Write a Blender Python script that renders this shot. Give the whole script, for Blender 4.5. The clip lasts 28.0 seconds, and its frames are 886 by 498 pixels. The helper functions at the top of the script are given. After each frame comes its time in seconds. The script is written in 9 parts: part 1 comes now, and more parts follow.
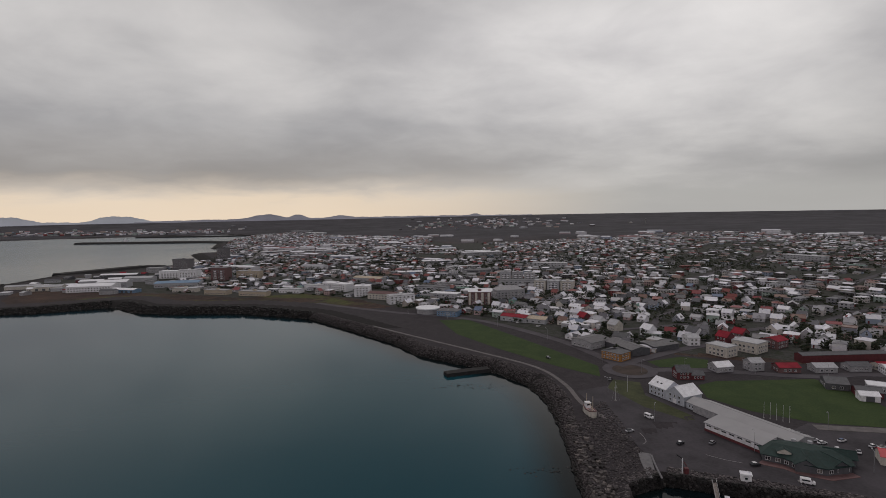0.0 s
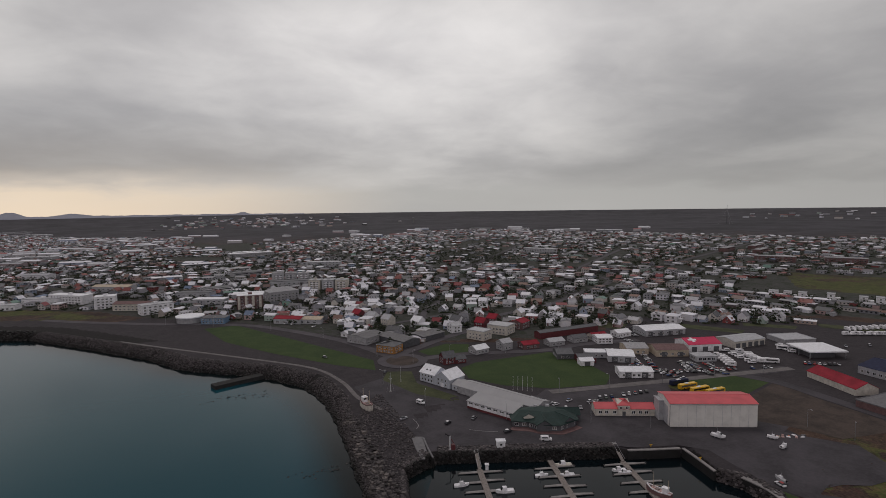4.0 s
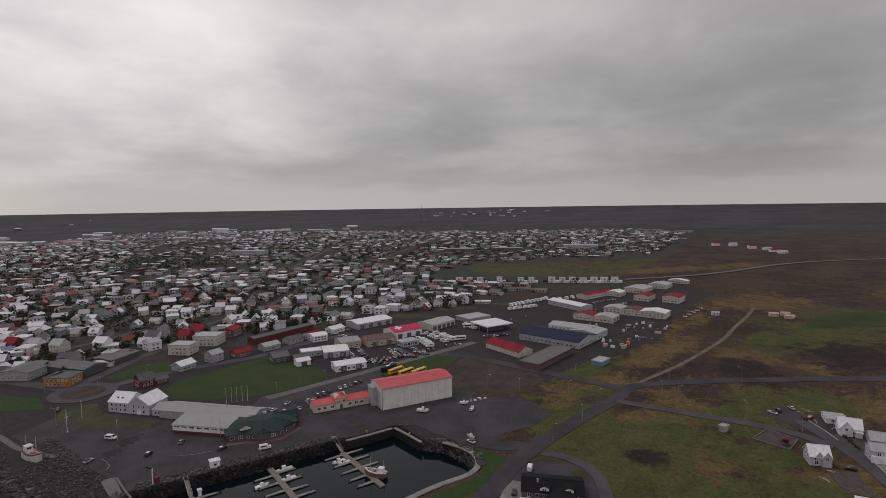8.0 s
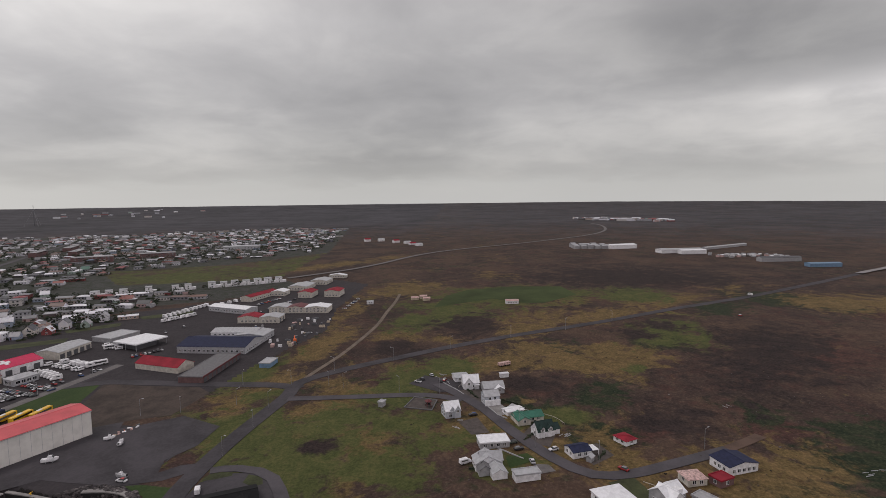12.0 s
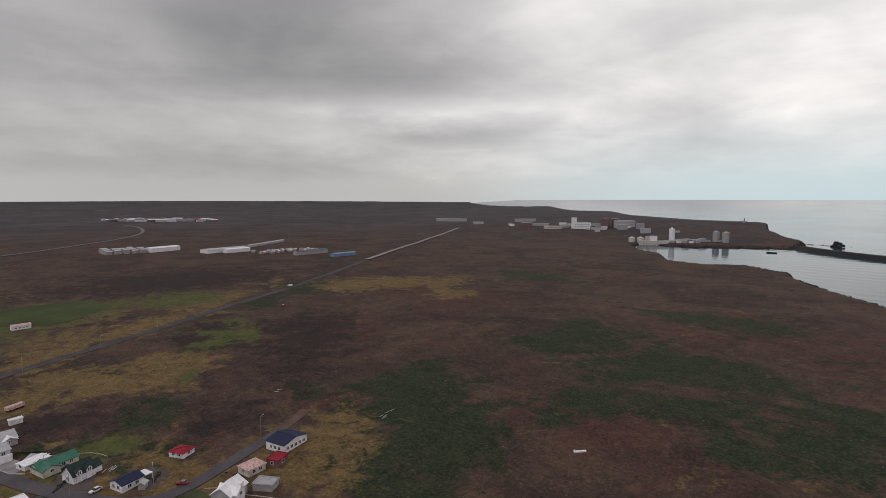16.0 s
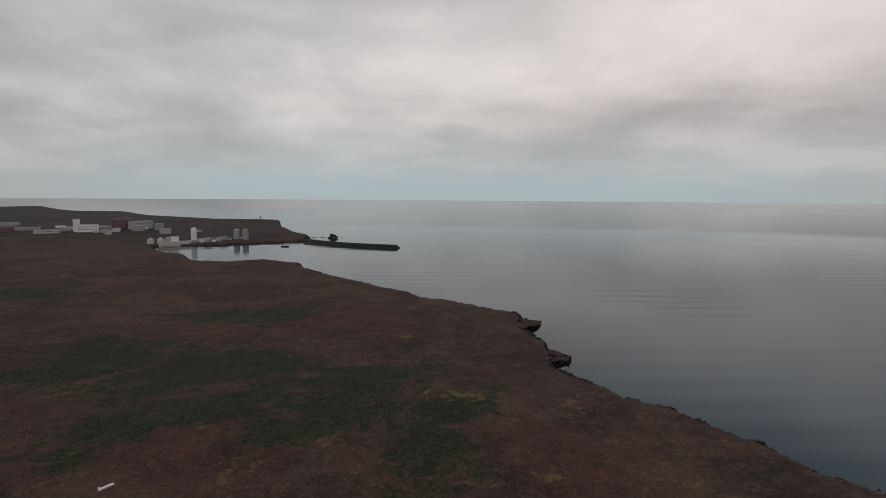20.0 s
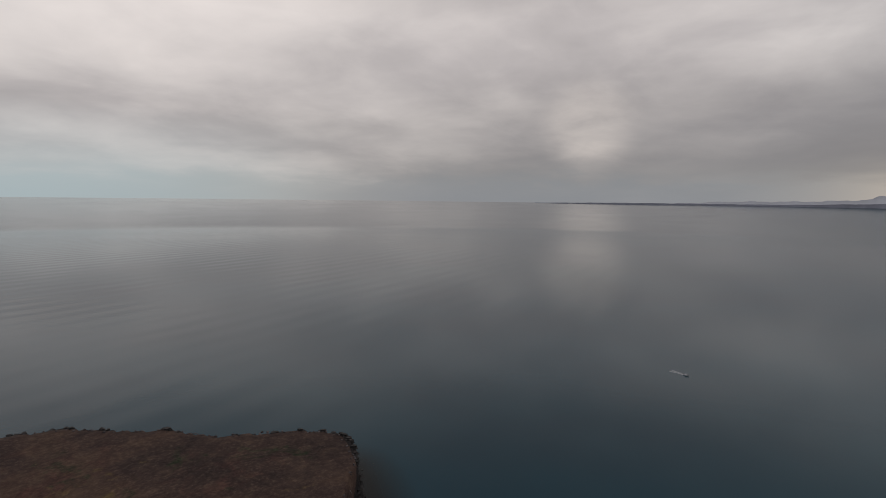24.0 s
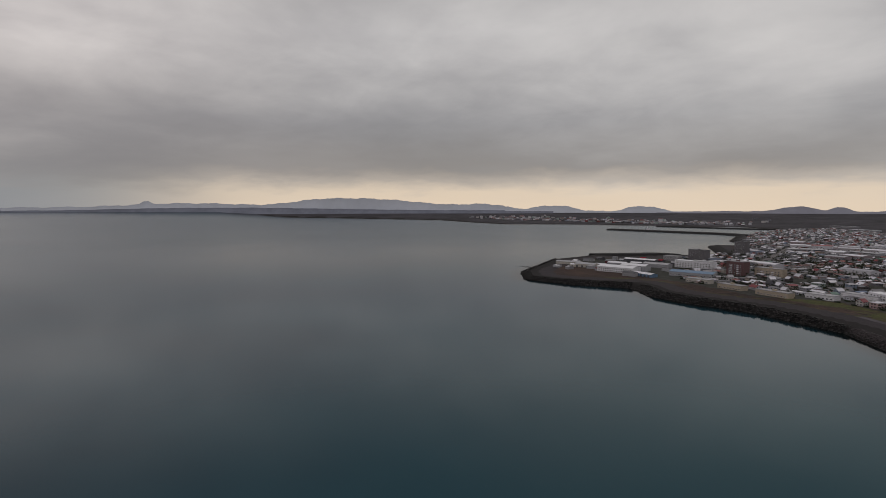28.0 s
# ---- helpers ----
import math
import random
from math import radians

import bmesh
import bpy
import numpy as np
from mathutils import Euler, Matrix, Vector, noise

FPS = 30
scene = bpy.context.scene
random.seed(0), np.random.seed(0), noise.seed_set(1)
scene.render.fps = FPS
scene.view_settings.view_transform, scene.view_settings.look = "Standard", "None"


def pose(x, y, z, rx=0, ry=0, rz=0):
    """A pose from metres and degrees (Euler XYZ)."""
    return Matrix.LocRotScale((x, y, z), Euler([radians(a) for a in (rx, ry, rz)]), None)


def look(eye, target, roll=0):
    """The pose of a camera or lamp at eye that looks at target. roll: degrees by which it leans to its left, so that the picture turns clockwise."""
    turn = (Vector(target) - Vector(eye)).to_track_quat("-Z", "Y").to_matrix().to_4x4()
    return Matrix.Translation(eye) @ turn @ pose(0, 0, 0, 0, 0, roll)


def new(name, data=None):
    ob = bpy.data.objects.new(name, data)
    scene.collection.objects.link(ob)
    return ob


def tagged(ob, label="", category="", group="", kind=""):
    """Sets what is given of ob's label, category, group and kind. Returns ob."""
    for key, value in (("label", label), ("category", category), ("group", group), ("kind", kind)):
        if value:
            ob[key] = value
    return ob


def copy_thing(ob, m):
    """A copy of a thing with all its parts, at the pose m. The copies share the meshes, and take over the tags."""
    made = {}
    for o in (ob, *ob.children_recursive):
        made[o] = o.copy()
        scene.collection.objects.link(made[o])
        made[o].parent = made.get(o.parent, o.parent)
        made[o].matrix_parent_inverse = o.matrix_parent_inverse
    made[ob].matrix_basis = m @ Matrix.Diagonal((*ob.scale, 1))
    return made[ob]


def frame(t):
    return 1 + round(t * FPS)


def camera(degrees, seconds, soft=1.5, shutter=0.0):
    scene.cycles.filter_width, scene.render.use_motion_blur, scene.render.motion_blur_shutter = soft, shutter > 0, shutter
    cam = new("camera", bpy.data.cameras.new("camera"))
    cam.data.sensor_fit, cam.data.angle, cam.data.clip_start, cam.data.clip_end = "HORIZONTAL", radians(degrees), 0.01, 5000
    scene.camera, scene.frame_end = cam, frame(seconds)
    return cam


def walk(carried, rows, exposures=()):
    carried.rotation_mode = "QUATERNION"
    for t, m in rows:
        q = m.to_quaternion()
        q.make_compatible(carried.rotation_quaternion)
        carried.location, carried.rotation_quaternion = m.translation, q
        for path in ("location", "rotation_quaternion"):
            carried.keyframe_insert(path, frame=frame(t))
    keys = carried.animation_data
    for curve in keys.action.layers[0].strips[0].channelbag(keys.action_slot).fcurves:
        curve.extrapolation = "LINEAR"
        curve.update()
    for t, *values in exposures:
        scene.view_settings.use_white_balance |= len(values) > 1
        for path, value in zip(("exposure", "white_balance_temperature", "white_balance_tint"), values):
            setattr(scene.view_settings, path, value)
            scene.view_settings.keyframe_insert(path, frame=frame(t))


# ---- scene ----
# ---- camera: a drone that hovers at one spot and turns round ----
CAM_H = 108.0
cam = camera(78.67, 28.0, soft=0.8)
walk(cam, [(t, pose(0, 0, CAM_H, rx, ry, rz)) for t, rx, ry, rz in (
    (0.0, 86.14, 0.99, 0.29),
    (0.5, 86.07, 0.92, -2.37),
    (1.0, 85.98, 0.80, -4.99),
    (1.5, 85.92, 0.77, -7.76),
    (2.0, 85.87, 0.84, -10.68),
    (2.5, 85.82, 0.81, -13.70),
    (3.0, 85.77, 0.81, -16.71),
    (3.5, 85.73, 0.73, -20.06),
    (5.5, 85.50, 0.83, -33.38),
    (6.0, 85.48, 0.83, -37.09),
    (6.5, 85.45, 0.78, -41.15),
    (7.0, 85.39, 0.76, -45.24),
    (7.5, 85.36, 0.79, -49.23),
    (8.0, 85.30, 0.80, -53.34),
    (8.5, 85.29, 0.73, -57.77),
    (9.0, 85.24, 0.75, -62.11),
    (9.5, 85.18, 0.69, -66.34),
    (10.0, 85.12, 0.75, -70.66),
    (10.5, 85.04, 0.71, -74.79),
    (11.0, 84.97, 0.68, -79.11),
    (11.5, 84.90, 0.64, -83.57),
    (12.0, 84.83, 0.64, -88.14),
    (12.5, 84.77, 0.55, -93.18),
    (14.5, 84.57, 0.35, -115.60),
    (15.0, 84.53, 0.32, -121.53),
    (15.5, 84.49, 0.26, -127.65),
    (16.0, 84.49, 0.11, -133.91),
    (16.5, 84.47, 0.02, -139.96),
    (17.0, 84.44, -0.03, -145.96),
    (17.5, 84.45, -0.06, -151.85),
    (18.0, 84.48, -0.13, -157.50),
    (18.5, 84.48, -0.27, -163.28),
    (19.0, 84.49, -0.33, -169.36),
    (19.5, 84.53, -0.41, -175.44),
    (20.0, 84.53, -0.41, -181.66),
    (20.5, 84.56, -0.46, -188.27),
    (21.0, 84.62, -0.47, -195.21),
    (21.5, 84.62, -0.48, -202.47),
    (23.5, 84.60, -0.50, -232.46),
    (24.0, 84.63, -0.69, -240.89),
    (24.5, 84.72, -0.97, -249.50),
    (25.0, 84.87, -0.94, -258.01),
    (25.5, 84.99, -0.90, -266.48),
    (26.0, 85.15, -0.73, -275.25),
    (26.5, 85.29, -0.61, -284.00),
    (27.0, 85.36, -0.39, -292.54),
    (27.5, 85.55, -0.17, -300.69),
    (28.0, 85.64, -0.01, -308.48),
)], exposures=[(0.0, -0.10), (3.0, -0.08), (6.0, 0.0), (8.0, 0.08), (10.0, 0.27), (12.5, 0.47), (15.0, 0.45), (17.0, 0.20), (20.0, -0.20),
                  (21.5, -0.32), (24.0, -0.22), (26.0, -0.12), (28.0, -0.20)])

# ---- sky and light: an overcast evening, the sun behind the clouds ----
SUN_AZ, SUN_EL = radians(12), radians(62)      # azimuth from +y towards +x
world = bpy.data.worlds.new("sky")
scene.world = world
world.use_nodes = True
wt = world.node_tree
wt.nodes.clear()


def wnode(kind, **kw):
    n = wt.nodes.new(kind)
    for k, v in kw.items():
        if k == "op":
            n.operation = v
        elif k == "vals":
            for i, q in v.items():
                n.inputs[i].default_value = q
    return n


def wmath(op, a, b=None, clamp=False):
    n = wnode("ShaderNodeMath", op=op)
    n.use_clamp = clamp
    for i, q in enumerate((a, b)):
        if q is None:
            continue
        if isinstance(q, (int, float)):
            n.inputs[i].default_value = q
        else:
            wt.links.new(q, n.inputs[i])
    return n.outputs[0]


def wmix(f, a, b):
    n = wnode("ShaderNodeMix")
    n.data_type = "RGBA"
    for i, q in ((0, f), (6, a), (7, b)):
        if isinstance(q, (tuple, float)):
            n.inputs[i].default_value = q
        else:
            wt.links.new(q, n.inputs[i])
    return n.outputs[2]


def wramp(f, stops):
    n = wnode("ShaderNodeValToRGB")
    e = n.color_ramp.elements
    while len(e) < len(stops):
        e.new(0.5)
    for q, (p, c) in zip(e, stops):
        q.position, q.color = p, (*c, 1) if len(c) == 3 else c
    wt.links.new(f, n.inputs[0])
    return n.outputs[0]


wc = wnode("ShaderNodeTexCoord")
ws = wnode("ShaderNodeSeparateXYZ")
wt.links.new(wc.outputs["Generated"], ws.inputs[0])
up = wmath("MAXIMUM", ws.outputs[2], 0.0)
flat = wmath("ADD", up, 0.20)


def cloud_layer(sx, sy, scale, detail, rough, seed):
    cc = wnode("ShaderNodeCombineXYZ", vals={2: seed})
    wt.links.new(wmath("MULTIPLY", wmath("DIVIDE", ws.outputs[0], flat), sx), cc.inputs[0])
    wt.links.new(wmath("MULTIPLY", wmath("DIVIDE", ws.outputs[1], flat), sy), cc.inputs[1])
    n = wnode("ShaderNodeTexNoise")
    n.inputs["Scale"].default_value, n.inputs["Detail"].default_value, n.inputs["Roughness"].default_value = scale, detail, rough
    n.inputs["Distortion"].default_value = 0.25
    wt.links.new(cc.outputs[0], n.inputs["Vector"])
    return n.outputs[0]


broad = cloud_layer(1.0, 0.85, 0.62, 5, 0.48, 3.1)
fine = cloud_layer(0.9, 0.9, 2.4, 6, 0.55, 8.4)
mixc = wmath("ADD", wmath("MULTIPLY", broad, 0.70), wmath("MULTIPLY", fine, 0.30))
cloud = wramp(mixc, [(0.32, (0.325, 0.312, 0.312)), (0.45, (0.420, 0.403, 0.400)), (0.55, (0.53, 0.509, 0.498)), (0.66, (0.63, 0.602, 0.584))])
# brighter above the low bank; the unseen zenith is dimmed to darken the ground
lift = wramp(up, [(0.0, (1.02, 1.02, 1.02)), (0.12, (1.12, 1.12, 1.12)), (0.30, (1.42, 1.42, 1.42)), (0.46, (0.95, 0.95, 0.95)), (1.0, (0.60, 0.60, 0.62))])
lm = wnode("ShaderNodeMix")
lm.data_type, lm.blend_type = "RGBA", "MULTIPLY"
lm.inputs[0].default_value = 1.0
wt.links.new(cloud, lm.inputs[6])
wt.links.new(lift, lm.inputs[7])
cloud = lm.outputs[2]


def toward(x, y, lo, hi):
    d = wmath("ADD", wmath("MULTIPLY", ws.outputs[0], x), wmath("MULTIPLY", ws.outputs[1], y))
    n = wnode("ShaderNodeMapRange", vals={1: lo, 2: hi, 3: 0.0, 4: 1.0})
    n.interpolation_type = "SMOOTHSTEP"
    wt.links.new(d, n.inputs[0])
    return n.outputs[0]


def bearing(az, wide):
    """1 towards a bearing (degrees from +y towards +x), fading to 0 at the given width."""
    a = radians(az)
    return toward(math.sin(a), math.cos(a), math.cos(radians(wide)), 1.0)


def between(lo, mid, hi):
    """1 at the height mid above the horizon (degrees), fading to 0 at lo and hi."""
    q = [math.sin(radians(v)) for v in (lo, mid, hi)]
    return wramp(up, [(max(q[0], 0.0), (0, 0, 0)), (q[1], (1, 1, 1)), (q[2], (0, 0, 0))])


def above(lo, hi):
    return wramp(up, [(math.sin(radians(lo)), (0, 0, 0)), (math.sin(radians(hi)), (1, 1, 1))])


# thicker and thinner parts of the cloud deck by bearing: bearing, width, share, and the heights over which it lies
heavy = wmath("SUBTRACT", 1.0, wmath("MULTIPLY", toward(-1.0, 0.10, 0.60, 0.98), 0.12))
heavy = wmath("ADD", heavy, wmath("MULTIPLY", toward(-0.45, -0.89, 0.60, 0.98), 0.08))
for az_, wide_, share_, span_ in ((64, 34, -0.20, None), (106, 40, -0.22, None), (88, 66, -0.14, None), (108, 40, -0.14, above(9, 16)), (124, 30, -0.30, above(9, 17)), (16, 34, 0.17, above(4, 12)), (152, 44, 0.17, between(2, 7, 13)), (186, 46, 0.16, between(-1, 3, 9)),
                                 (176, 22, 0.16, above(10, 15)), (258, 34, 0.24, above(9, 14)), (262, 40, -0.16, between(-1, 1.5, 6)), (285, 30, 0.12, above(4, 10)), (342, 40, -0.20, above(11, 16)), (38, 20, -0.10, above(8, 14)), (262, 60, -0.07, None), (322, 30, 0.06, between(3, 8, 12))):
    m_ = bearing(az_, wide_)
    heavy = wmath("ADD", heavy, wmath("MULTIPLY", m_ if span_ is None else wmath("MULTIPLY", m_, span_), share_))
# a dark lens of cloud with a pale streak over it, low over the northern harbour
rough_up = wmath("ADD", up, wmath("MULTIPLY", wmath("SUBTRACT", fine, 0.5), 0.045))


def streak(lo, mid, hi):
    q = [math.sin(radians(v)) for v in (lo, mid, hi)]
    return wramp(rough_up, [(q[0], (0, 0, 0)), (q[1], (1, 1, 1)), (q[2], (0, 0, 0))])


for az_, wide_, share_, span_ in ((135, 13, -0.26, streak(5.0, 6.2, 7.6)), (136, 22, 0.20, streak(7.4, 8.8, 10.5)), (128, 26, -0.16, streak(9.5, 12.0, 17)), (152, 16, -0.10, streak(7, 9, 11)), (192, 14, -0.12, streak(7.5, 9, 11)), (204, 10, -0.10, streak(6, 7.5, 9)),
                                 (172, 20, 0.10, streak(12, 15, 19)), (228, 18, -0.10, streak(5, 7, 9)), (300, 30, -0.12, streak(3, 5, 8)), (278, 20, -0.10, streak(7, 10, 13))):
    heavy = wmath("ADD", heavy, wmath("MULTIPLY", wmath("MULTIPLY", bearing(az_, wide_), span_), share_))
hm = wnode("ShaderNodeMix")
hm.data_type, hm.blend_type = "RGBA", "MULTIPLY"
hm.inputs[0].default_value = 1.0
wt.links.new(cloud, hm.inputs[6])
wt.links.new(heavy, hm.inputs[7])
cloud = hm.outputs[2]
pm = wnode("ShaderNodeMix")
pm.data_type, pm.blend_type = "RGBA", "MULTIPLY"
wt.links.new(toward(-0.80, -0.60, 0.3, 0.95), pm.inputs[0])
wt.links.new(cloud, pm.inputs[6])
pm.inputs[7].default_value = (1.04, 0.995, 0.98, 1)
cloud = pm.outputs[2]
warm = toward(-0.62, 0.785, 0.50, 0.95)
blue = toward(-0.05, -1.0, 0.62, 0.98)
rim = wmix(warm, (0.46, 0.452, 0.44, 1), (0.95, 0.77, 0.58, 1))
rim = wmix(wmath("MULTIPLY", bearing(98, 60), 0.6), rim, (0.36, 0.355, 0.352, 1))
rim = wmix(blue, rim, (0.46, 0.55, 0.58, 1))
rim = wmix(bearing(255, 34), rim, (0.295, 0.31, 0.335, 1))
band = wramp(wmath("ADD", up, wmath("MULTIPLY", wmath("SUBTRACT", fine, 0.5), 0.05)), [(0.0, (0.9, 0.9, 0.9)), (0.026, (0.82, 0.82, 0.82)), (0.050, (0.30, 0.30, 0.30)), (0.075, (0.10, 0.10, 0.10)), (0.15, (0, 0, 0))])
wide = wramp(up, [(0.0, (0.9, 0.9, 0.9)), (0.05, (0.6, 0.6, 0.6)), (0.14, (0.0, 0.0, 0.0))])
bank = wramp(wmath("ADD", up, wmath("MULTIPLY", wmath("SUBTRACT", fine, 0.5), 0.05)), [(0.0, (0, 0, 0)), (0.030, (0, 0, 0)), (0.066, (1, 1, 1)), (0.12, (0.75, 0.75, 0.75)), (0.26, (0, 0, 0))])
cloud = wmix(wmath("MULTIPLY", bank, wmath("MULTIPLY", warm, 0.70)), cloud, (0.20, 0.195, 0.205, 1))
cloud = wmix(wmath("MULTIPLY", bank, wmath("MULTIPLY", toward(-1.0, 0.05, 0.82, 0.995), 0.45)), cloud, (0.23, 0.215, 0.23, 1))
cloud = wmix(wmath("MULTIPLY", wide, wmath("MULTIPLY", blue, 0.8)), cloud, (0.46, 0.53, 0.555, 1))
cloud = wmix(band, cloud, rim)
# a thin place in the cloud over the bay
glow = wmath("ADD", wmath("ADD", wmath("MULTIPLY", ws.outputs[0], -0.962), wmath("MULTIPLY", ws.outputs[1], -0.247)), wmath("MULTIPLY", ws.outputs[2], 0.128))
gm = wnode("ShaderNodeMapRange", vals={1: 0.9950, 2: 1.0018, 3: 0.0, 4: 1.0})
gm.interpolation_type = "SMOOTHSTEP"
wt.links.new(glow, gm.inputs[0])
cloud = wmix(wmath("MULTIPLY", wmath("POWER", gm.outputs[0], 2.4), wmath("MULTIPLY", fine, 0.95)), cloud, (0.86, 0.77, 0.71, 1))
sky = wnode("ShaderNodeTexSky")
sky.sky_type, sky.sun_disc, sky.sun_elevation, sky.sun_rotation = "NISHITA", False, SUN_EL, SUN_AZ
bg1, bg2, both, wout = wnode("ShaderNodeBackground"), wnode("ShaderNodeBackground"), wnode("ShaderNodeMixShader"), wnode("ShaderNodeOutputWorld")
bg1.inputs[1].default_value, bg2.inputs[1].default_value, both.inputs[0].default_value = 0.08, 1.0, 0.94
wt.links.new(sky.outputs[0], bg1.inputs[0])
wt.links.new(cloud, bg2.inputs[0])
wt.links.new(bg1.outputs[0], both.inputs[1])
wt.links.new(bg2.outputs[0], both.inputs[2])
wt.links.new(both.outputs[0], wout.inputs[0])

sun = new("sun", bpy.data.lights.new("sun", "SUN"))
sun.data.energy, sun.data.angle, sun.data.color = 0.6, radians(24), (1.0, 0.94, 0.86)
sun.matrix_world = look((0, 0, 900), (-900 * math.sin(SUN_AZ) * math.cos(SUN_EL), -900 * math.cos(SUN_AZ) * math.cos(SUN_EL), 900 - 900 * math.sin(SUN_EL)))
scene.view_settings.exposure = 0.0

# ---- terrain: coast line, heights ----
# each coast vertex: x, y, height of the land's edge, width of the slope
COAST_FAR = [(-4650, -1850, 4, 60), (-4780, -1185, 4, 60), (-4854, -328, 4, 60), (-4790, 775, 4, 60), (-4505, 1459, 4, 60),
             (-3819, 2093, 4, 50), (-3222, 2519, 4, 40), (-2742, 2470, 4, 30), (-2442, 2451, 4, 30), (-2250, 2650, 4, 30),
             (-2030, 2814, 4, 30), (-1702, 2943, 4, 30), (-1250, 3080, 4, 25), (-1050, 2960, 4, 25)]
COAST_TOWN = [(-950, 2500, 4, 20), (-900, 2100, 5, 20), (-790, 1790, 5, 20), (-640, 1660, 5, 20), (-729, 1520, 5, 16),
              (-594, 1290, 5, 16), (-546, 1240, 5, 16), (-620, 1140, 5, 14), (-674, 1020, 5, 14), (-730, 1000, 5, 14),
              (-724, 852, 5, 16), (-634, 665, 3, 22), (-562, 597, 4, 22), (-478, 608, 5, 22), (-404, 640, 6, 26),
              (-357, 602, 6, 22), (-303, 590, 6, 20), (-232, 588, 6, 18), (-190, 572, 6, 17)]
COAST_BAY = [(-147, 552, 5, 16), (-89, 487, 5, 16), (-48, 438, 5, 16), (-27, 402, 5, 16), (3, 376, 5, 16), (25, 358, 5, 16),
             (46, 327, 5, 16), (52, 290, 5, 14), (52, 255, 4.5, 9), (49, 212, 4.5, 8), (47, 182, 4.5, 7), (48, 150, 4.5, 7),
             (54, 130, 4, 7), (62, 140, 4, 7), (63, 176, 4, 4), (69, 197, 4, 3)]
COAST_BASIN = [(84, 203, 4, 5), (104, 195, 4, 5), (128, 186, 4, 5), (156, 176, 4, 4), (162, 173, 4, 1.5), (182, 166, 4, 1.5),
               (184, 163, 4, 1.5), (178, 146, 4, 2), (180, 136, 4, 6), (178, 124, 4, 6), (171, 116, 4, 5), (158, 118, 4, 2),
               (138, 122, 4, 2), (110, 118, 4, 2), (95, 100, 4, 3), (100, 60, 5, 5), (90, 10, 7, 5), (50, -40, 9, 5),
               (0, -75, 11, 4), (-60, -88, 13, 3), (-120, -96, 14, 3)]
COAST_CLIFF = [(-147, -112, 14, 3), (-158, -124, 14, 3), (-164, -133, 14, 3), (-163, -144, 14, 3), (-157, -156, 14, 3),
               (-150, -165, 14, 3), (-141, -175, 14, 3), (-136, -186, 14, 3), (-131, -201, 14, 3), (-120, -218, 14, 3),
               (-112, -235, 14, 3), (-95, -249, 14, 3), (-93, -260, 14, 3), (-79, -278, 14, 3), (-71, -297, 14, 3),
               (-77, -322, 14, 3), (-79, -346, 14, 3), (-71, -378, 14, 3), (-68, -396, 14, 3), (-76, -413, 14, 3),
               (-75, -437, 14, 3), (-59, -453, 14, 3), (-44, -471, 14, 3), (-21, -499, 14, 4), (2, -509, 14, 4),
               (19, -533, 14, 4), (68, -594, 14, 4), (145, -690, 14, 5), (181, -769, 14, 5), (243, -817, 14, 6), (291, -792, 14, 7)]
COAST_NORTH = [(341, -802, 14, 8), (398, -905, 13, 12), (453, -945, 12, 14), (520, -1056, 8, 14), (566, -1120, 5, 5),
               (560, -1176, 4, 3), (460, -1184, 4, 3), (336, -1264, 4, 3), (296, -1290, 5, 5), (300, -1400, 10, 8),
               (345, -1450, 14, 10), (420, -1590, 22, 12), (465, -1750, 34, 14), (690, -1800, 33, 14), (1074, -2140, 31, 16),
               (1395, -2560, 34, 20), (1750, -2760, 28, 20), (2356, -3420, 20, 40), (2674, -3340, 14, 40),
               (2933, -3380, 10, 40), (3300, -3560, 8, 40)]
COAST = COAST_FAR + COAST_TOWN + COAST_BAY + COAST_BASIN + COAST_CLIFF + COAST_NORTH
OUTER = [(5600, -5400, 5, 40), (9000, 0, 5, 40), (6000, 9000, 5, 40), (-9000, 9000, 5, 40), (-9000, -3000, 5, 40)]
_C = np.array(COAST + OUTER, float)
_D = np.roll(_C, -1, 0)
RIM = 4950.0


def swell(r):
    """The sheet lifts towards its rim, so that the rim stands where the true horizon would."""
    return 79.5 * (np.maximum(r - 3000, 0) / 1950) ** 2


def ripple(x, y):
    return (np.sin(x * 0.31 + 1.7 * np.sin(y * 0.17)) + np.sin(y * 0.37 + 1.3 * np.sin(x * 0.23 + 2)) + 0.7 * np.sin(x * 0.9 + y * 0.7) * np.sin(y * 1.1 - x * 0.4)) / 2.7


def rolling(x, y):
    return (np.sin(x * 0.021 + 1.3 * np.sin(y * 0.013)) + np.sin(y * 0.027 + 1.1 * np.sin(x * 0.017 + 1))
            + 0.5 * np.sin(x * 0.061 + 2 * np.sin(y * 0.043)) * np.sin(y * 0.053 + 0.6) + 0.25 * np.sin(x * 0.15 + y * 0.11) * np.sin(y * 0.17 - x * 0.07)) / 2.7


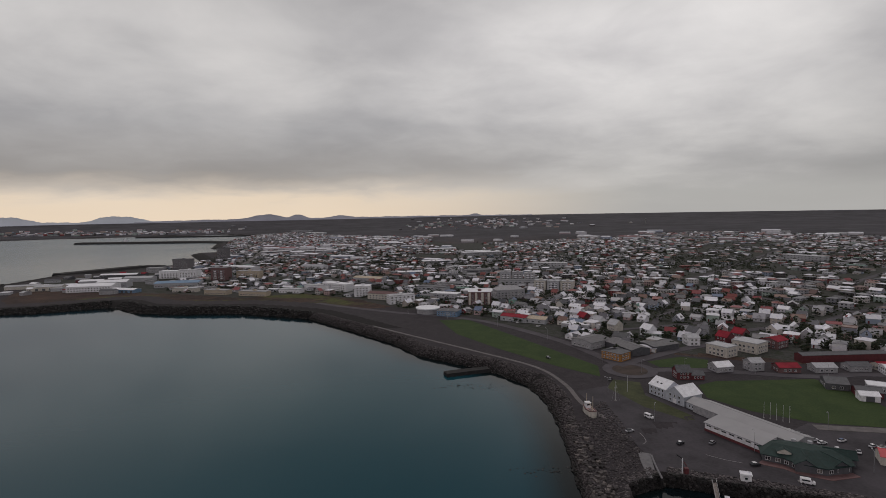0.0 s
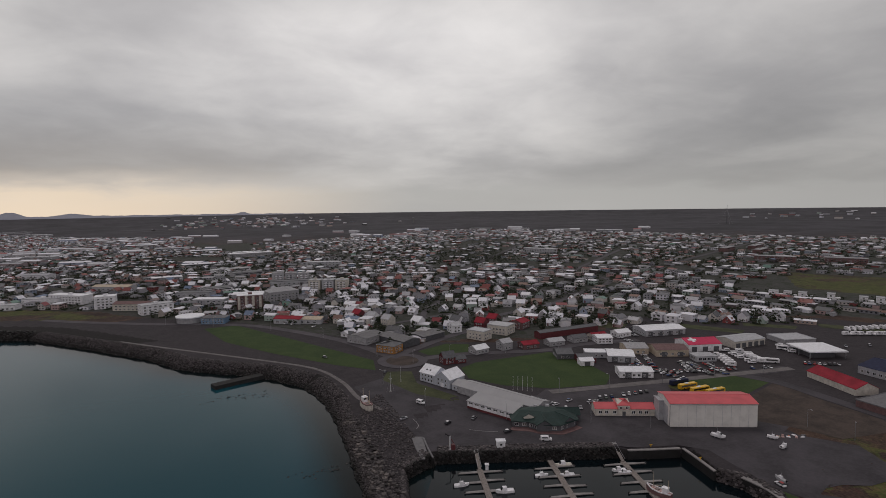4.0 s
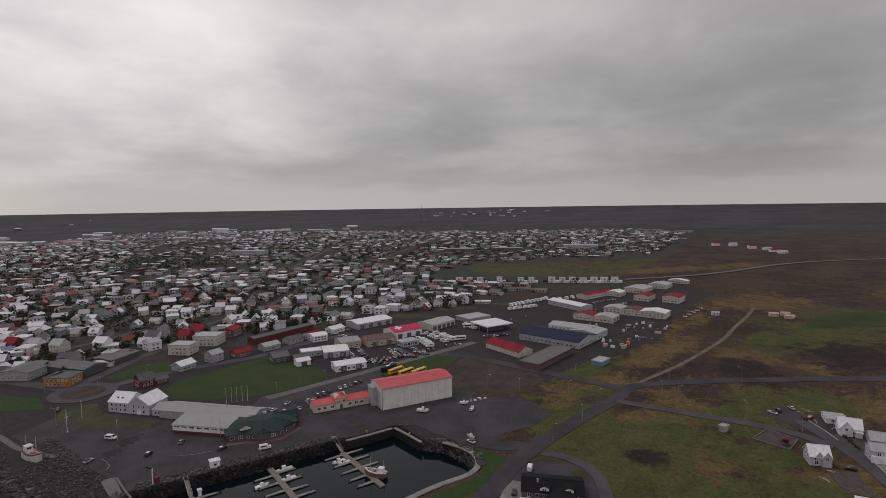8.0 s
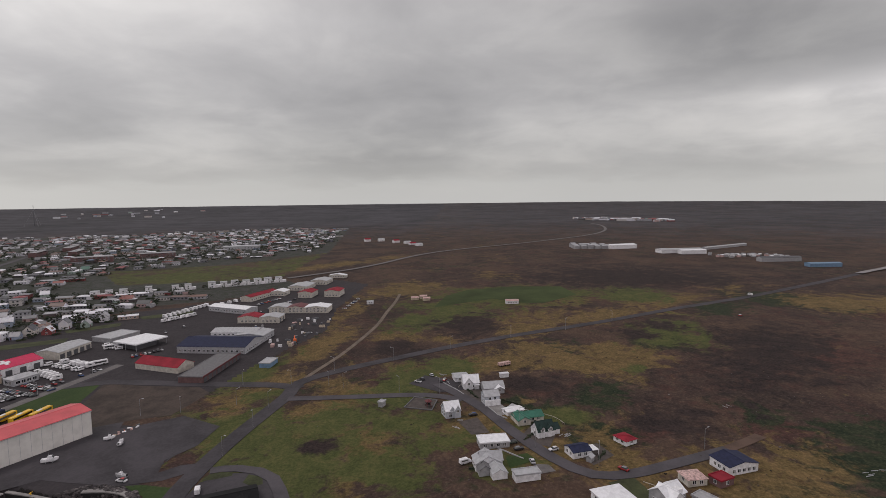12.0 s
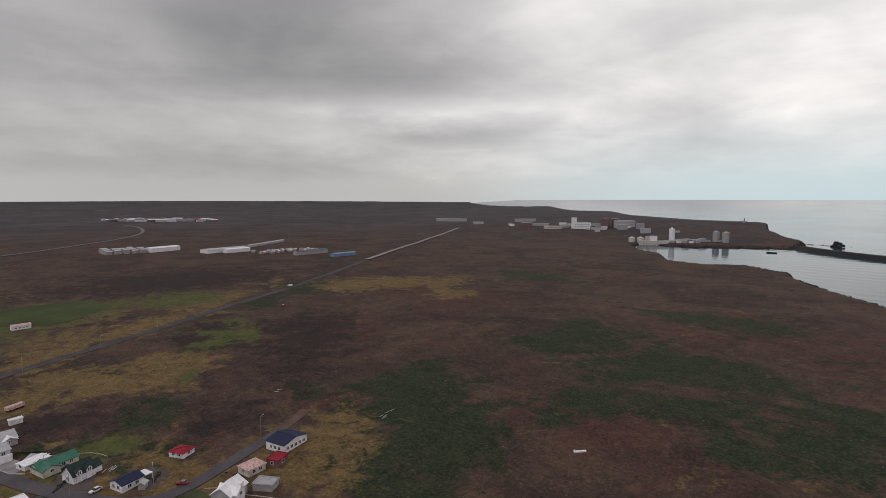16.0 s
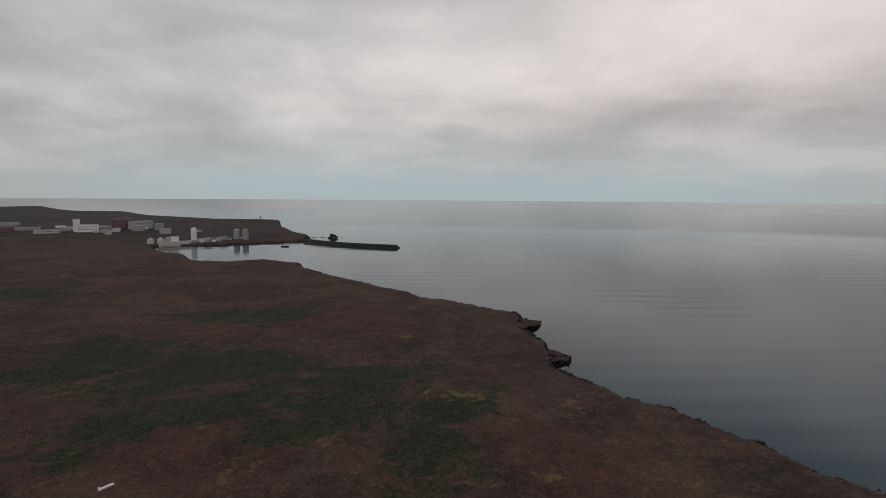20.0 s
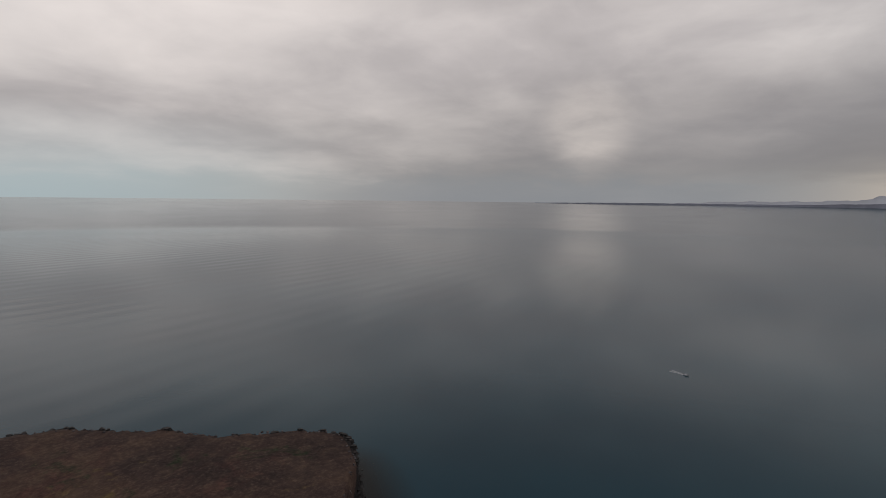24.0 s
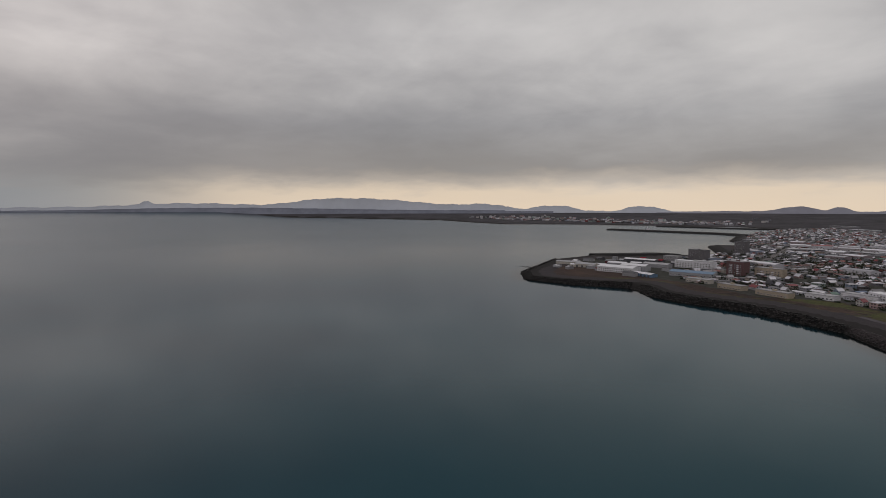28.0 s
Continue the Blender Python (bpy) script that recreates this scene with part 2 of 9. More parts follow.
def coast_field(x, y):
    """Signed distance to the coast (inland positive), edge height and slope width of the nearest stretch."""
    best = np.full(x.shape, 1e18)
    top, wid = np.zeros(x.shape), np.ones(x.shape)
    inside = np.zeros(x.shape, bool)
    for (ax, ay, ah, aw), (bx, by, bh, bw) in zip(_C, _D):
        dx, dy = bx - ax, by - ay
        u = np.clip(((x - ax) * dx + (y - ay) * dy) / (dx * dx + dy * dy), 0, 1)
        d2 = (x - ax - u * dx) ** 2 + (y - ay - u * dy) ** 2
        m = d2 < best
        best = np.where(m, d2, best)
        top, wid = np.where(m, ah + (bh - ah) * u, top), np.where(m, aw + (bw - aw) * u, wid)
        if dy:
            inside ^= ((ay > y) != (by > y)) & (x < ax + dx * (y - ay) / dy)
    return np.where(inside, 1, -1) * np.sqrt(best), top, wid


def height(x, y):
    x, y = np.asarray(x, float), np.asarray(y, float)
    shape = x.shape
    x, y = np.atleast_1d(x), np.atleast_1d(y)
    r = np.hypot(x, y)
    d, near_top, wid = coast_field(x, y)
    # inland the height no longer follows one stretch of coast but all of them, the nearer the more
    num, den = np.zeros(x.shape), np.zeros(x.shape)
    for cx, cy, ch, _ in COAST[12:]:
        k = 1 / ((x - cx) ** 2 + (y - cy) ** 2 + 900) ** 1.5
        num, den = num + k * ch, den + k
    blend_in = np.clip((d - 25) / 90, 0, 1)
    blend_in = blend_in * blend_in * (3 - 2 * blend_in)
    top = near_top + (num / den - near_top) * blend_in
    cliff = np.clip((top - 8) / 6, 0, 1) * np.clip((8 - wid) / 3, 0, 1)
    d = d + ripple(x, y) * np.minimum(wid * 0.16, 2.5) * (0.5 + 0.8 * cliff) + cliff * 2.5 * rolling(x * 3, y * 3)
    u = np.clip((d + 0.25 * wid) / (1.05 * wid), 0, 1)
    edge = -4 + (top + 4) * (u * u * (3 - 2 * u))
    inland = np.maximum(d - wid, 0)
    moor = np.clip((inland - 15) / 60, 0, 1) * np.clip((top - 7) / 5, 0, 1)
    z = edge + moor * rolling(x, y) * 1.3 + (np.clip(inland - 180, 0, 2400)) * 0.0065
    # the high ground behind the northern harbour
    z = z + 9 * np.exp(-(((x - 1050) / 520) ** 2 + ((y + 1750) / 420) ** 2)) * np.clip(d / 150, 0, 1)
    z = z + np.where(d > 0, 0.66, 0.6) * swell(r)
    return z.reshape(shape) if shape else float(z[0])


# ---- materials ----
def ramp(nt, f, stops, const=False):
    n = nt.nodes.new("ShaderNodeValToRGB")
    if const:
        n.color_ramp.interpolation = "CONSTANT"
    e = n.color_ramp.elements
    while len(e) < len(stops):
        e.new(0.5)
    for q, (p, c) in zip(e, stops):
        q.position, q.color = p, (c[0] * 0.985, c[1] * 0.975, min(c[2] * 1.06, 0.95), 1)
    nt.links.new(f, n.inputs[0])
    return n.outputs[0]


def blend(nt, f, a, b, mode="MIX"):
    n = nt.nodes.new("ShaderNodeMix")
    n.data_type, n.blend_type = "RGBA", mode
    for i, q in ((0, f), (6, a), (7, b)):
        if isinstance(q, tuple):
            n.inputs[i].default_value = (*q, 1) if len(q) == 3 else q
        elif isinstance(q, (int, float)):
            n.inputs[i].default_value = q
        else:
            nt.links.new(q, n.inputs[i])
    return n.outputs[2]


def grain(nt, scale, detail=4, rough=0.55, coords=None, distort=0.0, out=0):
    n = nt.nodes.new("ShaderNodeTexNoise")
    n.inputs["Scale"].default_value, n.inputs["Detail"].default_value = scale, detail
    n.inputs["Roughness"].default_value, n.inputs["Distortion"].default_value = rough, distort
    if coords is None:
        coords = nt.nodes.new("ShaderNodeNewGeometry").outputs["Position"]
    nt.links.new(coords, n.inputs["Vector"])
    return n.outputs[out]


def surface(name, rough=0.7, metal=0.0, spec=0.4):
    m = bpy.data.materials.new(name)
    m.use_nodes = True
    nt = m.node_tree
    b = nt.nodes["Principled BSDF"]
    b.inputs["Roughness"].default_value, b.inputs["Metallic"].default_value = rough, metal
    b.inputs["Specular IOR Level"].default_value = spec
    return m, nt, b


def bump(nt, b, f, strength, dist):
    n = nt.nodes.new("ShaderNodeBump")
    n.inputs["Strength"].default_value, n.inputs["Distance"].default_value = strength, dist
    nt.links.new(f, n.inputs["Height"])
    nt.links.new(n.outputs[0], b.inputs["Normal"])


def plain(name, c, rough=0.6, metal=0.0, vary=0.25, scale=0.6, fine=6.0, relief=0.0, spec=0.4):
    """One colour with stains at two scales."""
    m, nt, b = surface(name, rough, metal, spec)
    lo = tuple(q * (1 - vary) for q in c)
    hi = tuple(min(q * (1 + 0.5 * vary), 0.95) for q in c)
    g = grain(nt, scale, 5)
    col = ramp(nt, g, [(0.35, lo), (0.62, hi)])
    g2 = grain(nt, fine, 3)
    col = blend(nt, 0.25, col, ramp(nt, g2, [(0.4, lo), (0.6, hi)]))
    nt.links.new(col, b.inputs["Base Color"])
    if relief:
        bump(nt, b, g2, 0.6, relief)
    return m


def by_random(name, colours, rough=0.6, island=False, vary=0.18, scale=0.5, metal=0.0, ribs=0.0):
    """One of several paints, drawn for each object (or each loose piece)."""
    m, nt, b = surface(name, rough, metal)
    if island:
        src = nt.nodes.new("ShaderNodeNewGeometry").outputs["Random Per Island"]
    else:
        src = nt.nodes.new("ShaderNodeObjectInfo").outputs["Random"]
    n = len(colours)
    total = sum(w for w, _ in colours)
    stops, p = [], 0.0
    for w, c in colours:
        stops.append((p, c))
        p += w / total
    col = ramp(nt, src, stops, const=True)
    g = grain(nt, scale, 5)
    col = blend(nt, 1.0, col, ramp(nt, g, [(0.3, (1 - vary,) * 3), (0.65, (1.0, 1.0, 1.0))]), "MULTIPLY")
    nt.links.new(col, b.inputs["Base Color"])
    if ribs:
        tc = nt.nodes.new("ShaderNodeTexCoord")
        wv = nt.nodes.new("ShaderNodeTexWave")
        wv.inputs["Scale"].default_value = ribs
        nt.links.new(tc.outputs["Object"], wv.inputs["Vector"])
        bump(nt, b, wv.outputs["Fac"], 0.3, 0.03)
    return m


WALLS = [(38, (0.80, 0.79, 0.77)), (12, (0.68, 0.64, 0.56)), (7, (0.46, 0.455, 0.45)), (4, (0.30, 0.31, 0.33)), (5, (0.50, 0.45, 0.38)), (3, (0.34, 0.40, 0.47)),
         (4, (0.28, 0.07, 0.065)), (5, (0.50, 0.36, 0.33)), (4, (0.38, 0.46, 0.39)), (6, (0.11, 0.085, 0.08)), (8, (0.66, 0.62, 0.54)), (4, (0.36, 0.42, 0.50)), (5, (0.42, 0.33, 0.27))]
ROOFS = [(22, (0.72, 0.72, 0.72)), (16, (0.42, 0.415, 0.415)), (18, (0.17, 0.168, 0.175)), (7, (0.25, 0.05, 0.055)), (12, (0.075, 0.075, 0.08)), (6, (0.22, 0.13, 0.10)),
         (2, (0.15, 0.20, 0.28)), (2, (0.12, 0.22, 0.17)), (18, (0.84, 0.84, 0.84))]
M_WALL = by_random("render_wall", WALLS, 0.75)
M_ROOF = by_random("corrugated_roof", ROOFS, 0.42, ribs=1.6)
FAR_WALLS = [(6, (0.50, 0.36, 0.33)), (5, (0.38, 0.46, 0.39)), (20, (0.76, 0.76, 0.76)), (14, (0.60, 0.57, 0.52)), (20, (0.42, 0.42, 0.42)), (12, (0.24, 0.24, 0.25)), (7, (0.44, 0.38, 0.32)), (3, (0.34, 0.40, 0.47)), (5, (0.24, 0.07, 0.065)), (10, (0.10, 0.09, 0.085))]
M_WALL_FAR = by_random("far_wall", FAR_WALLS, 0.8, island=True)
M_ROOF_FAR = by_random("far_roof", ROOFS + [(8, (0.78, 0.78, 0.78)), (10, (0.10, 0.10, 0.105)), (12, (0.24, 0.07, 0.06)), (12, (0.17, 0.11, 0.095)), (14, (0.13, 0.13, 0.135)), (8, (0.30, 0.30, 0.30))], 0.5, island=True)
M_WALL_PALE = by_random("far_hall_wall", [(5, (0.72, 0.71, 0.70)), (3, (0.52, 0.50, 0.48)), (2, (0.40, 0.33, 0.32)), (2, (0.36, 0.40, 0.46))], 0.8, island=True)
M_ROOF_PALE = by_random("far_hall_roof", [(6, (0.80, 0.80, 0.80)), (4, (0.56, 0.56, 0.56)), (2, (0.36, 0.36, 0.37)), (1, (0.34, 0.10, 0.10))], 0.5, island=True)
M_WHITE = plain("white_paint", (0.80, 0.79, 0.77), 0.6)
M_WHITE_SHEET = plain("white_sheet_roof", (0.82, 0.82, 0.81), 0.4, vary=0.15)
M_ZINC = plain("dull_zinc_roof", (0.32, 0.315, 0.31), 0.6, vary=0.08, scale=0.12)
M_SLATE = plain("weathered_slate_roof", (0.15, 0.145, 0.145), 0.7)
M_PALE = plain("pale_grey_sheet", (0.42, 0.42, 0.42), 0.5, vary=0.2)
M_GREY = plain("grey_render", (0.36, 0.355, 0.35), 0.8)
M_DARK = plain("dark_grey_sheet", (0.10, 0.10, 0.105), 0.55)
M_BLACK = plain("black_timber", (0.012, 0.0115, 0.013), 0.85, spec=0.2)
M_CREAM = plain("cream_paint", (0.58, 0.54, 0.46), 0.7)
M_TAN = plain("tan_render", (0.50, 0.42, 0.31), 0.8)
M_BEIGE = plain("beige_sheet_cladding", (0.70, 0.675, 0.61), 0.6, vary=0.14, scale=0.25)
M_RED = plain("red_sheet_roof", (0.27, 0.020, 0.034), 0.75, vary=0.3, scale=0.2, spec=0.2)
M_CORAL = plain("sun_bleached_red_roof", (0.58, 0.095, 0.105), 0.5, vary=0.18, scale=0.15)
M_PINK = plain("bright_crimson_roof", (0.55, 0.022, 0.085), 0.6, vary=0.15)
M_MAROON = plain("maroon_paint", (0.13, 0.030, 0.034), 0.6)
M_GREEN_ROOF = plain("dark_green_sheet_roof", (0.013, 0.034, 0.030), 0.75, vary=0.35)
M_GRAVEL = plain("brown_grey_gravel", (0.085, 0.070, 0.062), 0.95, vary=0.35, scale=0.4, fine=2.0)
M_TEAL = plain("green_sheet_roof", (0.035, 0.15, 0.10), 0.45)
M_NAVY = plain("navy_blue_sheet_roof", (0.022, 0.026, 0.060), 0.7, vary=0.3, spec=0.2)
M_BLUE = plain("light_blue_cladding", (0.17, 0.27, 0.38), 0.55)
M_ORANGE = plain("ochre_orange_paint", (0.38, 0.18, 0.045), 0.65)
M_SIGNAL = plain("signal_orange", (0.75, 0.14, 0.03), 0.5)
M_YELLOW = plain("bus_yellow", (0.80, 0.47, 0.03), 0.35)
M_BRICK = plain("red_brown_cladding", (0.165, 0.095, 0.09), 0.8)
M_RUST = plain("rusty_sheet", (0.56, 0.38, 0.34), 0.7, vary=0.55, scale=1.2)
M_CONC = plain("weathered_concrete", (0.26, 0.245, 0.23), 0.9, vary=0.3, scale=0.3, relief=0.02)
M_CONC_D = plain("dark_quay_concrete", (0.020, 0.0185, 0.0185), 0.9, vary=0.4, scale=0.3, relief=0.03)
M_PLANK = plain("grey_deck_planks", (0.23, 0.20, 0.175), 0.85, vary=0.35, scale=1.5)
M_STEEL = plain("galvanised_steel", (0.42, 0.42, 0.42), 0.45, 0.6)
M_TYRE = plain("black_rubber", (0.02, 0.02, 0.02), 0.9)
M_FLAG = plain("white_pole_paint", (0.80, 0.80, 0.78), 0.4)
M_CAR = by_random("car_paint", [(34, (0.72, 0.72, 0.71)), (20, (0.03, 0.03, 0.035)), (16, (0.20, 0.20, 0.21)), (12, (0.42, 0.42, 0.43)), (8, (0.32, 0.03, 0.03)), (6, (0.04, 0.07, 0.17)), (4, (0.10, 0.12, 0.10))], 0.25, vary=0.05)

M_GLASS, _nt, _b = surface("window_glass", 0.08, 0.0, 0.6)
_nt.links.new(ramp(_nt, _nt.nodes.new("ShaderNodeObjectInfo").outputs["Random"], [(0.0, (0.012, 0.014, 0.017)), (0.7, (0.035, 0.038, 0.042)), (0.95, (0.16, 0.15, 0.13))]), _b.inputs["Base Color"])

# water: dark and calm, with small wind ripples
M_SEA, _nt, _b = surface("sea_water", 0.08, 0.0, 0.21)
_b.inputs["IOR"].default_value = 1.33
_g = grain(_nt, 0.006, 3)
# base darkened near the shore, in place of the rocks' dark reflection
_sh = _nt.nodes.new("ShaderNodeAttribute")
_sh.attribute_name = "shore_dark"
_nt.links.new(blend(_nt, _sh.outputs["Fac"], ramp(_nt, _g, [(0.35, (0.006, 0.036, 0.053)), (0.65, (0.010, 0.052, 0.071))]), (0.005, 0.008, 0.009)), _b.inputs["Base Color"])
# a brighter teal patch of water in the bay
_by = _nt.nodes.new("ShaderNodeAttribute")
_by.attribute_name = "bay_teal"
_nt.links.new(blend(_nt, _by.outputs["Fac"], _b.inputs["Base Color"].links[0].from_socket, (0.010, 0.060, 0.079)), _b.inputs["Base Color"])
_r = grain(_nt, 0.0035, 4, distort=1.0)
_rr = _nt.nodes.new("ShaderNodeMapRange")
for _i, _v in ((1, 0.35), (2, 0.68), (3, 0.06), (4, 0.10)):
    _rr.inputs[_i].default_value = _v
_nt.links.new(_r, _rr.inputs[0])
_op = _nt.nodes.new("ShaderNodeAttribute")
_op.attribute_name = "open_sea"
_wd = _nt.nodes.new("ShaderNodeAttribute")
_wd.attribute_name = "wind"
_rf = _nt.nodes.new("ShaderNodeMath")
_rf.operation = "MULTIPLY_ADD"
_rf.inputs[1].default_value = 0.20
_nt.links.new(_wd.outputs["Fac"], _rf.inputs[0])
_sp = _nt.nodes.new("ShaderNodeMath")                # ruffled water far out in the bay takes more of the sky's light
_sp.operation = "MULTIPLY_ADD"
_sp.inputs[1].default_value, _sp.inputs[2].default_value = 0.45, 0.21
_nt.links.new(_wd.outputs["Fac"], _sp.inputs[0])
_nt.links.new(_sp.outputs[0], _b.inputs["Specular IOR Level"])
_nt.links.new(blend(_nt, 1.0, ramp(_nt, _op.outputs["Fac"], [(0.0, (0.55, 0.55, 0.55)), (0.6, (1.0, 1.0, 1.0))]), _rr.outputs[0], "MULTIPLY"), _rf.inputs[2])
_nt.links.new(_rf.outputs[0], _b.inputs["Roughness"])
_st = _nt.nodes.new("ShaderNodeMapping")
_st.inputs["Rotation"].default_value, _st.inputs["Scale"].default_value = (0, 0, 0.6), (0.45, 1.6, 1.0)
_nt.links.new(_nt.nodes.new("ShaderNodeNewGeometry").outputs["Position"], _st.inputs["Vector"])
_w = blend(_nt, 0.4, grain(_nt, 0.16, 4, 0.6, _st.outputs[0], 0.5), grain(_nt, 0.9, 3, out=0))
bump(_nt, _b, _w, 0.085, 0.40)
# a long low swell that runs in to the cliffs, broken up into patches
_sw = _nt.nodes.new("ShaderNodeTexWave")
_sw.wave_type, _sw.bands_direction = "BANDS", "Y"
for _k, _v in (("Scale", 0.0095), ("Distortion", 3.0), ("Detail", 3.0), ("Detail Scale", 0.6)):
    _sw.inputs[_k].default_value = _v
_nt.links.new(_nt.nodes.new("ShaderNodeNewGeometry").outputs["Position"], _sw.inputs["Vector"])
_sb = _nt.nodes.new("ShaderNodeBump")
_sb.inputs["Distance"].default_value = 0.16
_nt.links.new(blend(_nt, 1.0, ramp(_nt, grain(_nt, 0.0045, 4, distort=0.6), [(0.40, (0.10, 0.10, 0.10)), (0.62, (0.9, 0.9, 0.9))]), _op.outputs["Color"], "MULTIPLY"), _sb.inputs["Strength"])
_nt.links.new(_sw.outputs["Fac"], _sb.inputs["Height"])
for _l in list(_b.inputs["Normal"].links):
    _nt.links.new(_sb.outputs[0], _l.from_node.inputs["Normal"])

M_BASIN = plain("still_harbour_water", (0.004, 0.0080, 0.0100), 0.06, vary=0.3, scale=0.05, spec=0.22)

# ground: heath, grass, gravel and town soil, by the masks on the sheet
M_GROUND, _nt, _b = surface("heath_and_grass_ground", 0.95, 0.0, 0.2)
_pos = _nt.nodes.new("ShaderNodeNewGeometry").outputs["Position"]


def mask(name, hard=0.12, shift=0.0):
    """A mask of the sheet, its edge broken up by noise of its own."""
    off = _nt.nodes.new("ShaderNodeVectorMath")
    off.inputs[1].default_value = (shift * 311.0, shift * -173.0, shift * 57.0)
    _nt.links.new(_pos, off.inputs[0])
    own = blend(_nt, 0.42, grain(_nt, 0.022, 7, 0.66, off.outputs[0], 1.2), grain(_nt, 0.12, 5, 0.65, off.outputs[0], 0.8))
    a = _nt.nodes.new("ShaderNodeAttribute")
    a.attribute_name = name
    s = _nt.nodes.new("ShaderNodeMath")
    s.operation = "ADD"
    k = _nt.nodes.new("ShaderNodeMath")
    k.operation = "MULTIPLY_ADD"
    k.inputs[1].default_value, k.inputs[2].default_value = 2.6, -1.3
    _nt.links.new(own, k.inputs[0])
    _nt.links.new(a.outputs["Fac"], s.inputs[0])
    _nt.links.new(k.outputs[0], s.inputs[1])
    n = _nt.nodes.new("ShaderNodeMapRange")
    n.inputs[1].default_value, n.inputs[2].default_value = 0.5 - hard, 0.5 + hard
    n.interpolation_type = "SMOOTHSTEP"
    _nt.links.new(s.outputs[0], n.inputs[0])
    return n.outputs[0]


_fine = grain(_nt, 0.75, 6, 0.68, _pos)
_mid = grain(_nt, 0.10, 7, 0.66, _pos, 1.2)
_big = grain(_nt, 0.014, 5, 0.6, _pos, 0.8)
_heath = blend(_nt, 0.5, ramp(_nt, _mid, [(0.38, (0.026, 0.018, 0.016)), (0.5, (0.060, 0.042, 0.032)), (0.60, (0.098, 0.069, 0.047)), (0.68, (0.17, 0.120, 0.076))]),
               ramp(_nt, _big, [(0.40, (0.022, 0.016, 0.016)), (0.50, (0.066, 0.042, 0.034)), (0.60, (0.12, 0.076, 0.048))]))
_heath = blend(_nt, 0.28, _heath, ramp(_nt, _fine, [(0.38, (0.006, 0.005, 0.005)), (0.50, (0.046, 0.033, 0.027)), (0.60, (0.115, 0.085, 0.062)), (0.70, (0.24, 0.19, 0.145))]))
_moss = blend(_nt, 0.5, ramp(_nt, _fine, [(0.38, (0.004, 0.008, 0.004)), (0.52, (0.024, 0.036, 0.017)), (0.68, (0.085, 0.090, 0.046))]), ramp(_nt, _mid, [(0.4, (0.013, 0.021, 0.011)), (0.62, (0.042, 0.044, 0.024))]))
_ochre = blend(_nt, 0.5, ramp(_nt, _fine, [(0.38, (0.045, 0.033, 0.015)), (0.52, (0.115, 0.086, 0.040)), (0.65, (0.20, 0.150, 0.074))]), ramp(_nt, _mid, [(0.36, (0.050, 0.034, 0.020)), (0.46, (0.085, 0.072, 0.030)), (0.62, (0.155, 0.115, 0.056))]))
_green = blend(_nt, 0.5, ramp(_nt, _fine, [(0.38, (0.032, 0.036, 0.013)), (0.65, (0.100, 0.096, 0.038))]), ramp(_nt, _mid, [(0.36, (0.032, 0.042, 0.014)), (0.50, (0.056, 0.062, 0.023)), (0.62, (0.095, 0.086, 0.037))]))
_town = blend(_nt, 0.5, ramp(_nt, _mid, [(0.42, (0.024, 0.029, 0.017)), (0.50, (0.048, 0.047, 0.044)), (0.62, (0.078, 0.072, 0.072))]), ramp(_nt, _fine, [(0.4, (0.024, 0.030, 0.017)), (0.65, (0.064, 0.062, 0.056))]))
_gravel = blend(_nt, 0.5, ramp(_nt, _fine, [(0.35, (0.034, 0.030, 0.032)), (0.65, (0.064, 0.056, 0.058))]), ramp(_nt, _mid, [(0.35, (0.028, 0.025, 0.027)), (0.65, (0.054, 0.046, 0.048))]))
_rock = blend(_nt, 0.5, ramp(_nt, _fine, [(0.35, (0.008, 0.007, 0.007)), (0.6, (0.026, 0.022, 0.021)), (0.75, (0.06, 0.052, 0.046))]), ramp(_nt, grain(_nt, 2.2, 3, 0.6, _pos), [(0.4, (0.008, 0.008, 0.008)), (0.7, (0.038, 0.034, 0.032))]))
# far-land tone: bluish grey that paints distance haze into the ground
_haze = blend(_nt, 0.5, ramp(_nt, grain(_nt, 0.004, 6, 0.6, _pos, 0.6), [(0.38, (0.030, 0.028, 0.031)), (0.62, (0.078, 0.073, 0.080))]), ramp(_nt, _big, [(0.4, (0.030, 0.028, 0.031)), (0.65, (0.080, 0.075, 0.081))]))
_red = blend(_nt, 0.5, ramp(_nt, _mid, [(0.4, (0.055, 0.026, 0.021)), (0.62, (0.115, 0.055, 0.040))]), ramp(_nt, _fine, [(0.38, (0.020, 0.012, 0.011)), (0.66, (0.12, 0.066, 0.050))]))
_bare = blend(_nt, 0.5, ramp(_nt, _mid, [(0.4, (0.016, 0.011, 0.011)), (0.62, (0.045, 0.029, 0.026))]), ramp(_nt, _fine, [(0.38, (0.010, 0.007, 0.007)), (0.68, (0.060, 0.042, 0.036))]))
_heath = blend(_nt, 1.0, _heath, (0.93, 0.87, 0.88), "MULTIPLY")
_red = blend(_nt, 1.0, _red, (0.93, 0.89, 0.91), "MULTIPLY")
_moss = blend(_nt, 1.0, _moss, (0.95, 0.95, 0.90), "MULTIPLY")
_ochre = blend(_nt, 1.0, _ochre, (1.22, 1.08, 0.96), "MULTIPLY")
_green = blend(_nt, 1.0, _green, (1.16, 1.22, 1.0), "MULTIPLY")
_town = blend(_nt, 1.0, _town, (1.14, 1.14, 1.14), "MULTIPLY")
_col = _heath
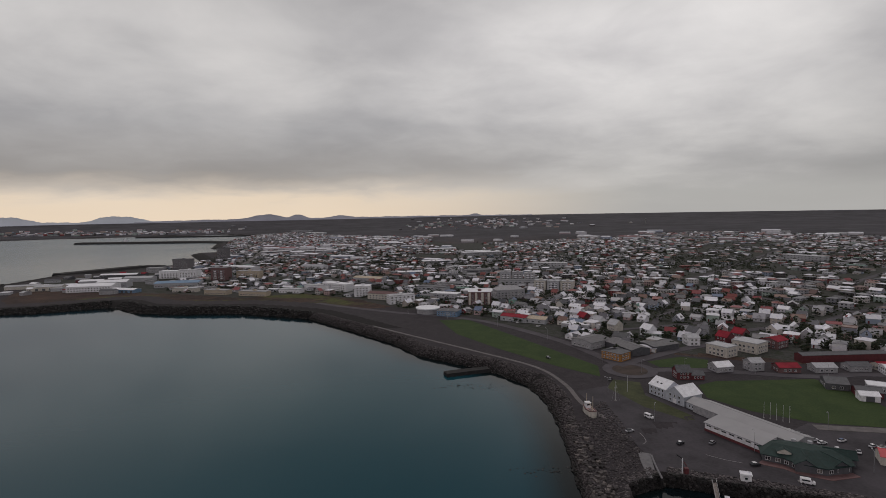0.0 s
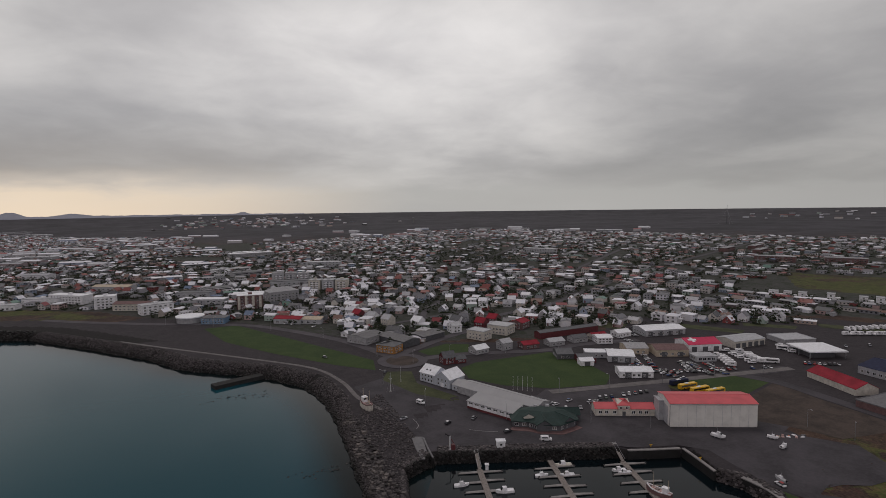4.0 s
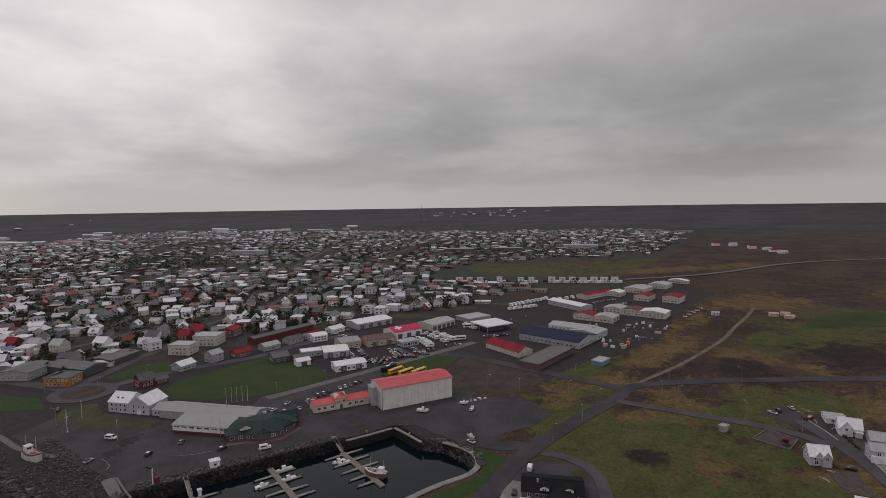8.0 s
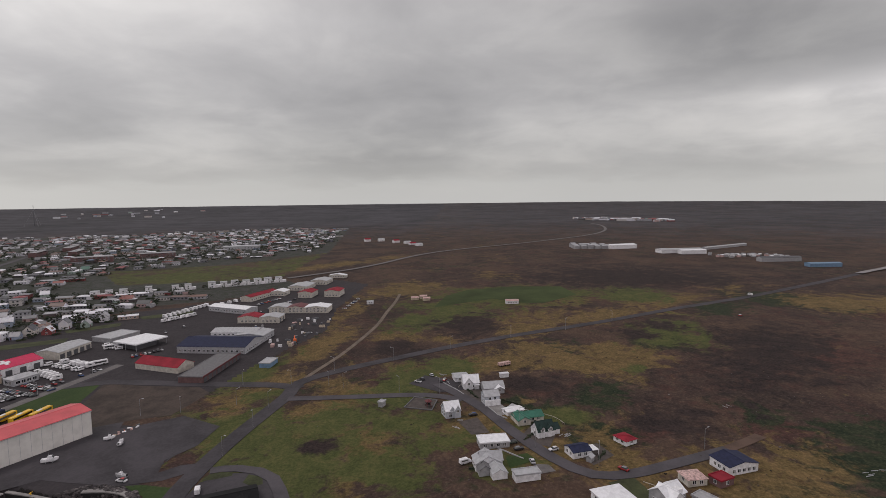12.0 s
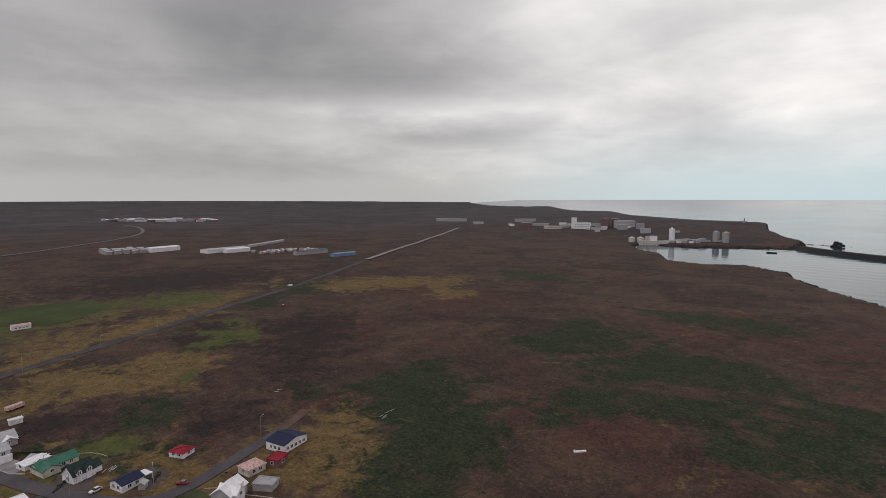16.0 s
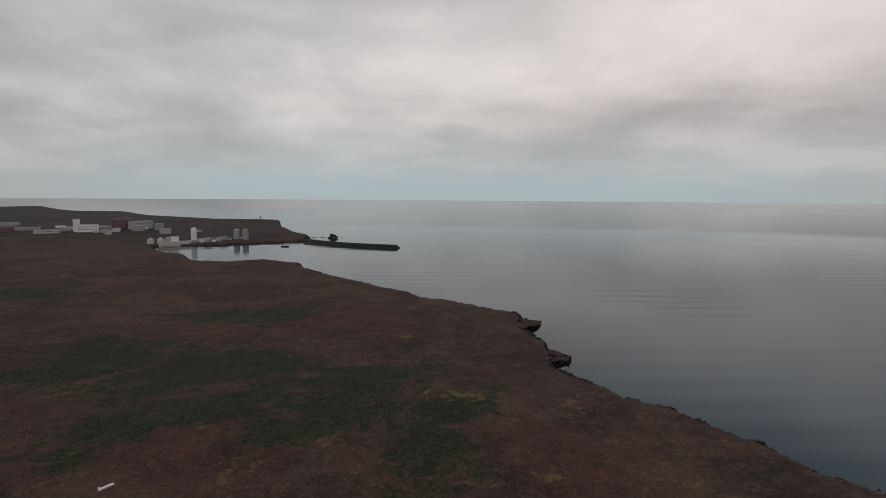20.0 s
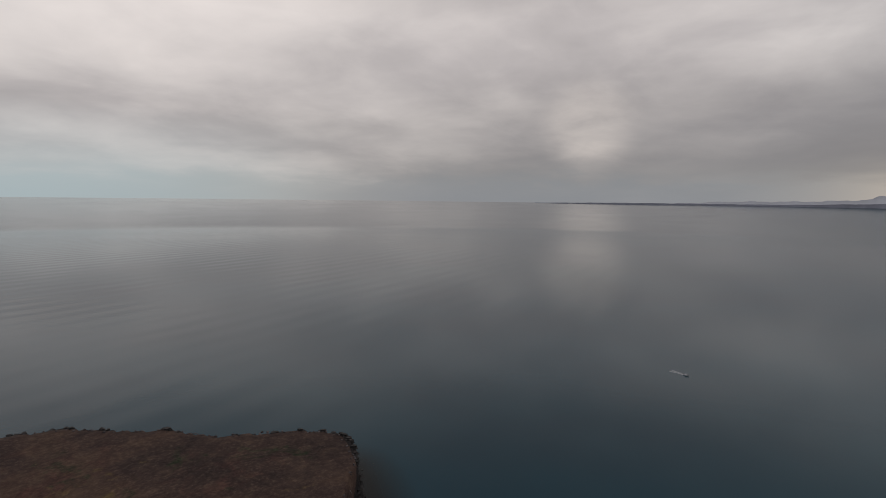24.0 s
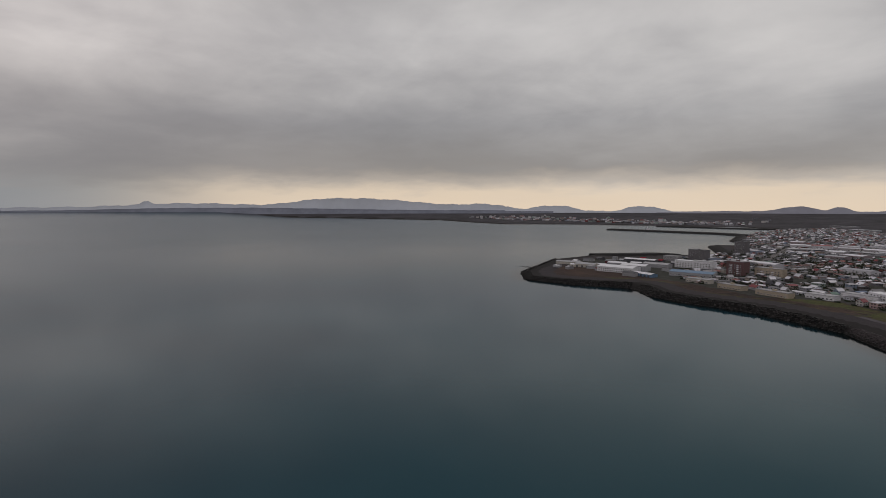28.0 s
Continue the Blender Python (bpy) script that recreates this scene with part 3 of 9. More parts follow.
for _nm, _c, _h in (("lava", _haze, 0.35), ("red", _red, 0.25), ("moss", _moss, 0.15), ("ochre", _ochre, 0.14), ("green", _green, 0.14), ("bare", _bare, 0.16), ("town", _town, 0.1), ("gravel", _gravel, 0.05), ("rock", _rock, 0.05)):
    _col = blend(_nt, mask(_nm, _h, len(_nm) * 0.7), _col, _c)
_nt.links.new(_col, _b.inputs["Base Color"])
bump(_nt, _b, blend(_nt, 0.5, grain(_nt, 0.55, 5, 0.6, _pos, 0, 1), grain(_nt, 0.2, 4, 0.6, _pos, 0, 1)), 0.6, 0.6)

M_LAWN, _nt, _b = surface("mown_lawn", 0.95, 0, 0.2)
_nt.links.new(blend(_nt, 0.45, ramp(_nt, grain(_nt, 0.07, 5, distort=0.7), [(0.36, (0.030, 0.054, 0.017)), (0.66, (0.056, 0.084, 0.027))]), ramp(_nt, grain(_nt, 0.9, 4), [(0.35, (0.026, 0.044, 0.014)), (0.7, (0.058, 0.080, 0.028))])), _b.inputs["Base Color"])
M_ROUGH = plain("rough_yellow_grass", (0.053, 0.060, 0.024), 0.95, vary=0.5, scale=0.12, fine=1.0)
M_ASPHALT = plain("old_asphalt", (0.063, 0.057, 0.061), 0.92, vary=0.35, scale=0.07, fine=0.8, spec=0.25)
M_ROAD = plain("worn_road_asphalt", (0.086, 0.078, 0.083), 0.9, vary=0.25, scale=0.1, fine=1.0, spec=0.25)
M_PATH = plain("pale_path_paving", (0.15, 0.137, 0.13), 0.9, vary=0.3, scale=0.3)
M_DIRT = plain("dirt_track", (0.16, 0.125, 0.095), 0.95, vary=0.35, scale=0.15)
M_EARTH = plain("red_brown_earth", (0.10, 0.062, 0.045), 0.95, vary=0.4, scale=0.15)
M_SLOPE = plain("dark_brown_earth", (0.058, 0.042, 0.034), 0.95, vary=0.5, scale=0.12, fine=0.9)
M_FIELD = plain("mown_field_grass", (0.048, 0.064, 0.022), 0.95, vary=0.4, scale=0.03, fine=0.7, spec=0.2)
M_PALE_ROAD = plain("pale_gravel_road", (0.25, 0.232, 0.222), 0.95, vary=0.2, scale=0.1)
M_LINE = plain("road_paint", (0.30, 0.29, 0.28), 0.8)
M_ROCK = by_random("basalt_boulder", [(4, (0.042, 0.036, 0.037)), (6, (0.078, 0.068, 0.067)), (5, (0.115, 0.10, 0.098)), (2, (0.17, 0.15, 0.143))], 0.9, island=True, vary=0.45, scale=1.1)
M_ROCK_DARK = by_random("wet_basalt_boulder", [(5, (0.012, 0.011, 0.011)), (4, (0.028, 0.025, 0.024)), (2, (0.055, 0.048, 0.045))], 0.7, island=True, vary=0.45, scale=1.1)
M_ROCK_ONE = by_random("single_basalt_stone", [(4, (0.035, 0.031, 0.030)), (5, (0.075, 0.066, 0.062)), (4, (0.13, 0.115, 0.105)), (3, (0.20, 0.175, 0.155))], 0.9, vary=0.45, scale=1.1)
M_TUFT = by_random("heather_tuft", [(4, (0.030, 0.021, 0.016)), (4, (0.060, 0.040, 0.028)), (3, (0.10, 0.075, 0.045)), (2, (0.03, 0.036, 0.016)), (1, (0.17, 0.13, 0.085))], 0.95, island=True, vary=0.4, scale=2.0)
M_LEAF = by_random("dark_garden_leaves", [(4, (0.020, 0.030, 0.015)), (4, (0.032, 0.044, 0.021)), (3, (0.046, 0.056, 0.027)), (1, (0.06, 0.05, 0.03))], 0.85, island=True, vary=0.4, scale=2.0)
M_BARK = plain("bark", (0.10, 0.075, 0.055), 0.9)
# distance haze over the far hills and coast is painted into these colours
M_HILL = plain("hazed_blue_hills", (0.34, 0.345, 0.38), 1.0, vary=0.12, scale=0.004, fine=0.02, spec=0.0)
M_HILL_PALE = plain("hazed_pale_hills", (0.55, 0.58, 0.61), 1.0, vary=0.08, scale=0.004, fine=0.02, spec=0.0)
M_FARLAND = plain("hazed_dark_coast", (0.22, 0.235, 0.27), 1.0, vary=0.2, scale=0.01, fine=0.05, spec=0.0)

# ---- the land as one sheet to the horizon, and the sea ----
def sheet(name, mat, rings, spokes, zfun, keep=None):
    ang = np.linspace(0, 2 * np.pi, spokes, endpoint=False)
    rr, aa = np.meshgrid(rings, ang, indexing="ij")
    x, y = rr * np.sin(aa), rr * np.cos(aa)
    z = zfun(x.ravel(), y.ravel()).reshape(x.shape)
    co = np.stack([x, y, z], -1).reshape(-1, 3)
    i, j = np.meshgrid(np.arange(len(rings) - 1), np.arange(spokes), indexing="ij")
    a, b = i * spokes + j, i * spokes + (j + 1) % spokes
    quads = np.stack([a, b, b + spokes, a + spokes], -1).reshape(-1, 4)
    if keep is not None:
        quads = quads[keep(co, quads)]
        used = np.unique(quads)
        back = np.zeros(len(co), int)
        back[used] = np.arange(len(used))
        co, quads = co[used], back[quads]
    me = bpy.data.meshes.new(name)
    me.vertices.add(len(co))
    me.vertices.foreach_set("co", co.ravel())
    me.loops.add(quads.size)
    me.loops.foreach_set("vertex_index", quads[:, ::-1].ravel())
    me.polygons.add(len(quads))
    me.polygons.foreach_set("loop_start", np.arange(len(quads)) * 4)
    me.update(calc_edges=True)
    me.polygons.foreach_set("use_smooth", np.ones(len(quads), bool))
    me.materials.append(mat)
    return new(name, me), co


def patch(x, y, cx, cy, rx, ry, ang=0, soft=1.0):
    """A soft blotch: 1 inside an ellipse, fading to 0."""
    c, s = math.cos(radians(ang)), math.sin(radians(ang))
    u, v = ((x - cx) * c + (y - cy) * s) / rx, (-(x - cx) * s + (y - cy) * c) / ry
    return np.clip((1.0 + soft - np.hypot(u, v)) / (2 * soft), 0, 1)


def blotches(x, y, rows):
    out = np.zeros(x.shape)
    for row in rows:
        out = np.maximum(out, patch(x, y, *row))
    return out


rings = np.concatenate([[0.5, 30, 60], np.geomspace(90, 1500, 230), np.geomspace(1530, RIM, 60)])
ground, gco = sheet("ground", M_GROUND, rings, 1500, height, lambda co, q: (co[q, 2] - 0.6 * swell(np.hypot(co[q, 0], co[q, 1]))).max(1) > -3.9)
tagged(ground, "brown heath, grass and dark soil of a low coast", "ground", kind="structure")
gx, gy, gz = gco.T
gd, gtop, gwid = coast_field(gx, gy)


def inside(x, y, poly):
    x, y = np.asarray(x, float), np.asarray(y, float)
    hit = np.zeros(x.shape, bool)
    for (ax, ay), (bx, by) in zip(poly, poly[1:] + poly[:1]):
        if ay != by:
            hit ^= ((ay > y) != (by > y)) & (x < ax + (bx - ax) * (y - ay) / (by - ay))
    return hit


TOWN = [(-371, 716), (-258, 668), (-189, 700), (-103, 640), (-57, 585), (21, 528), (94, 430), (120, 385), (180, 378), (260, 350), (300, 380), (340, 400), (368, 370),
        (459, 335), (520, 300), (600, 165), (690, 235), (640, 420), (760, 520), (830, 370), (1010, 250), (1760, 363), (1804, 600), (1556, 890), (1402, 1250), (1220, 1634),
        (1069, 2008), (610, 1880), (393, 1788), (18, 1715), (-224, 2392), (-891, 3159), (-1100, 2750), (-760, 1800), (-560, 1300), (-600, 1100), (-680, 880), (-640, 790), (-470, 740)]
WORKS = [(160, 318), (215, 335), (300, 352), (345, 335), (400, 275), (520, 262), (600, 195), (700, 190), (640, 112), (500, 118), (420, 108), (330, 132), (275, 140), (330, 222), (210, 243)]
SHORE = [(-120, 560), (-60, 590), (21, 532), (94, 434), (120, 390), (232, 350), (300, 356), (345, 405), (459, 340), (600, 168), (700, 190), (640, 112), (330, 132), (262, 160), (246, 240), (140, 200), (90, 210), (72, 262), (66, 320), (-10, 450)]
NORTH_YARD = [(640, -1150), (560, -1160), (500, -1215), (420, -1275), (360, -1330), (400, -1370), (500, -1320), (560, -1300), (640, -1260), (700, -1380), (900, -1320), (960, -1420), (760, -1540), (640, -1440), (620, -1230)]
MEADOW = [(640, 420), (760, 520), (830, 370), (1000, 250), (700, 238)]
MOSS = [(264, -62, 15, 20, -13), (282, -79, 7, 12, -15), (241, -52, 5, 20, -12), (260, -130, 10, 13, -26),
        (276, -66, 15, 19, -13), (471, -226, 36, 26, -25),
        (283, -52, 22, 12, -100), (272, -30, 14, 8, -60), (262, -66, 20, 12, -70), (276, -82, 12, 9, 0), (382, -136, 20, 24, -110), (352, -150, 12, 14, -100), (251, -138, 30, 20, 0), (215, -164, 35, 22, 30), (168, -166, 30, 20, 40), (165, -118, 26, 18, 30), (141, -110, 26, 16, 0), (204, -187, 40, 20, -30), (200, -290, 45, 24, 0),
        (93, -244, 45, 24, 20), (51, -232, 35, 20, 10), (24, -284, 40, 22, 0), (-8, -236, 36, 18, 40), (375, -150, 34, 22, -40), (380, -522, 60, 26, 0), (250, -36, 24, 12, -60),
        (228, -64, 22, 14, -50), (190, -160, 40, 26, 30), (110, -300, 50, 22, 0), (30, -232, 40, 18, 0), (280, -60, 40, 25, 0), (520, -300, 90, 40, 30), (150, -430, 60, 25, 0),
        (212, -177, 39, 34, -125), (153, -147, 36, 33, -126), (152, -111, 12, 15, -126), (191, -307, 40, 52, -127), (124, -288, 40, 24, -124), (401, -522, 29, 50, -122), (276, -75, 14, 25, -124), (126, -220, 16, 20, -126), (271, -65, 21, 27, -124), (191, -316, 52, 55, 180), (37, -253, 43, 30, 177), (-1, -198, 23, 35, 177), (117, -312, 47, 28, 177), (390, -526, 32, 46, 180), (59, -216, 21, 14, 176), (131, -193, 17, 13, 177), (188, -317, 44, 51, -149), (41, -246, 34, 33, -149), (-9, -235, 22, 26, -147), (116, -297, 35, 24, -149)]
OCHRE = [(361, -54, 25, 39, -8), (353, -92, 28, 37, -14), (450, -55, 31, 33, -7), (246, -82, 8, 10, -18), (267, -36, 5, 6, -7), (560, -172, 35, 38, -17), (614, -308, 31, 41, -26), (502, -351, 42, 68, -35), (683, -69, 34, 27, -5), (423, -49, 24, 28, -6), (457, -100, 21, 25, -12),
         (354, -45, 24, 38, -7), (395, 8, 24, 41, 1), (463, -112, 29, 24, -13), (612, -293, 31, 39, -25), (686, -49, 32, 43, -4), (245, -84, 6, 10, -18), (331, -78, 21, 20, -13),
         (247, -80, 10, 6, -60), (262, 118, 22, 16, 0), (272, 132, 16, 8, -40), (232, 108, 20, 8, 0), (370, -166, 10, 14, -100), (214, -36, 40, 26, -60), (236, -10, 40, 22, -60), (196, -64, 22, 16, 0), (707, -42, 40, 32, 0), (430, -30, 60, 26, -60), (460, -120, 70, 30, -80), (520, -215, 60, 26, -60), (338, -92, 55, 22, -80), (200, -108, 30, 22, 30), (176, -92, 24, 24, 0),
         (590, -290, 60, 24, -30), (385, -380, 46, 26, -40), (437, -403, 50, 20, -30), (220, 45, 40, 24, 40), (188, 42, 32, 20, 0),
         (300, 110, 40, 18, -20), (375, 100, 60, 14, -10), (474, 105, 60, 18, -5), (270, 60, 40, 30, 0), (600, 60, 70, 40, -20), (330, -20, 60, 30, -70), (540, -60, 50, 120, 0),
         (380, 40, 60, 28, -10), (820, 200, 160, 30, -40),
        (257, 76, 25, 15, -78), (225, 76, 17, 14, -78), (220, 45, 18, 7, -78), (338, -116, 31, 34, -125), (467, -388, 90, 46, -127), (194, -119, 20, 43, -126), (250, -82, 13, 14, -125), (333, -65, 40, 33, -125), (408, -35, 29, 30, -124), (394, 45, 26, 37, -123), (328, 35, 21, 15, -123), (214, -13, 6, 9, -125), (335, -88, 49, 42, -94), (446, -34, 49, 43, -94), (519, -173, 37, 51, -96), (626, -308, 43, 59, -96), (486, -331, 46, 51, -94), (-20, -251, 16, 9, 179)]
GREEN = [(371, -146, 14, 17, -21), (315, -103, 10, 5, -18),
         (380, -138, 18, 19, -19), (315, -103, 10, 6, -18), (383, -173, 33, 6, -24), (530, -164, 24, 40, -17),
         (-300, 640, 90, 16, -6), (-190, 624, 60, 15, -18), (-420, 690, 60, 14, 10), (200, -14, 22, 14, -60), (246, -44, 24, 12, -60), (222, 10, 30, 14, -70), (172, 104, 14, 10, 0), (150, 106, 24, 9, 0), (545, -40, 52, 90, 5), (400, -150, 30, 16, -50), (224, 88, 46, 24, 30), (250, 55, 40, 22, -40), (194, 28, 34, 20, 40), (200, 60, 50, 30, 0), (255, 96, 40, 14, 20), (290, 30, 50, 24, 0),
         (235, 128, 26, 14, 10), (318, 128, 40, 16, -10), (-200, 680, 60, 20, -20), (-130, 632, 36, 18, -30), (700, 380, 120, 80, 30), (560, -120, 30, 20, 0), (260, 225, 60, 10, -10),
        (251, 66, 7, 8, -78), (240, 22, 14, 12, -78), (196, 33, 21, 15, -78), (228, 91, 11, 13, -77), (201, 68, 5, 6, -76), (401, -155, 27, 49, -126), (565, -176, 33, 37, -125), (506, 19, 62, 31, -123), (452, 30, 29, 41, -123), (327, 6, 22, 18, -123), (243, 32, 21, 12, -123), (250, 19, 16, 8, -123), (562, -56, 74, 56, -95), (399, -157, 23, 49, -94), (538, -168, 31, 31, -96)]
RED_EARTH = [(226, -130, 12, 7, 60), (230, -84, 14, 6, -40), (205, 64, 9, 4, -50), (216, 60, 9, 3, -55), (110, -200, 55, 26, 0), (360, -355, 56, 54, -128), (443, -371, 36, 48, -126), (336, -234, 23, 53, -126), (230, -139, 13, 8, -126), (42, -380, 50, 40, -149), (98, -408, 72, 38, -149), (-52, -194, 32, 28, 178), (115, -426, 112, 41, 177)]
BARE = [(298, -37, 15, 13, -7), (302, -53, 8, 12, -9), (249, -108, 9, 12, -23), (401, -131, 20, 17, -18),
        (438, -3, 28, 37, -123), (365, 42, 23, 21, -123), (292, -45, 18, 17, -124), (417, -154, 21, 21, -126), (343, -192, 37, 85, -126), (236, -92, 16, 13, -125), (219, 64, 9, 6, -78), (421, -4, 16, 38, -93), (669, -213, 141, 83, -96), (335, -198, 35, 37, -95)]


def mask_values(name, values):
    a = ground.data.attributes.new(name, "FLOAT", "POINT")
    a.data.foreach_set("value", values.astype(np.float32))


grow = np.clip((gd - gwid - 2) / 8, 0, 1)
heath = np.clip((gd - gwid - 4) / 12, 0, 1) * (gy < 150)
bare = 1 - 0.9 * blotches(gx, gy, BARE)
mask_values("bare", blotches(gx, gy, BARE) * 0.9 * grow)
mask_values("red", np.maximum(blotches(gx, gy, RED_EARTH) * 0.85, 0.28) * heath)
mask_values("moss", np.maximum(blotches(gx, gy, MOSS) * 0.90, 0.27) * heath * bare)
mask_values("ochre", np.maximum(blotches(gx, gy, OCHRE) * 0.80, np.where(gy < -110, 0.17, 0.25) * (gy < 150)) * grow * bare)
mask_values("green", np.maximum(blotches(gx, gy, GREEN) * 0.84, inside(gx, gy, MEADOW) * 0.55) * grow)
# town soil thins out far off, to let the painted haze through
mask_values("town", inside(gx, gy, TOWN) * (2.4 - 1.5 * np.clip((np.hypot(gx, gy) - 1100) / 1200, 0, 1)) - 0.7)
# haze painted on, stronger with distance from the hovering drone
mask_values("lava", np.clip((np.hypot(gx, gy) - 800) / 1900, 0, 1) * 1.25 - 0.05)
west = (gd > 0) & (gd < 80) & (gx < -20) & (gy > 480)
low = (gtop < 7.5) & (gd > 0) & (gy > 120) & (gx < 260)
shore = inside(gx, gy, SHORE) & ~inside(gx, gy, TOWN)
plateau = (gy < -900) * np.clip((-900 - gy) / 400, 0, 1) * 0.42
yard = inside(gx, gy, NORTH_YARD) * 0.9
worked = np.maximum(np.maximum(inside(gx, gy, WORKS), shore) * 1.0, west * 0.40)
worked = np.maximum(worked, np.clip((60 - gd) / 6, 0, 1) * low)
mask_values("gravel", np.maximum(np.maximum(plateau, yard), worked) * 2.4 - 0.7)
steep = np.clip((gwid + 1.5 - gd) / 3, 0, 1)
tip = (gd > 0) & (gd < 34) & (gx < -330) & (gy > 560) & (gy < 1000)
mask_values("rock", np.maximum(np.where(gz < 60, steep, 0), np.maximum(tip * 0.8, west * (gd < 34) * 0.74)) * 2.4 - 0.7)

# the sea: one sheet that meets the sky; over open water it lifts evenly
def sea_level(x, y):
    r, a = np.hypot(x, y), np.degrees(np.arctan2(x, y)) % 360
    k = np.clip((a - 164) / 12, 0, 1) * np.clip((284 - a) / 16, 0, 1)
    under = np.clip((a - 136) / 6, 0, 1) * np.clip((292 - a) / 6, 0, 1)      # behind the land it stays low
    return swell(r) * (0.6 + 0.4 * under) * (1 - k) + k * 79.5 * np.maximum(r - 2000, 0) / 2950


sea, sco = sheet("sea", M_SEA, np.concatenate([[0.002, 30.0], np.geomspace(60, 1300, 130), np.geomspace(1350, RIM, 30)]), 540, sea_level)
sd = coast_field(sco[:, 0], sco[:, 1])[0]
# painted dark reflection: full 4 m off the coast, gone at 20 m
at = sea.data.attributes.new("shore_dark", "FLOAT", "POINT")
at.data.foreach_set("value", np.clip(1 + (sd + 4) / 16, 0, 1).astype(np.float32))
at = sea.data.attributes.new("open_sea", "FLOAT", "POINT")
at.data.foreach_set("value", np.clip((-sco[:, 1] - 40) / 220, 0.04, 1).astype(np.float32))
sea_r, sea_a = np.hypot(sco[:, 0], sco[:, 1]), np.degrees(np.arctan2(sco[:, 0], sco[:, 1])) % 360
at = sea.data.attributes.new("wind", "FLOAT", "POINT")
at.data.foreach_set("value", (np.clip((sea_r - 600) / 1400, 0, 1) * np.clip((sea_a - 262) / 20, 0, 1)).astype(np.float32))
at = sea.data.attributes.new("bay_teal", "FLOAT", "POINT")
at.data.foreach_set("value", (patch(sco[:, 0], sco[:, 1], -70, 310, 190, 170, 20, 0.9) * np.clip(-sd / 30, 0, 1)).astype(np.float32))
basin = [(60, 165), (83, 203), (110, 199), (160, 178), (184, 168), (181, 140), (184, 122), (170, 112), (128, 121), (104, 117), (84, 130)]
basin_water = new("basin_water", bpy.data.meshes.new("basin_water"))
basin_water.data.from_pydata([(x, y, 0.04) for x, y in basin], [], [tuple(range(len(basin)))[::-1]])
basin_water.data.materials.append(M_BASIN)
tagged(basin_water, "still dark water of the sheltered boat basin", "water", kind="structure")
tagged(sea, "calm dark blue-green sea under an overcast sky", "sea", kind="structure")

# ---- mesh helpers ----
class Form:
    """Collects boxes, prisms and the like into one mesh."""

    def __init__(self):
        self.v, self.f, self.m, self.k = [], [], [], 0

    def mat(self, k):
        self.k = k
        return self

    def add(self, verts, faces):
        n = len(self.v)
        self.v += [tuple(q) for q in verts]
        self.f += [tuple(n + i for i in f) for f in faces]
        self.m += [self.k] * len(faces)
        return self

    def box(self, x0, y0, z0, x1, y1, z1):
        return self.add([(x0, y0, z0), (x1, y0, z0), (x1, y1, z0), (x0, y1, z0), (x0, y0, z1), (x1, y0, z1), (x1, y1, z1), (x0, y1, z1)],
                        [(3, 2, 1, 0), (4, 5, 6, 7), (0, 1, 5, 4), (1, 2, 6, 5), (2, 3, 7, 6), (3, 0, 4, 7)])

    def prism(self, poly, z0, z1):
        n = len(poly)
        return self.add([(x, y, z0) for x, y in poly] + [(x, y, z1) for x, y in poly],
                        [tuple(range(n))[::-1], tuple(range(n, 2 * n))] + [(i, (i + 1) % n, n + (i + 1) % n, n + i) for i in range(n)])

    def tube(self, x, y, z0, z1, r0, r1=None, n=8):
        r1 = r0 if r1 is None else r1
        c = [(math.cos(2 * math.pi * i / n), math.sin(2 * math.pi * i / n)) for i in range(n)]
        return self.add([(x + r0 * a, y + r0 * b, z0) for a, b in c] + [(x + r1 * a, y + r1 * b, z1) for a, b in c],
                        [tuple(range(n))[::-1], tuple(range(n, 2 * n))] + [(i, (i + 1) % n, n + (i + 1) % n, n + i) for i in range(n)])

    def bar(self, p, q, r):
        """A square bar from p to q."""
        p, q = Vector(p), Vector(q)
        d = (q - p).normalized()
        s = d.cross(Vector((0, 0, 1)))
        s = (s if s.length > 0.01 else Vector((1, 0, 0))).normalized() * r
        t = d.cross(s).normalized() * r
        vs = [p + a * s + b * t for a, b in ((-1, -1), (1, -1), (1, 1), (-1, 1))] + [q + a * s + b * t for a, b in ((-1, -1), (1, -1), (1, 1), (-1, 1))]
        return self.add(vs, [(3, 2, 1, 0), (4, 5, 6, 7), (0, 1, 5, 4), (1, 2, 6, 5), (2, 3, 7, 6), (3, 0, 4, 7)])

    def mesh(self, name, *mats):
        me = bpy.data.meshes.new(name)
        me.from_pydata(self.v, [], self.f)
        for q in mats:
            me.materials.append(q)
        if len(mats) > 1:
            me.polygons.foreach_set("material_index", self.m)
        me.update()
        return me


def part(name, form, mats, parent, label=""):
    ob = new(name, form.mesh(name, *(mats if isinstance(mats, tuple) else (mats,))) if isinstance(form, Form) else form)
    ob.parent = parent
    if label:
        tagged(ob, label)
    return ob


def thing(name, x, y, ang, label, category, group="", z=None):
    e = new(name)
    e.matrix_world = pose(x, y, height(x, y) if z is None else z, 0, 0, ang)
    return tagged(e, label, category, group)


def gable_walls(L, W, h, rise, base=-1.2):
    """Walls with gable ends; the ridge runs along x, centred on the origin."""
    a, b = L / 2, W / 2
    v = [(-a, -b, base), (a, -b, base), (a, b, base), (-a, b, base), (-a, -b, h), (a, -b, h), (a, b, h), (-a, b, h), (-a, 0, h + rise), (a, 0, h + rise)]
    return Form().add(v, [(0, 1, 5, 4), (2, 3, 7, 6), (1, 2, 6, 9, 5), (3, 0, 4, 8, 7), (3, 2, 1, 0), (4, 5, 9, 8), (6, 7, 8, 9)])


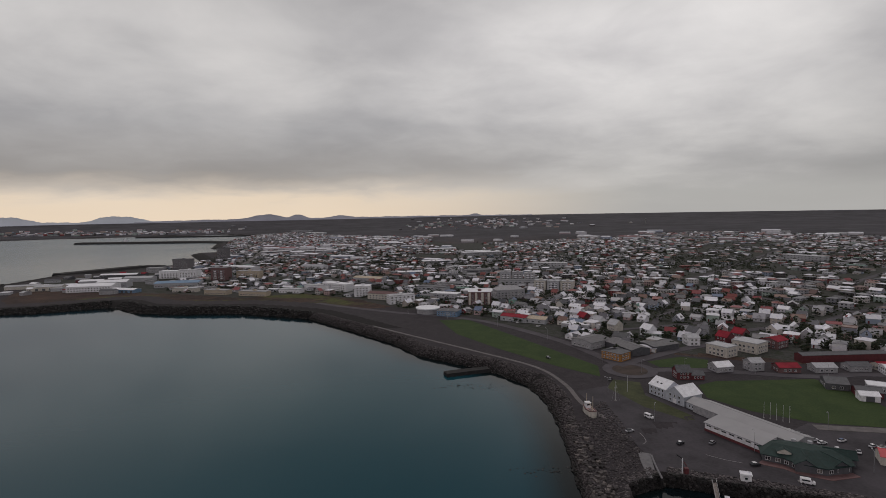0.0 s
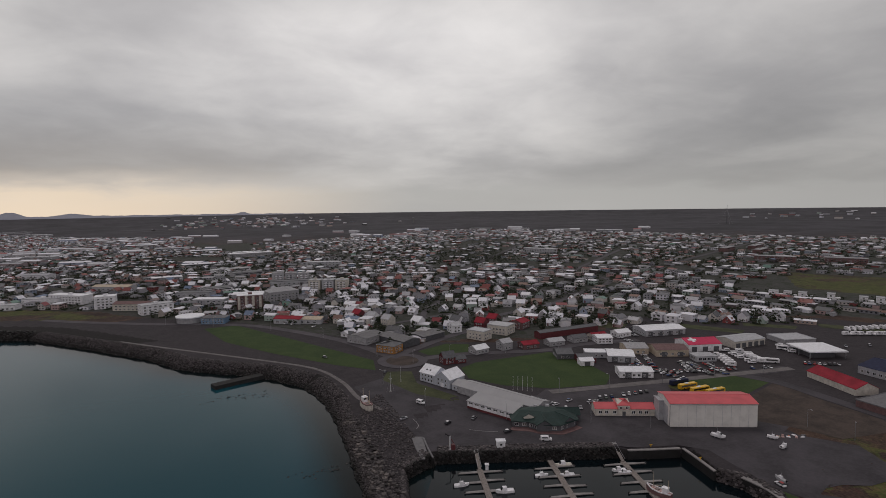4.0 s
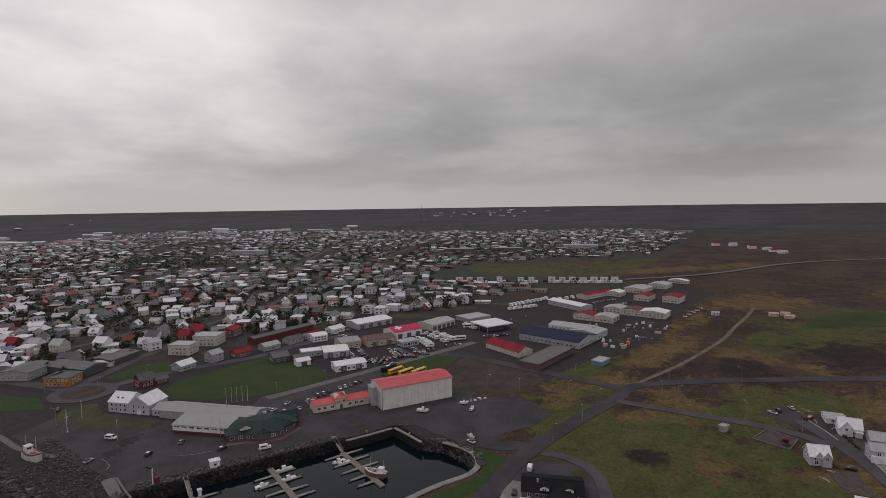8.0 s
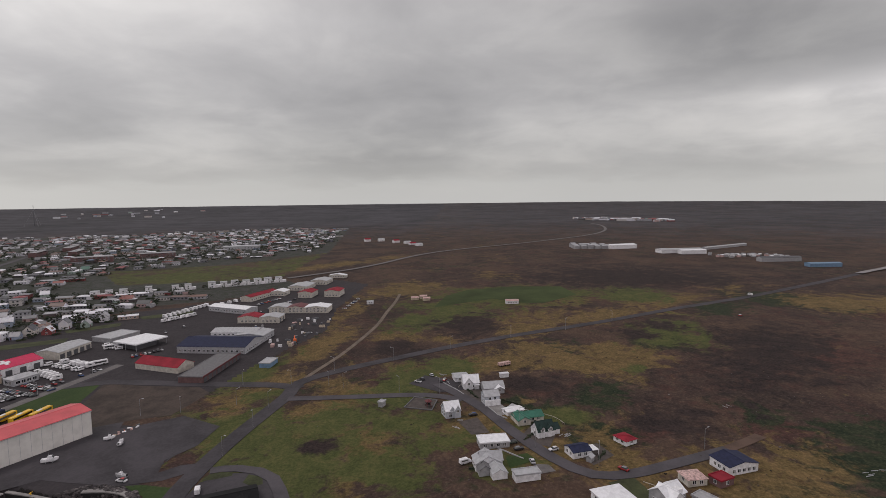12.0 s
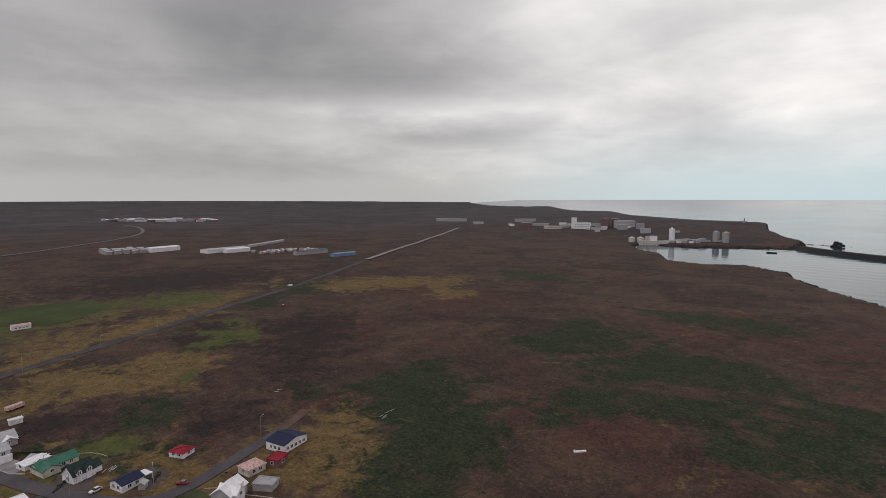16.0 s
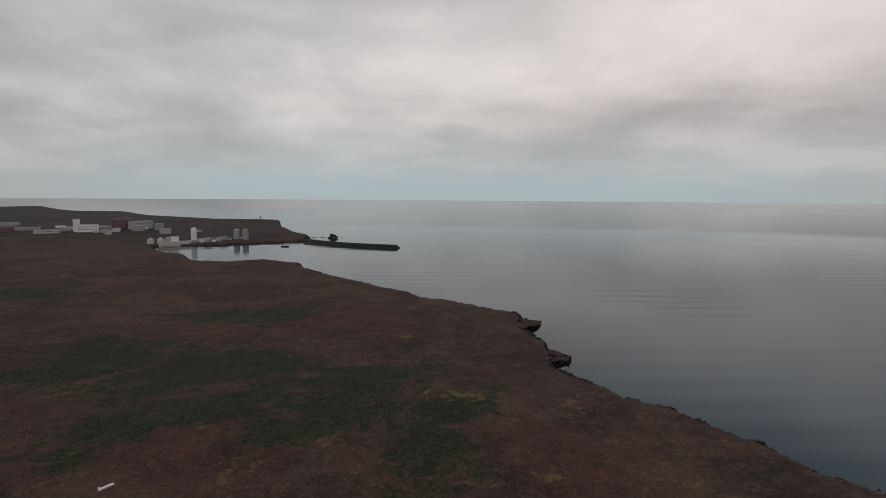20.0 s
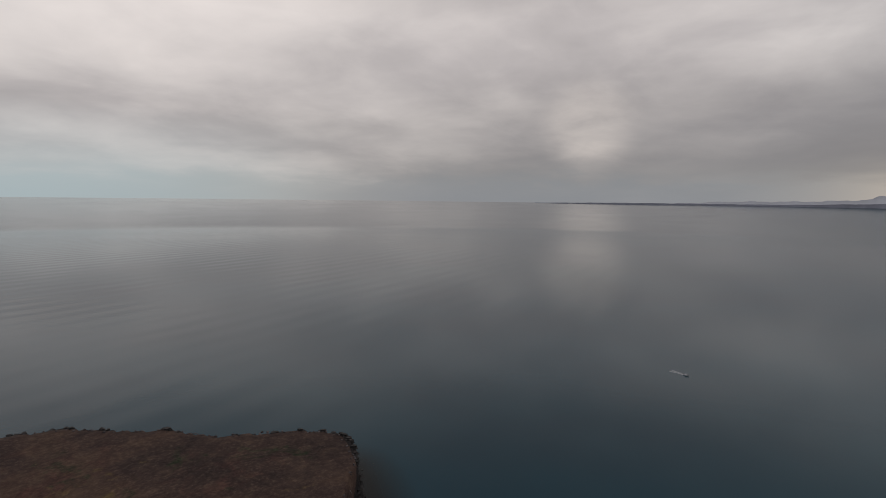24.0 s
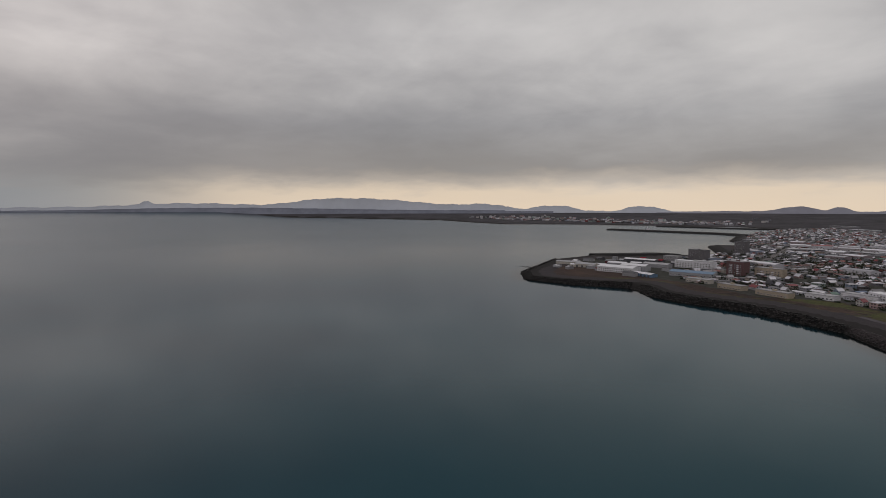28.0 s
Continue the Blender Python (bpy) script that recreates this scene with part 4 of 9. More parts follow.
def gable_roof(L, W, h, rise, over=0.35, t=0.18):
    """One bent slab over a gable: its cross-section run along x."""
    a, b = L / 2 + over, W / 2
    k = rise / b
    e, lo, hi = b + over, h - over * k + 0.02, h + rise + 0.02
    sec = [(-e, lo), (-e, lo + t), (-0.25, hi + t - 0.25 * k), (-0.12, hi + t + 0.1), (0.12, hi + t + 0.1), (0.25, hi + t - 0.25 * k), (e, lo + t), (e, lo), (0, hi)]
    n = len(sec)
    v = [(-a, y, z) for y, z in sec] + [(a, y, z) for y, z in sec]
    f = [(i, n + i, n + (i + 1) % n, (i + 1) % n) for i in range(n)]
    f += [(0, 1, 2, 8), (2, 3, 4, 5, 8), (5, 6, 7, 8), (n + 8, n + 2, n + 1, n), (n + 8, n + 5, n + 4, n + 3, n + 2), (n + 8, n + 7, n + 6, n + 5)]
    return Form().add(v, [q[::-1] for q in f])


def hip_roof(L, W, h, rise, over=0.4, t=0.16, inset=None):
    a, b = L / 2 + over, W / 2 + over
    c = a - (b if inset is None else inset)
    v = [(-a, -b, h), (a, -b, h), (a, b, h), (-a, b, h), (-a, -b, h + t), (a, -b, h + t), (a, b, h + t), (-a, b, h + t), (-c, 0, h + rise), (c, 0, h + rise)]
    return Form().add(v, [(3, 2, 1, 0), (0, 1, 5, 4), (1, 2, 6, 5), (2, 3, 7, 6), (3, 0, 4, 7), (4, 5, 9, 8), (6, 7, 8, 9), (5, 6, 9), (7, 4, 8)])


def flat_roof(L, W, h, over=0.25, t=0.3, kerb=0.25):
    """A slab with an upstand all round and a sunk middle, in one piece."""
    a, b = L / 2 + over, W / 2 + over
    def ring(e, z):
        return [(-a + e, -b + e, z), (a - e, -b + e, z), (a - e, b - e, z), (-a + e, b - e, z)]
    v = ring(0, h) + ring(0, h + t + kerb) + ring(0.3, h + t + kerb) + ring(0.3, h + t)
    f = [(3, 2, 1, 0), (12, 13, 14, 15)]
    for k in (0, 4, 8):
        f += [(k + i, k + (i + 1) % 4, k + 4 + (i + 1) % 4, k + 4 + i) for i in range(4)]
    return Form().add(v, f)


def window_form(w, h, d=0.08):
    """Panes set back in a proud frame, in one piece, facing -y, its middle on the wall plane."""
    f = Form()
    e, n = 0.1, 2 if w > 1.0 else 1
    pane = (w - (n - 1) * e) / n
    xs = [-w / 2 - e]
    for i in range(n):
        xs += [-w / 2 + i * (pane + e), -w / 2 + i * (pane + e) + pane]
    xs.append(w / 2 + e)
    zs = [-h / 2 - e, -h / 2, h / 2, h / 2 + e]
    k = len(xs)
    v = [(x, -d, z) for z in zs for x in xs]
    v += [(x, -0.012, z) for z in zs[1:3] for x in xs[1:-1]]
    v += [(xs[0], 0.02, zs[0]), (xs[-1], 0.02, zs[0]), (xs[-1], 0.02, zs[3]), (xs[0], 0.02, zs[3])]
    q = len(v) - 4
    frame_faces, glass_faces = [], []
    for j in range(3):
        for i in range(k - 1):
            c = (j * k + i, j * k + i + 1, (j + 1) * k + i + 1, (j + 1) * k + i)
            if j == 1 and i % 2 == 1:
                m = k - 2
                p = (4 * k + i - 1, 4 * k + i, 4 * k + m + i, 4 * k + m + i - 1)
                glass_faces.append(p)
                frame_faces += [(c[r], c[(r + 1) % 4], p[(r + 1) % 4], p[r]) for r in range(4)]
            else:
                frame_faces.append(c)
    bottom, top = list(range(k)), list(range(3 * k, 4 * k))
    frame_faces += [tuple([q, q + 1] + bottom[::-1]), tuple([q + 2, q + 3] + top), (q + 1, q + 2, 4 * k - 1, 3 * k - 1, 2 * k - 1, k - 1), (q + 3, q, 0, k, 2 * k, 3 * k)]
    f.add(v, glass_faces + frame_faces)
    f.m = [0] * len(glass_faces) + [1] * len(frame_faces)
    return f


_win = {}


def window_mesh(w, h, frame_mat=None):
    fm = frame_mat or M_WHITE
    key = (round(w, 2), round(h, 2), fm.name)
    if key not in _win:
        _win[key] = window_form(w, h).mesh("window", M_GLASS, fm)
    return _win[key]


def wall_windows(parent, L, W, rows, sides="snew", w=1.3, h=1.2, gap=3.2, frame_mat=None, name="window"):
    """Rows of windows on the sides of an L by W block; rows: heights of their middles."""
    me = window_mesh(w, h, frame_mat)
    for side in sides:
        run = L if side in "sn" else W
        n = max(1, int((run - 1.2) / gap))
        for z in rows:
            for i in range(n):
                u = (i - (n - 1) / 2) * gap * min(1.0, (run - 1.5) / (n * gap) if n > 1 else 1)
                ob = new(name, me)
                ob.parent = parent
                ob.matrix_local = {"s": pose(u, -W / 2, z), "n": pose(u, W / 2, z, 0, 0, 180), "e": pose(L / 2, u, z, 0, 0, 90), "w": pose(-L / 2, u, z, 0, 0, -90)}[side]


def door_part(parent, x, y, rz, w=1.0, h=2.1, mat=None, name="door"):
    a, e, t = w / 2, 0.09, h + 0.09
    v = [(-a - e, -0.1, 0), (-a, -0.1, 0), (-a, -0.1, h), (a, -0.1, h), (a, -0.1, 0), (a + e, -0.1, 0), (a + e, -0.1, t), (-a - e, -0.1, t),
         (-a, -0.05, 0), (-a, -0.05, h), (a, -0.05, h), (a, -0.05, 0), (-a - e, 0.03, 0), (a + e, 0.03, 0), (a + e, 0.03, t), (-a - e, 0.03, t)]
    f = Form().add(v, [(0, 1, 2, 7), (2, 3, 6, 7), (3, 4, 5, 6), (1, 8, 9, 2), (2, 9, 10, 3), (3, 10, 11, 4), (8, 11, 10, 9), (12, 0, 7, 15), (5, 13, 14, 6), (7, 6, 14, 15)])
    ob = part(name, f, mat or M_MAROON, parent)
    ob.matrix_local = pose(x, y, 0.05, 0, 0, rz)
    return ob


def clip(poly, axis, at, keep_low):
    out = []
    for p, q in zip(poly, poly[1:] + poly[:1]):
        pin, qin = ((p[axis] <= at) == keep_low), ((q[axis] <= at) == keep_low)
        if pin:
            out.append(p)
        if pin != qin:
            u = (at - p[axis]) / (q[axis] - p[axis])
            out.append((p[0] + u * (q[0] - p[0]), p[1] + u * (q[1] - p[1])))
    return out


def drape(name, poly, mat, lift, label, category, cell=8.0, skirt=0.0):
    """A flat patch laid over the land: the outline is cut into cells that follow the ground."""
    xs, ys = [p[0] for p in poly], [p[1] for p in poly]
    verts, faces = [], []
    nx, ny = int((max(xs) - min(xs)) / cell) + 1, int((max(ys) - min(ys)) / cell) + 1
    for i in range(nx):
        strip = clip(clip(poly, 0, min(xs) + (i + 1) * cell, True), 0, min(xs) + i * cell, False)
        if len(strip) < 3:
            continue
        for j in range(ny):
            c = clip(clip(strip, 1, min(ys) + (j + 1) * cell, True), 1, min(ys) + j * cell, False)
            if len(c) >= 3:
                faces.append(tuple(range(len(verts), len(verts) + len(c))))
                verts += c
    v = np.array(verts)
    z = height(v[:, 0], v[:, 1]) + lift
    me = bpy.data.meshes.new(name)
    me.from_pydata([(a, b, c) for (a, b), c in zip(verts, z)], [], faces)
    bm = bmesh.new()
    bm.from_mesh(me)
    bmesh.ops.remove_doubles(bm, verts=bm.verts, dist=0.01)
    bmesh.ops.recalc_face_normals(bm, faces=bm.faces)
    if sum(f.normal.z for f in bm.faces) < 0:
        bmesh.ops.reverse_faces(bm, faces=bm.faces)
    bm.to_mesh(me)
    bm.free()
    me.materials.append(mat)
    return tagged(new(name, me), label, category, kind="structure")


def smooth_line(pts, step):
    """Points along a smooth curve through pts."""
    p = [Vector((x, y, 0)) for x, y in pts]
    out = []
    for i in range(len(p) - 1):
        a, b = p[i], p[i + 1]
        ta, tb = (b - p[max(i - 1, 0)]) / 2, (p[min(i + 2, len(p) - 1)] - a) / 2
        n = max(1, int((b - a).length / step))
        for k in range(n):
            u = k / n
            h1, h2, h3, h4 = 2 * u**3 - 3 * u**2 + 1, -2 * u**3 + 3 * u**2, u**3 - 2 * u**2 + u, u**3 - u**2
            out.append(h1 * a + h2 * b + h3 * ta + h4 * tb)
    out.append(p[-1])
    return out


def strip_form(pts, width, lift, thick=0.12, step=6.0):
    line = smooth_line(pts, step)
    left, right = [], []
    for i, p in enumerate(line):
        d = (line[min(i + 1, len(line) - 1)] - line[max(i - 1, 0)]).normalized()
        n = Vector((-d.y, d.x, 0)) * width / 2
        left.append(p + n)
        right.append(p - n)
    k = len(line)
    q = np.array([(v.x, v.y) for v in left + right])
    z = height(q[:, 0], q[:, 1]) + lift
    v = [(x, y, c) for (x, y), c in zip(q, z)] + [(x, y, c - thick) for (x, y), c in zip(q, z)]
    f = []
    for i in range(k - 1):
        f += [(i, k + i, k + i + 1, i + 1), (i, i + 1, 2 * k + i + 1, 2 * k + i), (k + i + 1, k + i, 3 * k + i, 3 * k + i + 1)]
    return Form().add(v, f)


def road(name, pts, width, mat, lift, label, category="road", thick=0.15, step=6.0):
    me = strip_form(pts, width, lift, thick, step).mesh(name, mat)
    return tagged(new(name, me), label, category, kind="structure")


def boulder(f, x, y, z, r, rnd):
    """A blunt, uneven rock of eight corners and capped top."""
    k = [rnd.uniform(0.7, 1.15) * r for _ in range(10)]
    a = rnd.uniform(0, 6.3)
    v = []
    for i in range(5):
        t = a + i * 2 * math.pi / 5
        v.append((x + k[i] * math.cos(t), y + k[i] * math.sin(t), z - 0.35 * r))
    for i in range(5):
        t = a + 0.5 + i * 2 * math.pi / 5
        v.append((x + 0.75 * k[5 + i] * math.cos(t), y + 0.75 * k[5 + i] * math.sin(t), z + rnd.uniform(0.25, 0.6) * r))
    f.add(v, [(0, 1, 6, 5), (1, 2, 7, 6), (2, 3, 8, 7), (3, 4, 9, 8), (4, 0, 5, 9), (5, 6, 7, 8, 9)])


def frustum(x0, x1, y, z0, tx0, tx1, ty, z1):
    return Form().add([(x0, -y, z0), (x1, -y, z0), (x1, y, z0), (x0, y, z0), (tx0, -ty, z1), (tx1, -ty, z1), (tx1, ty, z1), (tx0, ty, z1)],
                      [(3, 2, 1, 0), (4, 5, 6, 7), (0, 1, 5, 4), (1, 2, 6, 5), (2, 3, 7, 6), (3, 0, 4, 7)])


# ---- lawns, yards, roads ----
YARD = [(73, 303), (78, 262), (84, 222), (83, 209), (105, 200.5), (130, 191), (157, 181), (163, 176), (183, 169), (191, 160), (189, 147), (200, 150), (240, 160), (262, 168), (250, 185),
        (222, 205), (240, 230), (332, 216), (333, 226), (205, 244), (172, 254), (150, 240), (135, 258), (112, 296), (95, 312)]
drape("quay_yard", YARD, M_ASPHALT, 0.06, "dark worn asphalt yard round the small-boat basin", "yard")
drape("boat_yard", [(189, 147), (188, 138), (187, 128), (191, 113), (199, 104), (205, 104), (203, 112), (197, 118), (207, 121), (220, 114), (240, 113), (252, 136), (241, 152), (236, 162), (200, 150)], M_ASPHALT, 0.10, "dark gravelled boat yard behind the basin", "yard")
drape("lawn", [(141, 290), (146, 311), (160, 318), (219, 319), (226, 291), (222, 258), (209, 246), (176, 254), (154, 270)], M_LAWN, 0.08, "large green mown lawn behind the long hall", "lawn")
drape("lawn", [(135, 361), (162, 372), (177, 363), (167, 344), (138, 348)], M_LAWN, 0.08, "small green lawn beside the roundabout", "lawn")
drape("lawn", [(-8, 512), (19, 514), (60, 432), (99, 352), (94, 329), (72, 353), (38, 401), (8, 452)], M_LAWN, 0.08, "long green lawn between the shore path and the town", "lawn")
drape("lawn", [(100, 323), (114, 317), (109, 294), (123, 261), (118, 257), (102, 277), (92, 308)], M_ROUGH, 0.07, "strip of rough grass before the long hall", "lawn")
drape("lawn", [(299, 228), (296, 208), (262, 199), (246, 190), (246, 232)], M_LAWN, 0.08, "green grass behind the tall boat hall", "lawn")
drape("parking_area", [(156, 95), (176, 99), (190, 98), (197, 90), (197, 79), (190, 71), (181, 67), (168, 60), (150, 68)], M_ASPHALT, 0.09, "dark asphalt forecourt of a low house", "yard")

road("road", [(-150, 620), (-60, 560), (29, 508), (87, 426), (108, 372), (112, 357)], 8, M_ROAD, 0.14, "shore road along the edge of the town")
road("road", [(130, 341), (162, 340), (219, 324), (253, 326), (300, 318)], 8, M_ROAD, 0.18, "street along the upper edge of the lawn")
road("road", [(112, 352), (167, 389), (204, 408), (246, 445), (293, 460), (334, 475), (387, 509), (472, 556), (504, 600), (504, 671), (667, 808), (854, 956)], 8, M_ROAD, 0.22, "main street that leads up through the town")
road("road", [(99, 425), (131, 453), (178, 466), (228, 478), (246, 445)], 6, M_ROAD, 0.24, "narrow side street between the old houses")
road("road", [(178, 466), (204, 514), (228, 540), (202, 556), (176, 549)], 6, M_ROAD, 0.26, "curving side street between the old houses")
road("road", [(387, 509), (340, 620), (300, 720), (377, 792)], 7, M_ROAD, 0.26, "straight street between rows of houses")
RING = [(116.5 + 14 * math.cos(k * math.pi / 8), 342 + 15 * math.sin(k * math.pi / 8)) for k in range(17)]
road("road", RING, 6, M_ROAD, 0.28, "round ring of worn grey asphalt at the head of the shore road", step=3)
drape("roundabout_island", [(116.5 + 11.2 * math.cos(k * math.pi / 10), 342 + 12.2 * math.sin(k * math.pi / 10)) for k in range(20)], M_SLOPE, 0.2, "brown bare island in the middle of the roundabout", "island", 4.0)
road("path", [(172, 249), (238, 237), (333, 220)], 6, M_PATH, 0.18, "pale concrete path above the car park", "path")
road("path", [(-69, 491), (-22, 440), (24, 391), (58, 351), (69, 315), (71, 284), (78, 262)], 2.6, M_PATH, 0.16, "pale footpath along the stone revetment", "path")
road("road", [(150, 98), (186, 103), (228, 101), (275, 94), (306, 89), (350, 36), (392, -30), (430, -105), (470, -175), (560, -330), (672, -486)], 8, M_ASPHALT, 0.2, "grey country road over the heath")
road("road", [(290, 90), (295, 106), (297, 147), (299, 181), (300, 206), (292, 226)], 8, M_ASPHALT, 0.16, "dark access road along the red barn")
drape("earth_slope", [(299, 207), (294, 181), (292, 148), (283, 138), (264, 141), (253, 143), (246, 160), (238, 173), (246, 186), (262, 196)], M_SLOPE, 0.07, "bare brown earth slope behind the boat yard", "slope")
road("road", [(274, 92), (276, 60), (278, 20), (270, 0)], 6, M_ROAD, 0.24, "street to the small group of houses")
road("road", [(295, 14), (263, -8), (232, -22), (206, -36), (193, -48), (193, -62), (200, -80), (211, -106)], 6, M_ROAD, 0.28, "narrow asphalt street between detached houses")
road("dirt_track", [(211, -105), (218, -117), (223, -125)], 5.0, M_EARTH, 0.2, "reddish earth track at the end of the street", "track")
drape("house_yard", [(261, -11), (265, -19), (253, -24), (248, -16)], M_CONC, 0.12, "pale paved yard beside a bungalow", "yard")
drape("house_yard", [(257, -20), (265, -25), (260, -29), (252, -25)], M_PALE, 0.14, "white concrete slab beside a bungalow", "yard")
drape("lawn", [(186, 131), (188, 119), (186, 107), (160, 103), (136, 112), (132, 118), (150, 114), (168, 109), (180, 114), (186, 124)], M_LAWN, 0.10, "grass strip between the curved quay and the road", "lawn")
drape("lawn", [(191, 98), (197, 97), (197.8, 89), (195, 88), (192, 94)], M_ROUGH, 0.14, "grass verge between forecourt and driveway", "lawn")
drape("lawn", [(190, 82), (196, 82), (194, 76), (189, 74), (187, 77)], M_ROUGH, 0.14, "small green grass island beside the forecourt", "lawn")
drape("house_yard", [(172, 97), (173, 92), (167, 87), (161, 84), (156, 94), (164, 96.5)], M_CONC, 0.14, "pale paved parking place beside a dark house", "yard")
drape("playground", [(261, 29), (275, 25), (270, 13), (257, 15)], M_GRAVEL, 0.12, "brown gravelled playground with a dark kerb", "playground")
drape("house_yard", [(243, 2), (248, -7), (231, -12), (229, -4)], M_GRAVEL, 0.12, "brown gravelled yard beside a house", "yard")
drape("lawn", [(208, -17), (211, -26), (205, -29), (199, -18)], M_LAWN, 0.12, "small green garden lawn in the hamlet", "lawn")
drape("house_yard", [(202, -27), (201, -33), (196, -35), (194, -29)], M_PATH, 0.14, "pale concrete drive beside a flat garage", "yard")
drape("house_yard", [(310, 22), (296, 30), (282, 12), (286, -4), (300, 2)], M_ASPHALT, 0.10, "dark asphalt turning place at the end of a street", "yard")
drape("house_yard", [(292, 4), (298, -8), (284, -18), (262, -16), (256, -8), (270, 0)], M_GRAVEL, 0.08, "brown gravel round a close group of houses", "yard")
drape("house_yard", [(224, -24), (236, -30), (232, -42), (216, -36)], M_GRAVEL, 0.09, "brown gravel yard beside a dark-roofed house", "yard")
for pts in ([(319, 390), (330, 362), (312, 350), (302, 366)], [(369, 348), (398, 302), (386, 296), (362, 330)], [(470, 291), (496, 254), (484, 246), (460, 280)], [(420, 322), (448, 292), (436, 286), (412, 314)]):
    drape("lawn", pts, M_ROUGH, 0.12, "strip of rough grass behind the works quarter", "lawn")
drape("field", [(502, 26), (524, -6), (540, -32), (514, -62), (516, -80), (556, -119), (606, -112), (612, -60), (594, -8), (560, 16)], M_FIELD, 0.12, "long mown green field round a white hut", "field", 12.0)
drape("slipway", [(81.6, 226), (85.4, 224), (80.4, 205), (77.4, 206)], M_SLATE, 0.12, "pale weathered concrete slipway beside the breakwater", "slipway", 3.0)
drape("house_yard", [(214, -44), (219, -56), (208, -60), (200, -50)], M_GRAVEL, 0.09, "brown gravel yard round a blue-roofed bungalow", "yard")
drape("lawn", [(187, -52), (191, -62), (176, -66), (170, -58)], M_ROUGH, 0.12, "rough lawn inside a low white fence", "lawn")
road("road", [(198.5, 98.2), (200, 94), (200.5, 88), (198.5, 79), (193, 71.5), (185, 66.5), (174, 61), (158, 53)], 5, M_ROAD, 0.3, "curved driveway round a dark forecourt")
road("dirt_track", [(300, 93), (316, 90), (360, 80), (430, 70), (485, 68), (530, 66), (572, 66)], 3, M_DIRT, 0.2, "pale dirt track over the heath", "track")
road("road", [(690, 225), (760, 165), (821, 129), (1002, 37), (1222, -194), (1465, -373), (1748, -458), (1948, -465)], 8, M_PATH, 0.8, "pale main road over the heath", step=15)
road("road", [(672, -486), (800, -670), (1000, -960), (1130, -1150)], 8, M_PALE_ROAD, 1.3, "straight pale road towards the northern harbour", step=15)
road("road", [(711, 679), (960, 795), (1216, 911)], 9, M_ROAD, 0.4, "straight street up through the town", step=12)
road("road", [(377, 792), (580, 1020), (778, 1244)], 9, M_ROAD, 0.4, "street up through the town", step=12)
road("road", [(-426, 1123), (-540, 1600), (-637, 2028), (-750, 2562)], 12, M_PATH, 0.5, "wide main street into the far part of the town", step=15)

# ---- larger buildings ----
def corner_frame(ax, ay, ang, L, W):
    """Middle of an L by W block whose front runs from A at the angle, its depth to the left."""
    c, s = math.cos(radians(ang)), math.sin(radians(ang))
    return ax + c * L / 2 - s * W / 2, ay + s * L / 2 + c * W / 2


def block(name, ax, ay, ang, L, W, h, roof, walls, roofs, label, rows=(1.6,), rise=2.0, category="building", sides="sw", w=1.6, hh=1.3, gap=3.6, group="", doors=0, turn=False):
    """A building on a rectangle; turn: the ridge runs across instead of along."""
    x, y = corner_frame(ax, ay, ang, L, W)
    if turn:
        ang, L, W = ang + 90, W, L
        sides = "".join({"s": "w", "w": "n", "n": "e", "e": "s"}[q] for q in sides)
    e = thing(name, x, y, ang, label, category, group)
    if roof == "gable":
        part("wall", gable_walls(L, W, h, rise), walls, e)
        part("roof", gable_roof(L, W, h, rise), roofs, e)
    elif roof == "hip":
        part("wall", Form().box(-L / 2, -W / 2, -1.5, L / 2, W / 2, h), walls, e)
        part("roof", hip_roof(L, W, h, rise), roofs, e)
    else:
        part("wall", Form().box(-L / 2, -W / 2, -1.5, L / 2, W / 2, h), walls, e)
        part("roof", flat_roof(L, W, h), roofs, e)
    if rows:
        wall_windows(e, L, W, rows, sides, w, hh, gap)
    side = "w" if turn else "s"
    run = W if turn else L
    for i in range(doors):
        u = (i - (doors - 1) / 2) * run / max(doors, 1)
        place = (u, -W / 2 - 0.01, 0) if side == "s" else (-L / 2 - 0.01, -u, -90)
        door_part(e, *place, min(3.6, run / doors * 0.7), min(3.2, h - 0.5), M_DARK, "roller_door")
    return e


# the tall boat hall and its office wing
hall = block("boat_hall", 195.1, 185.3, -25.9, 40.2, 16.5, 11.2, "gable", M_BEIGE, M_CORAL, "tall beige sheet-clad boat hall with a faded red roof", (), 1.6)
for i in range(9):
    part("cladding_seam", Form().box(-16 + i * 4, -8.29, 0.2, -15.9 + i * 4, -8.22, 11.0), M_PALE, hall)
part("downpipe", Form().box(-20.25, -8.4, 0, -20.05, -8.2, 11), M_DARK, hall)
part("sliding_door", Form().box(-20.22, -5.5, 0, -20.1, 5.5, 9.0), M_PALE, hall)
part("gutter", Form().box(-20.4, -8.75, 10.85, 20.4, -8.55, 11.0), M_PALE, hall)
block("hall_annex", 196.5, 193.5, -25.9, 2.2, 7.0, 9.4, "flat", M_PALE, M_PALE, "narrow pale stair annex at the end of the boat hall", ())
office = block("office_wing", 172.5, 211.0, -26.2, 29, 8.5, 3.6, "gable", M_CREAM, M_CORAL, "low cream office wing with a red roof and a raised middle", (), 1.7)
for u in (-12, -9, -5, 4.2, 7.5, 10.5):
    ob = part("window", window_mesh(1.5, 1.3), None, office)
    ob.matrix_local = pose(u, -4.26, 1.9)
part("gable_front", gable_walls(6, 9.4, 5.4, 2.0), M_CREAM, office).matrix_local = pose(-0.5, 0.2, 0, 0, 0, 0)
part("gable_roof", hip_roof(6, 9.4, 5.4, 2.1), M_CORAL, office).matrix_local = pose(-0.5, 0.2, 0)
